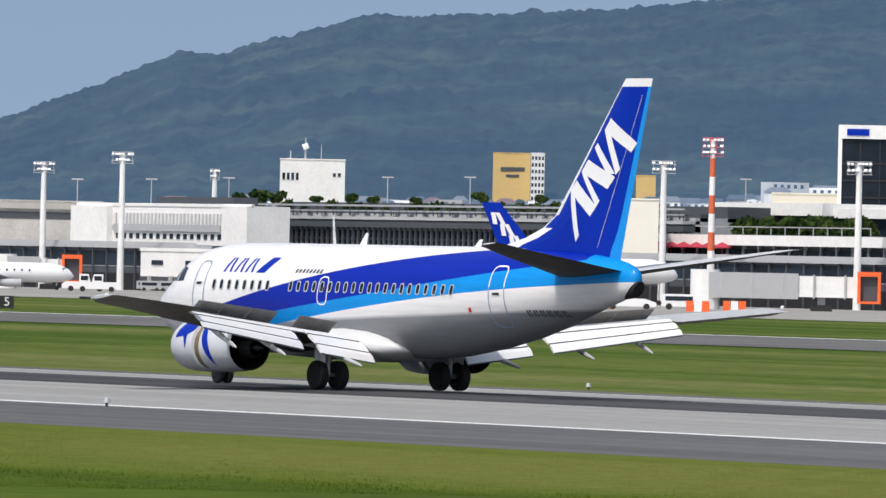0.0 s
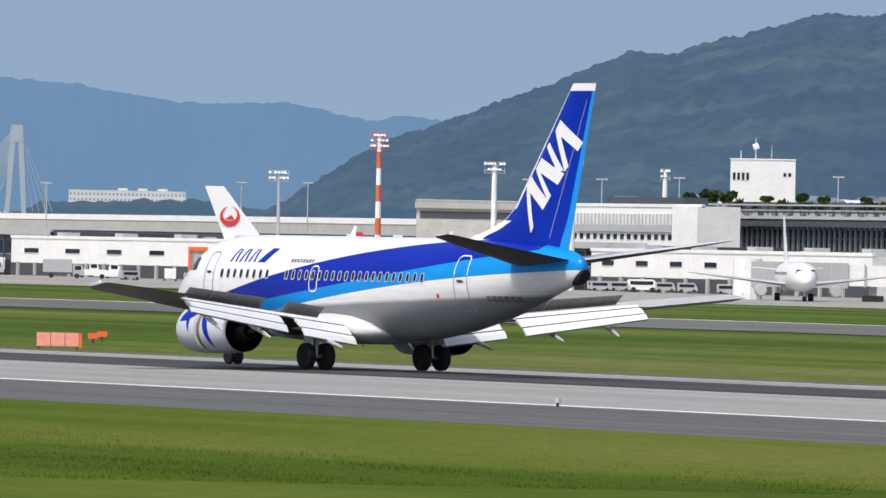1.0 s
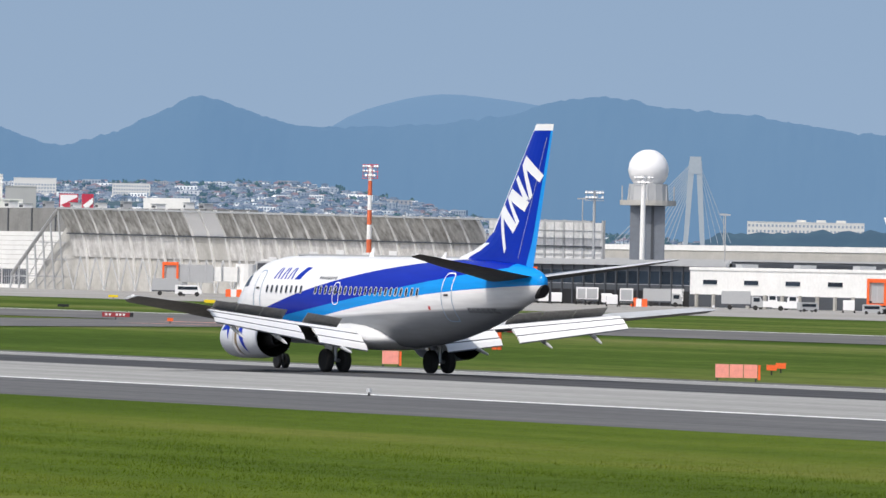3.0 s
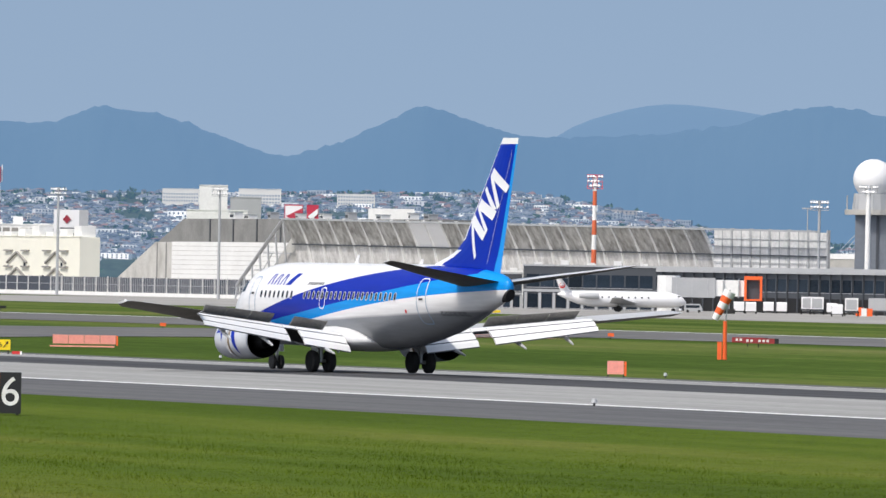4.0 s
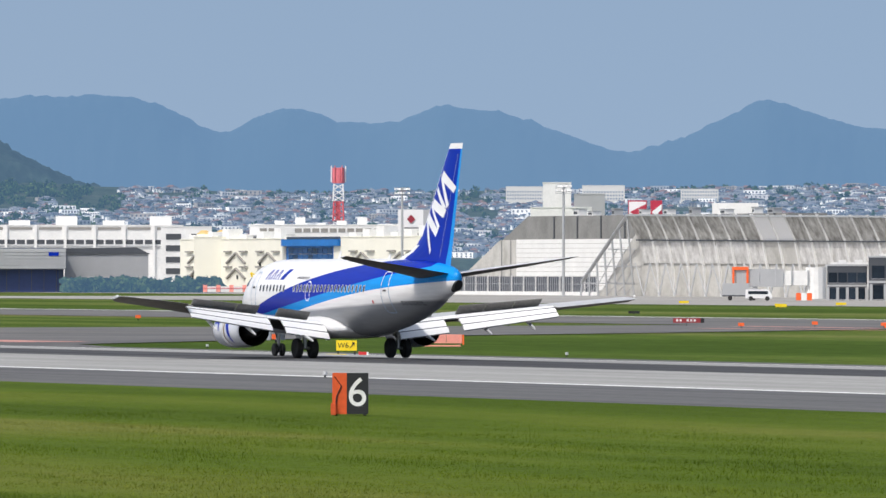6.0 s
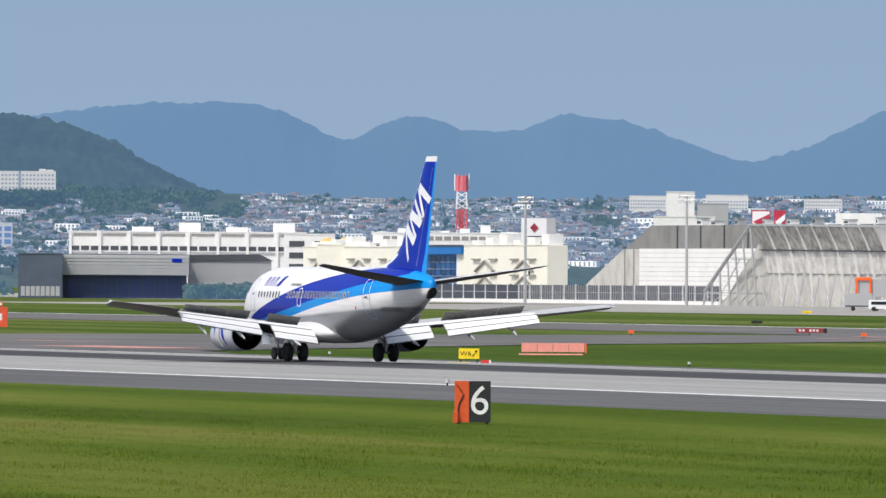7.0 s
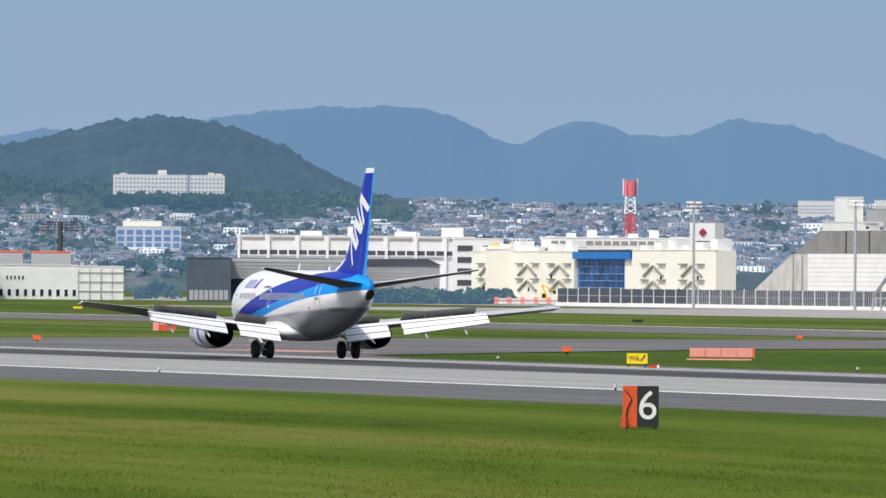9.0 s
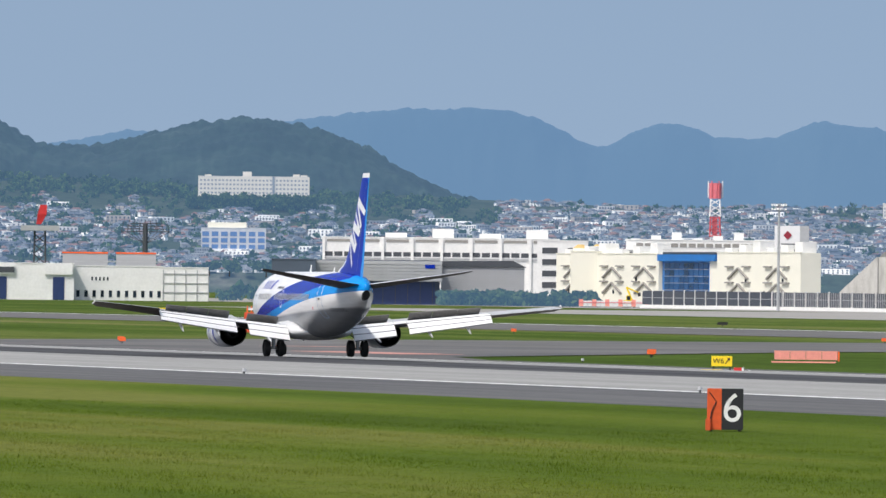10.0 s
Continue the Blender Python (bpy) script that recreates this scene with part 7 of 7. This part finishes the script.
def vehicle(x, y, kind, deg=0.0, body=None):
    """kind: van, truck, tug, bus or cart."""
    L, W, Hh = {"van": (4.6, 1.8, 1.95), "truck": (6.6, 2.2, 3.0), "tug": (6.6, 2.6, 1.5), "bus": (9.5, 2.4, 2.9), "cart": (3.0, 1.6, 1.6)}[kind]
    label = {"van": "white airport service van on the apron", "truck": "white catering truck with a box body", "tug": "low white aircraft tug with a cab", "bus": "pale apron bus at the concourse", "cart": "baggage cart with grey cover"}[kind]
    th = thing("service_" + kind, label, "vehicle", pose(x, y, FIELD, 0, 0, facing_deg(x, y) + deg), "apron vehicles")
    body = body or M["white_paint"]
    if kind == "truck":
        part("box_body", Geo().box(-L / 2, L * 0.2, -W / 2, W / 2, 0.75, Hh), body, th)
        part("cab", Geo().prism([(L * 0.22, 0.5), (L / 2, 0.5), (L / 2, 1.3), (L * 0.43, 2.2), (L * 0.22, 2.25)], "y", -W / 2 + 0.1, W / 2 - 0.1), body, th)
        part("body_rail", Geo().box(-L / 2 - 0.03, L * 0.2 + 0.03, -W / 2 - 0.04, W / 2 + 0.04, 0.7, 0.95), M["slate"], th)
        part("rear_door", Geo().box(-L / 2 - 0.04, -L / 2, -W * 0.4, W * 0.4, 1.1, Hh - 0.25), M["panel_grey"], th)
        part("windscreen", Geo().box(L * 0.27, L * 0.42, -W / 2 + 0.06, W / 2 - 0.06, 1.35, 2.0), M["glass_dark"], th)
    elif kind == "tug":
        part("body", Geo().prism([(-L / 2, 0.4), (L / 2, 0.4), (L / 2, 0.9), (L * 0.3, 1.35), (-L * 0.42, 1.4), (-L / 2, 1.0)], "y", -W / 2, W / 2), body, th)
        part("cab", Geo().prism([(-L * 0.12, 1.35), (L * 0.12, 1.35), (L * 0.08, 2.5), (-L * 0.12, 2.5)], "y", -W * 0.4, W * 0.4), body, th)
        part("cab_glass", Geo().box(-L * 0.09, L * 0.07, -W * 0.42, W * 0.42, 1.6, 2.25), M["glass_dark"], th)
    else:
        part("body", Geo().prism([(-L / 2, 0.4), (L / 2, 0.4), (L / 2, Hh * 0.5), (L * 0.38, Hh * 0.94), (L * 0.3, Hh), (-L * 0.48, Hh), (-L / 2, Hh * 0.9)], "y", -W / 2, W / 2), body if kind != "cart" else M["panel_grey"], th)
        part("window_band", Geo().box(-L * 0.4, L * 0.34, -W / 2 - 0.03, W / 2 + 0.03, Hh * 0.58, Hh * 0.86), M["glass_dark"], th)
    for s in (-L * 0.3, L * 0.32):
        for sd in (-1, 1):
            part("wheel", Geo().tube((s, sd * W * 0.5 - 0.12, 0.4), (s, sd * W * 0.5 + 0.12, 0.4), 0.4 if kind != "cart" else 0.25, n=12), M["rubber"], th)


for i, (x, y, kind, deg) in enumerate(((703.7, 1224.1, "van", 0), (722.3, 1245.2, "van", 0), (778.0, 1316.5, "cart", 0), (658.1, 1259.4, "van", 90), (665.6, 1268.7, "truck", 90), (685.6, 1293.6, "truck", 0), (701.6, 1313.5, "truck", 0), (718.2, 1334.2, "truck", 180), (718.2, 1325.8, "van", 0), (684.5, 1253.0, "tug", 0), (673.8, 1325.7, "van", 90), (689.0, 1344.3, "van", 90), (683.4, 1318.7, "truck", 90), (695.8, 1333.6, "van", 90), (703.2, 1342.5, "truck", 90), (640.0, 1275.7, "cart", 0), (669.2, 1312.2, "van", 90), (686.8, 1335.0, "van", 90), (681.5, 1311.6, "truck", 90), (707.7, 1353.4, "van", 90), (717.3, 1365.8, "van", 90), (726.1, 1368.5, "truck", 0), (742.2, 1389.0, "van", 0), (631.1, 1373.0, "truck", 0), (629.4, 1362.2, "van", 0), (623.5, 1110.9, "cart", 0), (652.6, 1145.5, "van", 0), (652.3, 1133.0, "tug", 0), (666.6, 1213.5, "tug", 0), (660.6, 1219.4, "truck", 0), (649.2, 1057.2, "tug", 0), (678.3, 1087.2, "cart", 0), (678.4, 1081.1, "cart", 0), (689.5, 1092.4, "van", 0), (689.6, 1086.3, "cart", 0), (689.6, 1080.2, "cart", 0), (676.3, 1048.8, "cart", 0), (607.3, 862.9, "tug", 0), (626.1, 878.6, "van", 0), (769.2, 2212.2, "van", 0), (773.9, 2218.8, "van", 0), (706.6, 1319.6, "cart", 0), (682.0, 1088.2, "cart", 0), (691.3, 1098.3, "cart", 0), (674.4, 1080.0, "cart", 0), (746.1, 1363.7, "cart", 0), (688.1, 1252.8, "van", 90), (639.3, 1159.1, "cart", 20), (774.2, 1398.9, "tug", 180), (712.0, 1281.8, "cart", 0), (659.9, 1183.3, "van", 90), (802.6, 1434.7, "cart", 20), (736.0, 1311.1, "tug", 180), (680.6, 1207.6, "cart", 0), (834.4, 1474.7, "van", 90), (762.8, 1343.6, "cart", 20), (703.5, 1234.6, "tug", 180), (866.9, 1515.4, "cart", 0), (833.8, 1335.8, "van", 0), (783.5, 1250.2, "cart", 15), (739.9, 1175.5, "cart", 90), (871.1, 1378.5, "tug", 180), (815.1, 1285.5, "van", 0), (766.9, 1204.9, "cart", 15), (907.7, 1420.5, "cart", 90), (850.1, 1324.6, "tug", 180), (798.5, 1239.4, "van", 0), (709.9, 1484.2, "cart", 0), (716.4, 1493.4, "cart", 0), (722.9, 1502.7, "cart", 0), (729.5, 1512.2, "cart", 0))):
    vehicle(x, y, kind, deg, [None, M["panel_grey"], M["offwhite"], None, M["tail_grey"], M["slate"]][(i * 5) % 6] if kind == "truck" else None)
for x, y in ((644.6, 1376.3), (672.3, 1277.0), (692.3, 1175.0), (700.4, 1329.7), (607.1, 848.3), (622.2, 861.7), (724.3, 1374.7), (614.2, 878.1),):
    th = thing("apron_barrier", "red and white apron barrier block", "barrier", pose(x, y, FIELD, 0, 0, facing_deg(x, y)), "apron barrier blocks")
    for k in range(3):
        part("block", Geo().box(-1.4 + 0.95 * k, -0.5 + 0.95 * k, -0.4, 0.4, 0, 1.3), M["orange"] if k % 2 == 0 else M["white_paint"], th)
tug = (647.2, 1050.5)
vehicle(tug[0], tug[1], "tug", 180)


# ---- suburb on the rise beyond ----
D0, D1 = 3780.0, 4620.0


def rise(d, az):
    if d < D0:
        return FIELD
    top = float(np.interp(az, [14, 17.5, 20.8, 21.5, 24.0, 25.6, 26.4, 27.0, 29], [0.70, 0.70, 0.54, 0.50, 0.53, 0.55, 0.41, 0.28, 0.18]))
    el = 0.06 + (top - 0.06) * min(1.0, (d - D0) / (D1 - D0))
    return 4.6 + d * math.tan(radians(el))


g = Geo()
azs, ds = np.linspace(13.5, 31, 60), np.linspace(3700, 4640, 30)
g.add([(*spot(float(a), float(d)), rise(float(d), float(a)) - 0.2 + (1.5 * noise.noise(Vector((float(a) * 3, float(d) * 0.01, 0))) if d > D0 else 0)) for d in ds for a in azs],
      [(k * 60 + i, k * 60 + i + 1, (k + 1) * 60 + i + 1, (k + 1) * 60 + i) for k in range(29) for i in range(59)])
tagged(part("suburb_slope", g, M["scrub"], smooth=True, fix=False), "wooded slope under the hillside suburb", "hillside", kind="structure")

rng = random.Random(7)
g = Geo()
walls, roofs = [0, 1, 2, 0, 3], [4, 5, 4, 6, 4, 7, 5, 7, 5, 4, 6]
for n in range(24000):
    d = D0 + (D1 - D0) * rng.random()
    az = 14.0 + 15.2 * rng.random()
    if az > 26.9 and rng.random() < 0.8:
        continue
    if az < 20.6 and d > 4450 - 160 * abs(math.sin(az * 5)):
        continue
    if az < 20.6 and rng.random() < 0.15:
        continue
    if noise.noise(Vector((az * 2.2, d * 0.012, 4))) > 0.3:
        continue
    x, y = spot(az, d)
    z = rise(d, az) - 0.6
    w, dp, h = rng.uniform(1.6, 4.4), rng.uniform(2, 4), rng.uniform(1.2, 2.5)
    flat = rng.random() < 0.25
    big = rng.random() < 0.02
    if big:
        w, h, flat = rng.uniform(7, 14), rng.uniform(2.5, 4.5), True
    turn = pose(x, y, z, 0, 0, -az + rng.uniform(-35, 35))
    wall = rng.choice(walls)
    g.box(-w / 2, w / 2, 0, dp, 0, h, wall, turn)
    if not flat:
        rf = rng.choice(roofs)
        r = rng.uniform(0.5, 1.1)
        p = [turn @ Vector(q) for q in ((-w / 2 - 0.4, -0.5, h), (w / 2 + 0.4, -0.5, h), (w / 2 + 0.4, dp + 0.5, h), (-w / 2 - 0.4, dp + 0.5, h), (-w / 2 + 0.8, dp / 2, h + r), (w / 2 - 0.8, dp / 2, h + r))]
        g.add(p, [(0, 1, 5, 4), (2, 3, 4, 5), (0, 4, 3), (1, 2, 5), (3, 2, 1, 0)], rf)
    for k in range(1 if not big else 6):
        s = -w / 2 + w * (k + 0.5) / (1 if not big else 6)
        for zz in ((h * 0.25, h * 0.5), (h * 0.62, h * 0.85)):
            g.add([turn @ Vector(q) for q in ((s - 0.4, -0.05, zz[0]), (s + 0.4, -0.05, zz[0]), (s + 0.4, -0.05, zz[1]), (s - 0.4, -0.05, zz[1]))], [(0, 1, 2, 3)], 8)
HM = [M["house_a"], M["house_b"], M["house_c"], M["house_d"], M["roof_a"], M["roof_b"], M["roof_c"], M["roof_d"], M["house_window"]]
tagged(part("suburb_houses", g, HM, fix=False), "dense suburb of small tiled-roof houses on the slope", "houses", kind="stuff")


rng = random.Random(19)
g = Geo()
for n in range(360):
    az, d = rng.uniform(32.0, 37.4), rng.uniform(2290, 2390)
    crest = float(np.interp(az, [30.6, 31.6, 32.4, 33.0, 34.2, 35.7, 36.2, 37.4], [16, 19, 21, 22, 22, 23, 27, 27]))
    w, h = rng.uniform(2.5, 8), crest - 8 * rng.random() ** 1.4
    if rng.random() < 0.05 and az > 35.6:
        w, h = rng.uniform(6, 12), crest + rng.uniform(0, 3)
    turn = pose(*spot(az, d), FIELD, 0, 0, -az + rng.uniform(-30, 30))
    g.box(-w / 2, w / 2, 0, 6, 0, h, rng.choice((0, 0, 1, 2, 0)), turn)
    if rng.random() < 0.6:
        p = [turn @ Vector(q) for q in ((-w / 2 - 0.3, -0.3, h), (w / 2 + 0.3, -0.3, h), (w / 2 + 0.3, 6.3, h), (-w / 2 - 0.3, 6.3, h), (-w / 2 + 0.8, 3, h + 1.3), (w / 2 - 0.8, 3, h + 1.3))]
        g.add(p, [(0, 1, 5, 4), (2, 3, 4, 5), (0, 4, 3), (1, 2, 5), (3, 2, 1, 0)], rng.choice((4, 5, 6, 7)))
    for k in range(int(w / 2)):
        for zz in (h - 1.6, h - 4.0):
            q = -w / 2 + 2 * k + 0.7
            g.box(q, q + 0.9, -0.06, 0, zz, zz + 1.0, 8, turn)
tagged(part("town_houses", g, HM, fix=False), "town houses and flats at the foot of the wooded hill", "houses", kind="stuff")


def leaf_clumps(g, cx, cy, cz, rx, rz, n, size, rng):
    """A crown: many small tilted leaf clumps scattered through an uneven volume."""
    for k in range(n):
        a, b, q = rng.uniform(0, 2 * math.pi), rng.uniform(-1, 1), rng.random() ** 0.4
        c = math.sqrt(1 - b * b)
        p = Vector((cx + rx * q * c * math.cos(a), cy + rx * q * c * math.sin(a), cz + rz * q * b))
        e = Euler((rng.uniform(0, 3), rng.uniform(0, 3), rng.uniform(0, 6))).to_matrix()
        s = size * rng.uniform(0.6, 1.3)
        v = [p + e @ Vector(t) for t in ((-s, -s * 0.6, 0), (s, -s * 0.6, 0.2 * s), (s * 0.7, s * 0.7, 0), (-s * 0.6, s, -0.2 * s), (0, 0, s * 0.6))]
        g.add(v, [(0, 1, 4), (1, 2, 4), (2, 3, 4), (3, 0, 4)], rng.randint(0, 2))


def tree(x, y, z, h, r, seed, name="tree", label="dark green broadleaf tree beside the buildings", group="trees round the terminal"):
    rng = random.Random(seed)
    th = thing(name, label, "tree", pose(x, y, z), group)
    g = Geo()
    g.tube((0, 0, -0.2), (0.1, 0, h * 0.55), h * 0.04, h * 0.025, 7)
    for k in range(4):
        a = k * 1.7 + seed
        g.tube((0.05, 0, h * (0.35 + 0.06 * k)), (r * 0.6 * math.cos(a), r * 0.6 * math.sin(a), h * 0.7), h * 0.018, h * 0.008, 5)
    part("trunk", g, M["bark"], th)
    g = Geo()
    for k in range(5):
        a = rng.uniform(0, 6.3)
        leaf_clumps(g, r * 0.45 * math.cos(a), r * 0.45 * math.sin(a), h * rng.uniform(0.5, 0.8), r * 0.62, h * 0.24, 46, r * 0.2, rng)
    hazy = "far_" if y > 2000 else ""
    part("crown", g, [M[hazy + "leaf_a"], M[hazy + "leaf_b"], M[hazy + "leaf_c"]], th)


for i, (x, y, z, h) in enumerate(((769.7, 1205.2, 13.1, 1.9), (777.8, 1211.9, 13.2, 2.6), (775.1, 1201.7, 13.2, 2.2), (780.2, 1198.4, 13.4, 1.5), (785.3, 1195.1, 13.5, 1.9), (788.0, 1193.3, 13.6, 1.5), (793.8, 1189.5, 13.7, 1.3), (802.6, 1183.5, 14.0, 1.9), (794.1, 1153.0, 14.0, 1.5), (770.4, 1086.6, 8.9, 2.3), (773.3, 1084.6, 8.9, 2.6), (776.1, 1082.6, 8.9, 2.4), (780.3, 1079.5, 8.9, 2.3), (783.1, 1077.5, 8.9, 2.2), (768.1, 2220.9, 5.7, 4.3), (773.1, 2219.2, 5.8, 3.8), (795.6, 2370.0, 5.5, 4.5), (742.6, 2176.8, 5.8, 4.0), (737.6, 2178.5, 5.8, 3.7))):
    tree(x, y, z, h * (1.2 if z > 8 else 1.0), h * 0.75, i * 3 + 1)

# bands of scrub and woods, too many to count
rng = random.Random(3)
g = Geo()
for k in range(130):      # planting on the terminal's terrace and roof deck
    if k < 90:
        x, y, z, q = rng.uniform(772, 778), rng.uniform(1040, 1082), 9.4, rng.uniform(1.6, 3.4)
    else:
        x, y, z, q = rng.uniform(766.4, 767.2), rng.uniform(1090, 1196), 12.6, rng.uniform(0.9, 1.9)
    leaf_clumps(g, x, y, z + q * 0.5, q * 0.6, q * 0.5, 30, q * 0.2, rng)
tagged(part("terrace_plants", g, [M["leaf_a"], M["leaf_b"], M["leaf_c"]], fix=False), "green shrubs in planters on the terminal terraces", "plants", kind="stuff")
g = Geo()
for az0, az1, d0, d1, n, hh in ((17.0, 19.8, 2230, 2300, 26, 5), (20.243, 21.236, 2010, 2030, 170, 3.4), (21.9, 22.6, 2300, 2330, 26, 9), (19.3, 28.5, 3900, 4500, 420, 3.2), (14.5, 20.6, 3800, 4480, 900, 3.6), (14.5, 20.4, 4460, 4560, 500, 4.5), (18.552, 19.407, 4366, 4384, 330, 3.0), (21.0, 28.0, 4450, 4620, 260, 3.2), (32.6, 33.6, 1420, 1450, 30, 3.0)):
    for k in range(n):
        az, d = rng.uniform(az0, az1), rng.uniform(d0, d1)
        x, y = spot(az, d)
        z = 45.2 + rng.uniform(-5.0, 0.6) if (d0, d1) == (4366, 4384) else rise(d, az) if d > D0 else FIELD
        s = hh * rng.uniform(0.6, 1.2)
        leaf_clumps(g, x, y, z + s * 0.4, s * 0.7, s * 0.5, 26, s * 0.22, rng)
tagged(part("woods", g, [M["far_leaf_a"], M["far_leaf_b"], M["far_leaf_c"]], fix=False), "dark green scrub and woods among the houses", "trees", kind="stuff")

# grass blades on the near verge
gr = np.random.default_rng(5)
n = 900000
r2 = 172.0 ** 2 + (330.0 ** 2 - 172.0 ** 2) * gr.random(n) ** 1.25
az = np.radians(16.6 + 21.0 * gr.random(n))
px, py = np.sqrt(r2) * np.sin(az), np.sqrt(r2) * np.cos(az)
keep = px < 121.9
px, py = px[keep], py[keep]
n = len(px)
# mown short beside the runway, longer and tufted farther from it
wave = np.sin(px * 0.83 + 1.9 * np.sin(py * 0.11)) * np.sin(py * 0.29 + 1.3 * np.sin(px * 0.37)) + 0.6 * np.sin(px * 2.1 + py * 0.9) * np.sin(py * 1.3 - px * 0.7)
long = np.clip((108.0 - px) / 18.0, 0, 1) * np.clip(0.55 + 0.6 * wave, 0.1, 1.3)
hh = gr.uniform(0.006, 0.018, n) + long * gr.uniform(0.005, 0.045, n) * np.where(gr.random(n) < 0.04, 2.6, 1.0)
tuft = (wave > 0.25) & (px < 101) & (gr.random(n) < 0.16)
hh = hh + np.where(tuft, gr.uniform(0.03, 0.11, n), 0)
an = gr.uniform(0, 6.283, n)
wd = 0.004 + 0.006 * gr.random(n)
dx, dy = -wd * np.sin(an), wd * np.cos(an)
bend = hh * np.where(tuft, 0.6, gr.uniform(0.9, 2.6, n))      # blades bend over, so that their backs take the sun
verts = np.empty((n, 3, 3))
verts[:, 0] = np.stack([px - dx, py - dy, np.zeros(n)], 1)
verts[:, 1] = np.stack([px + dx, py + dy, np.zeros(n)], 1)
verts[:, 2] = np.stack([px + bend * np.cos(an), py + bend * np.sin(an), hh], 1)
me = bpy.data.meshes.new("grass_blades")
me.from_pydata(verts.reshape(-1, 3).tolist(), [], np.arange(3 * n).reshape(-1, 3).tolist())
me.materials.append(M["blade"])
tagged(new("grass_blades", me), "short mown grass blades with dry patches", "grass", kind="stuff")


def motions():
    walk(AIRLINER, [(t, pose(x, y, 0.0, 0, 0, -h)) for t, x, y, h in ROLLOUT])


motions()
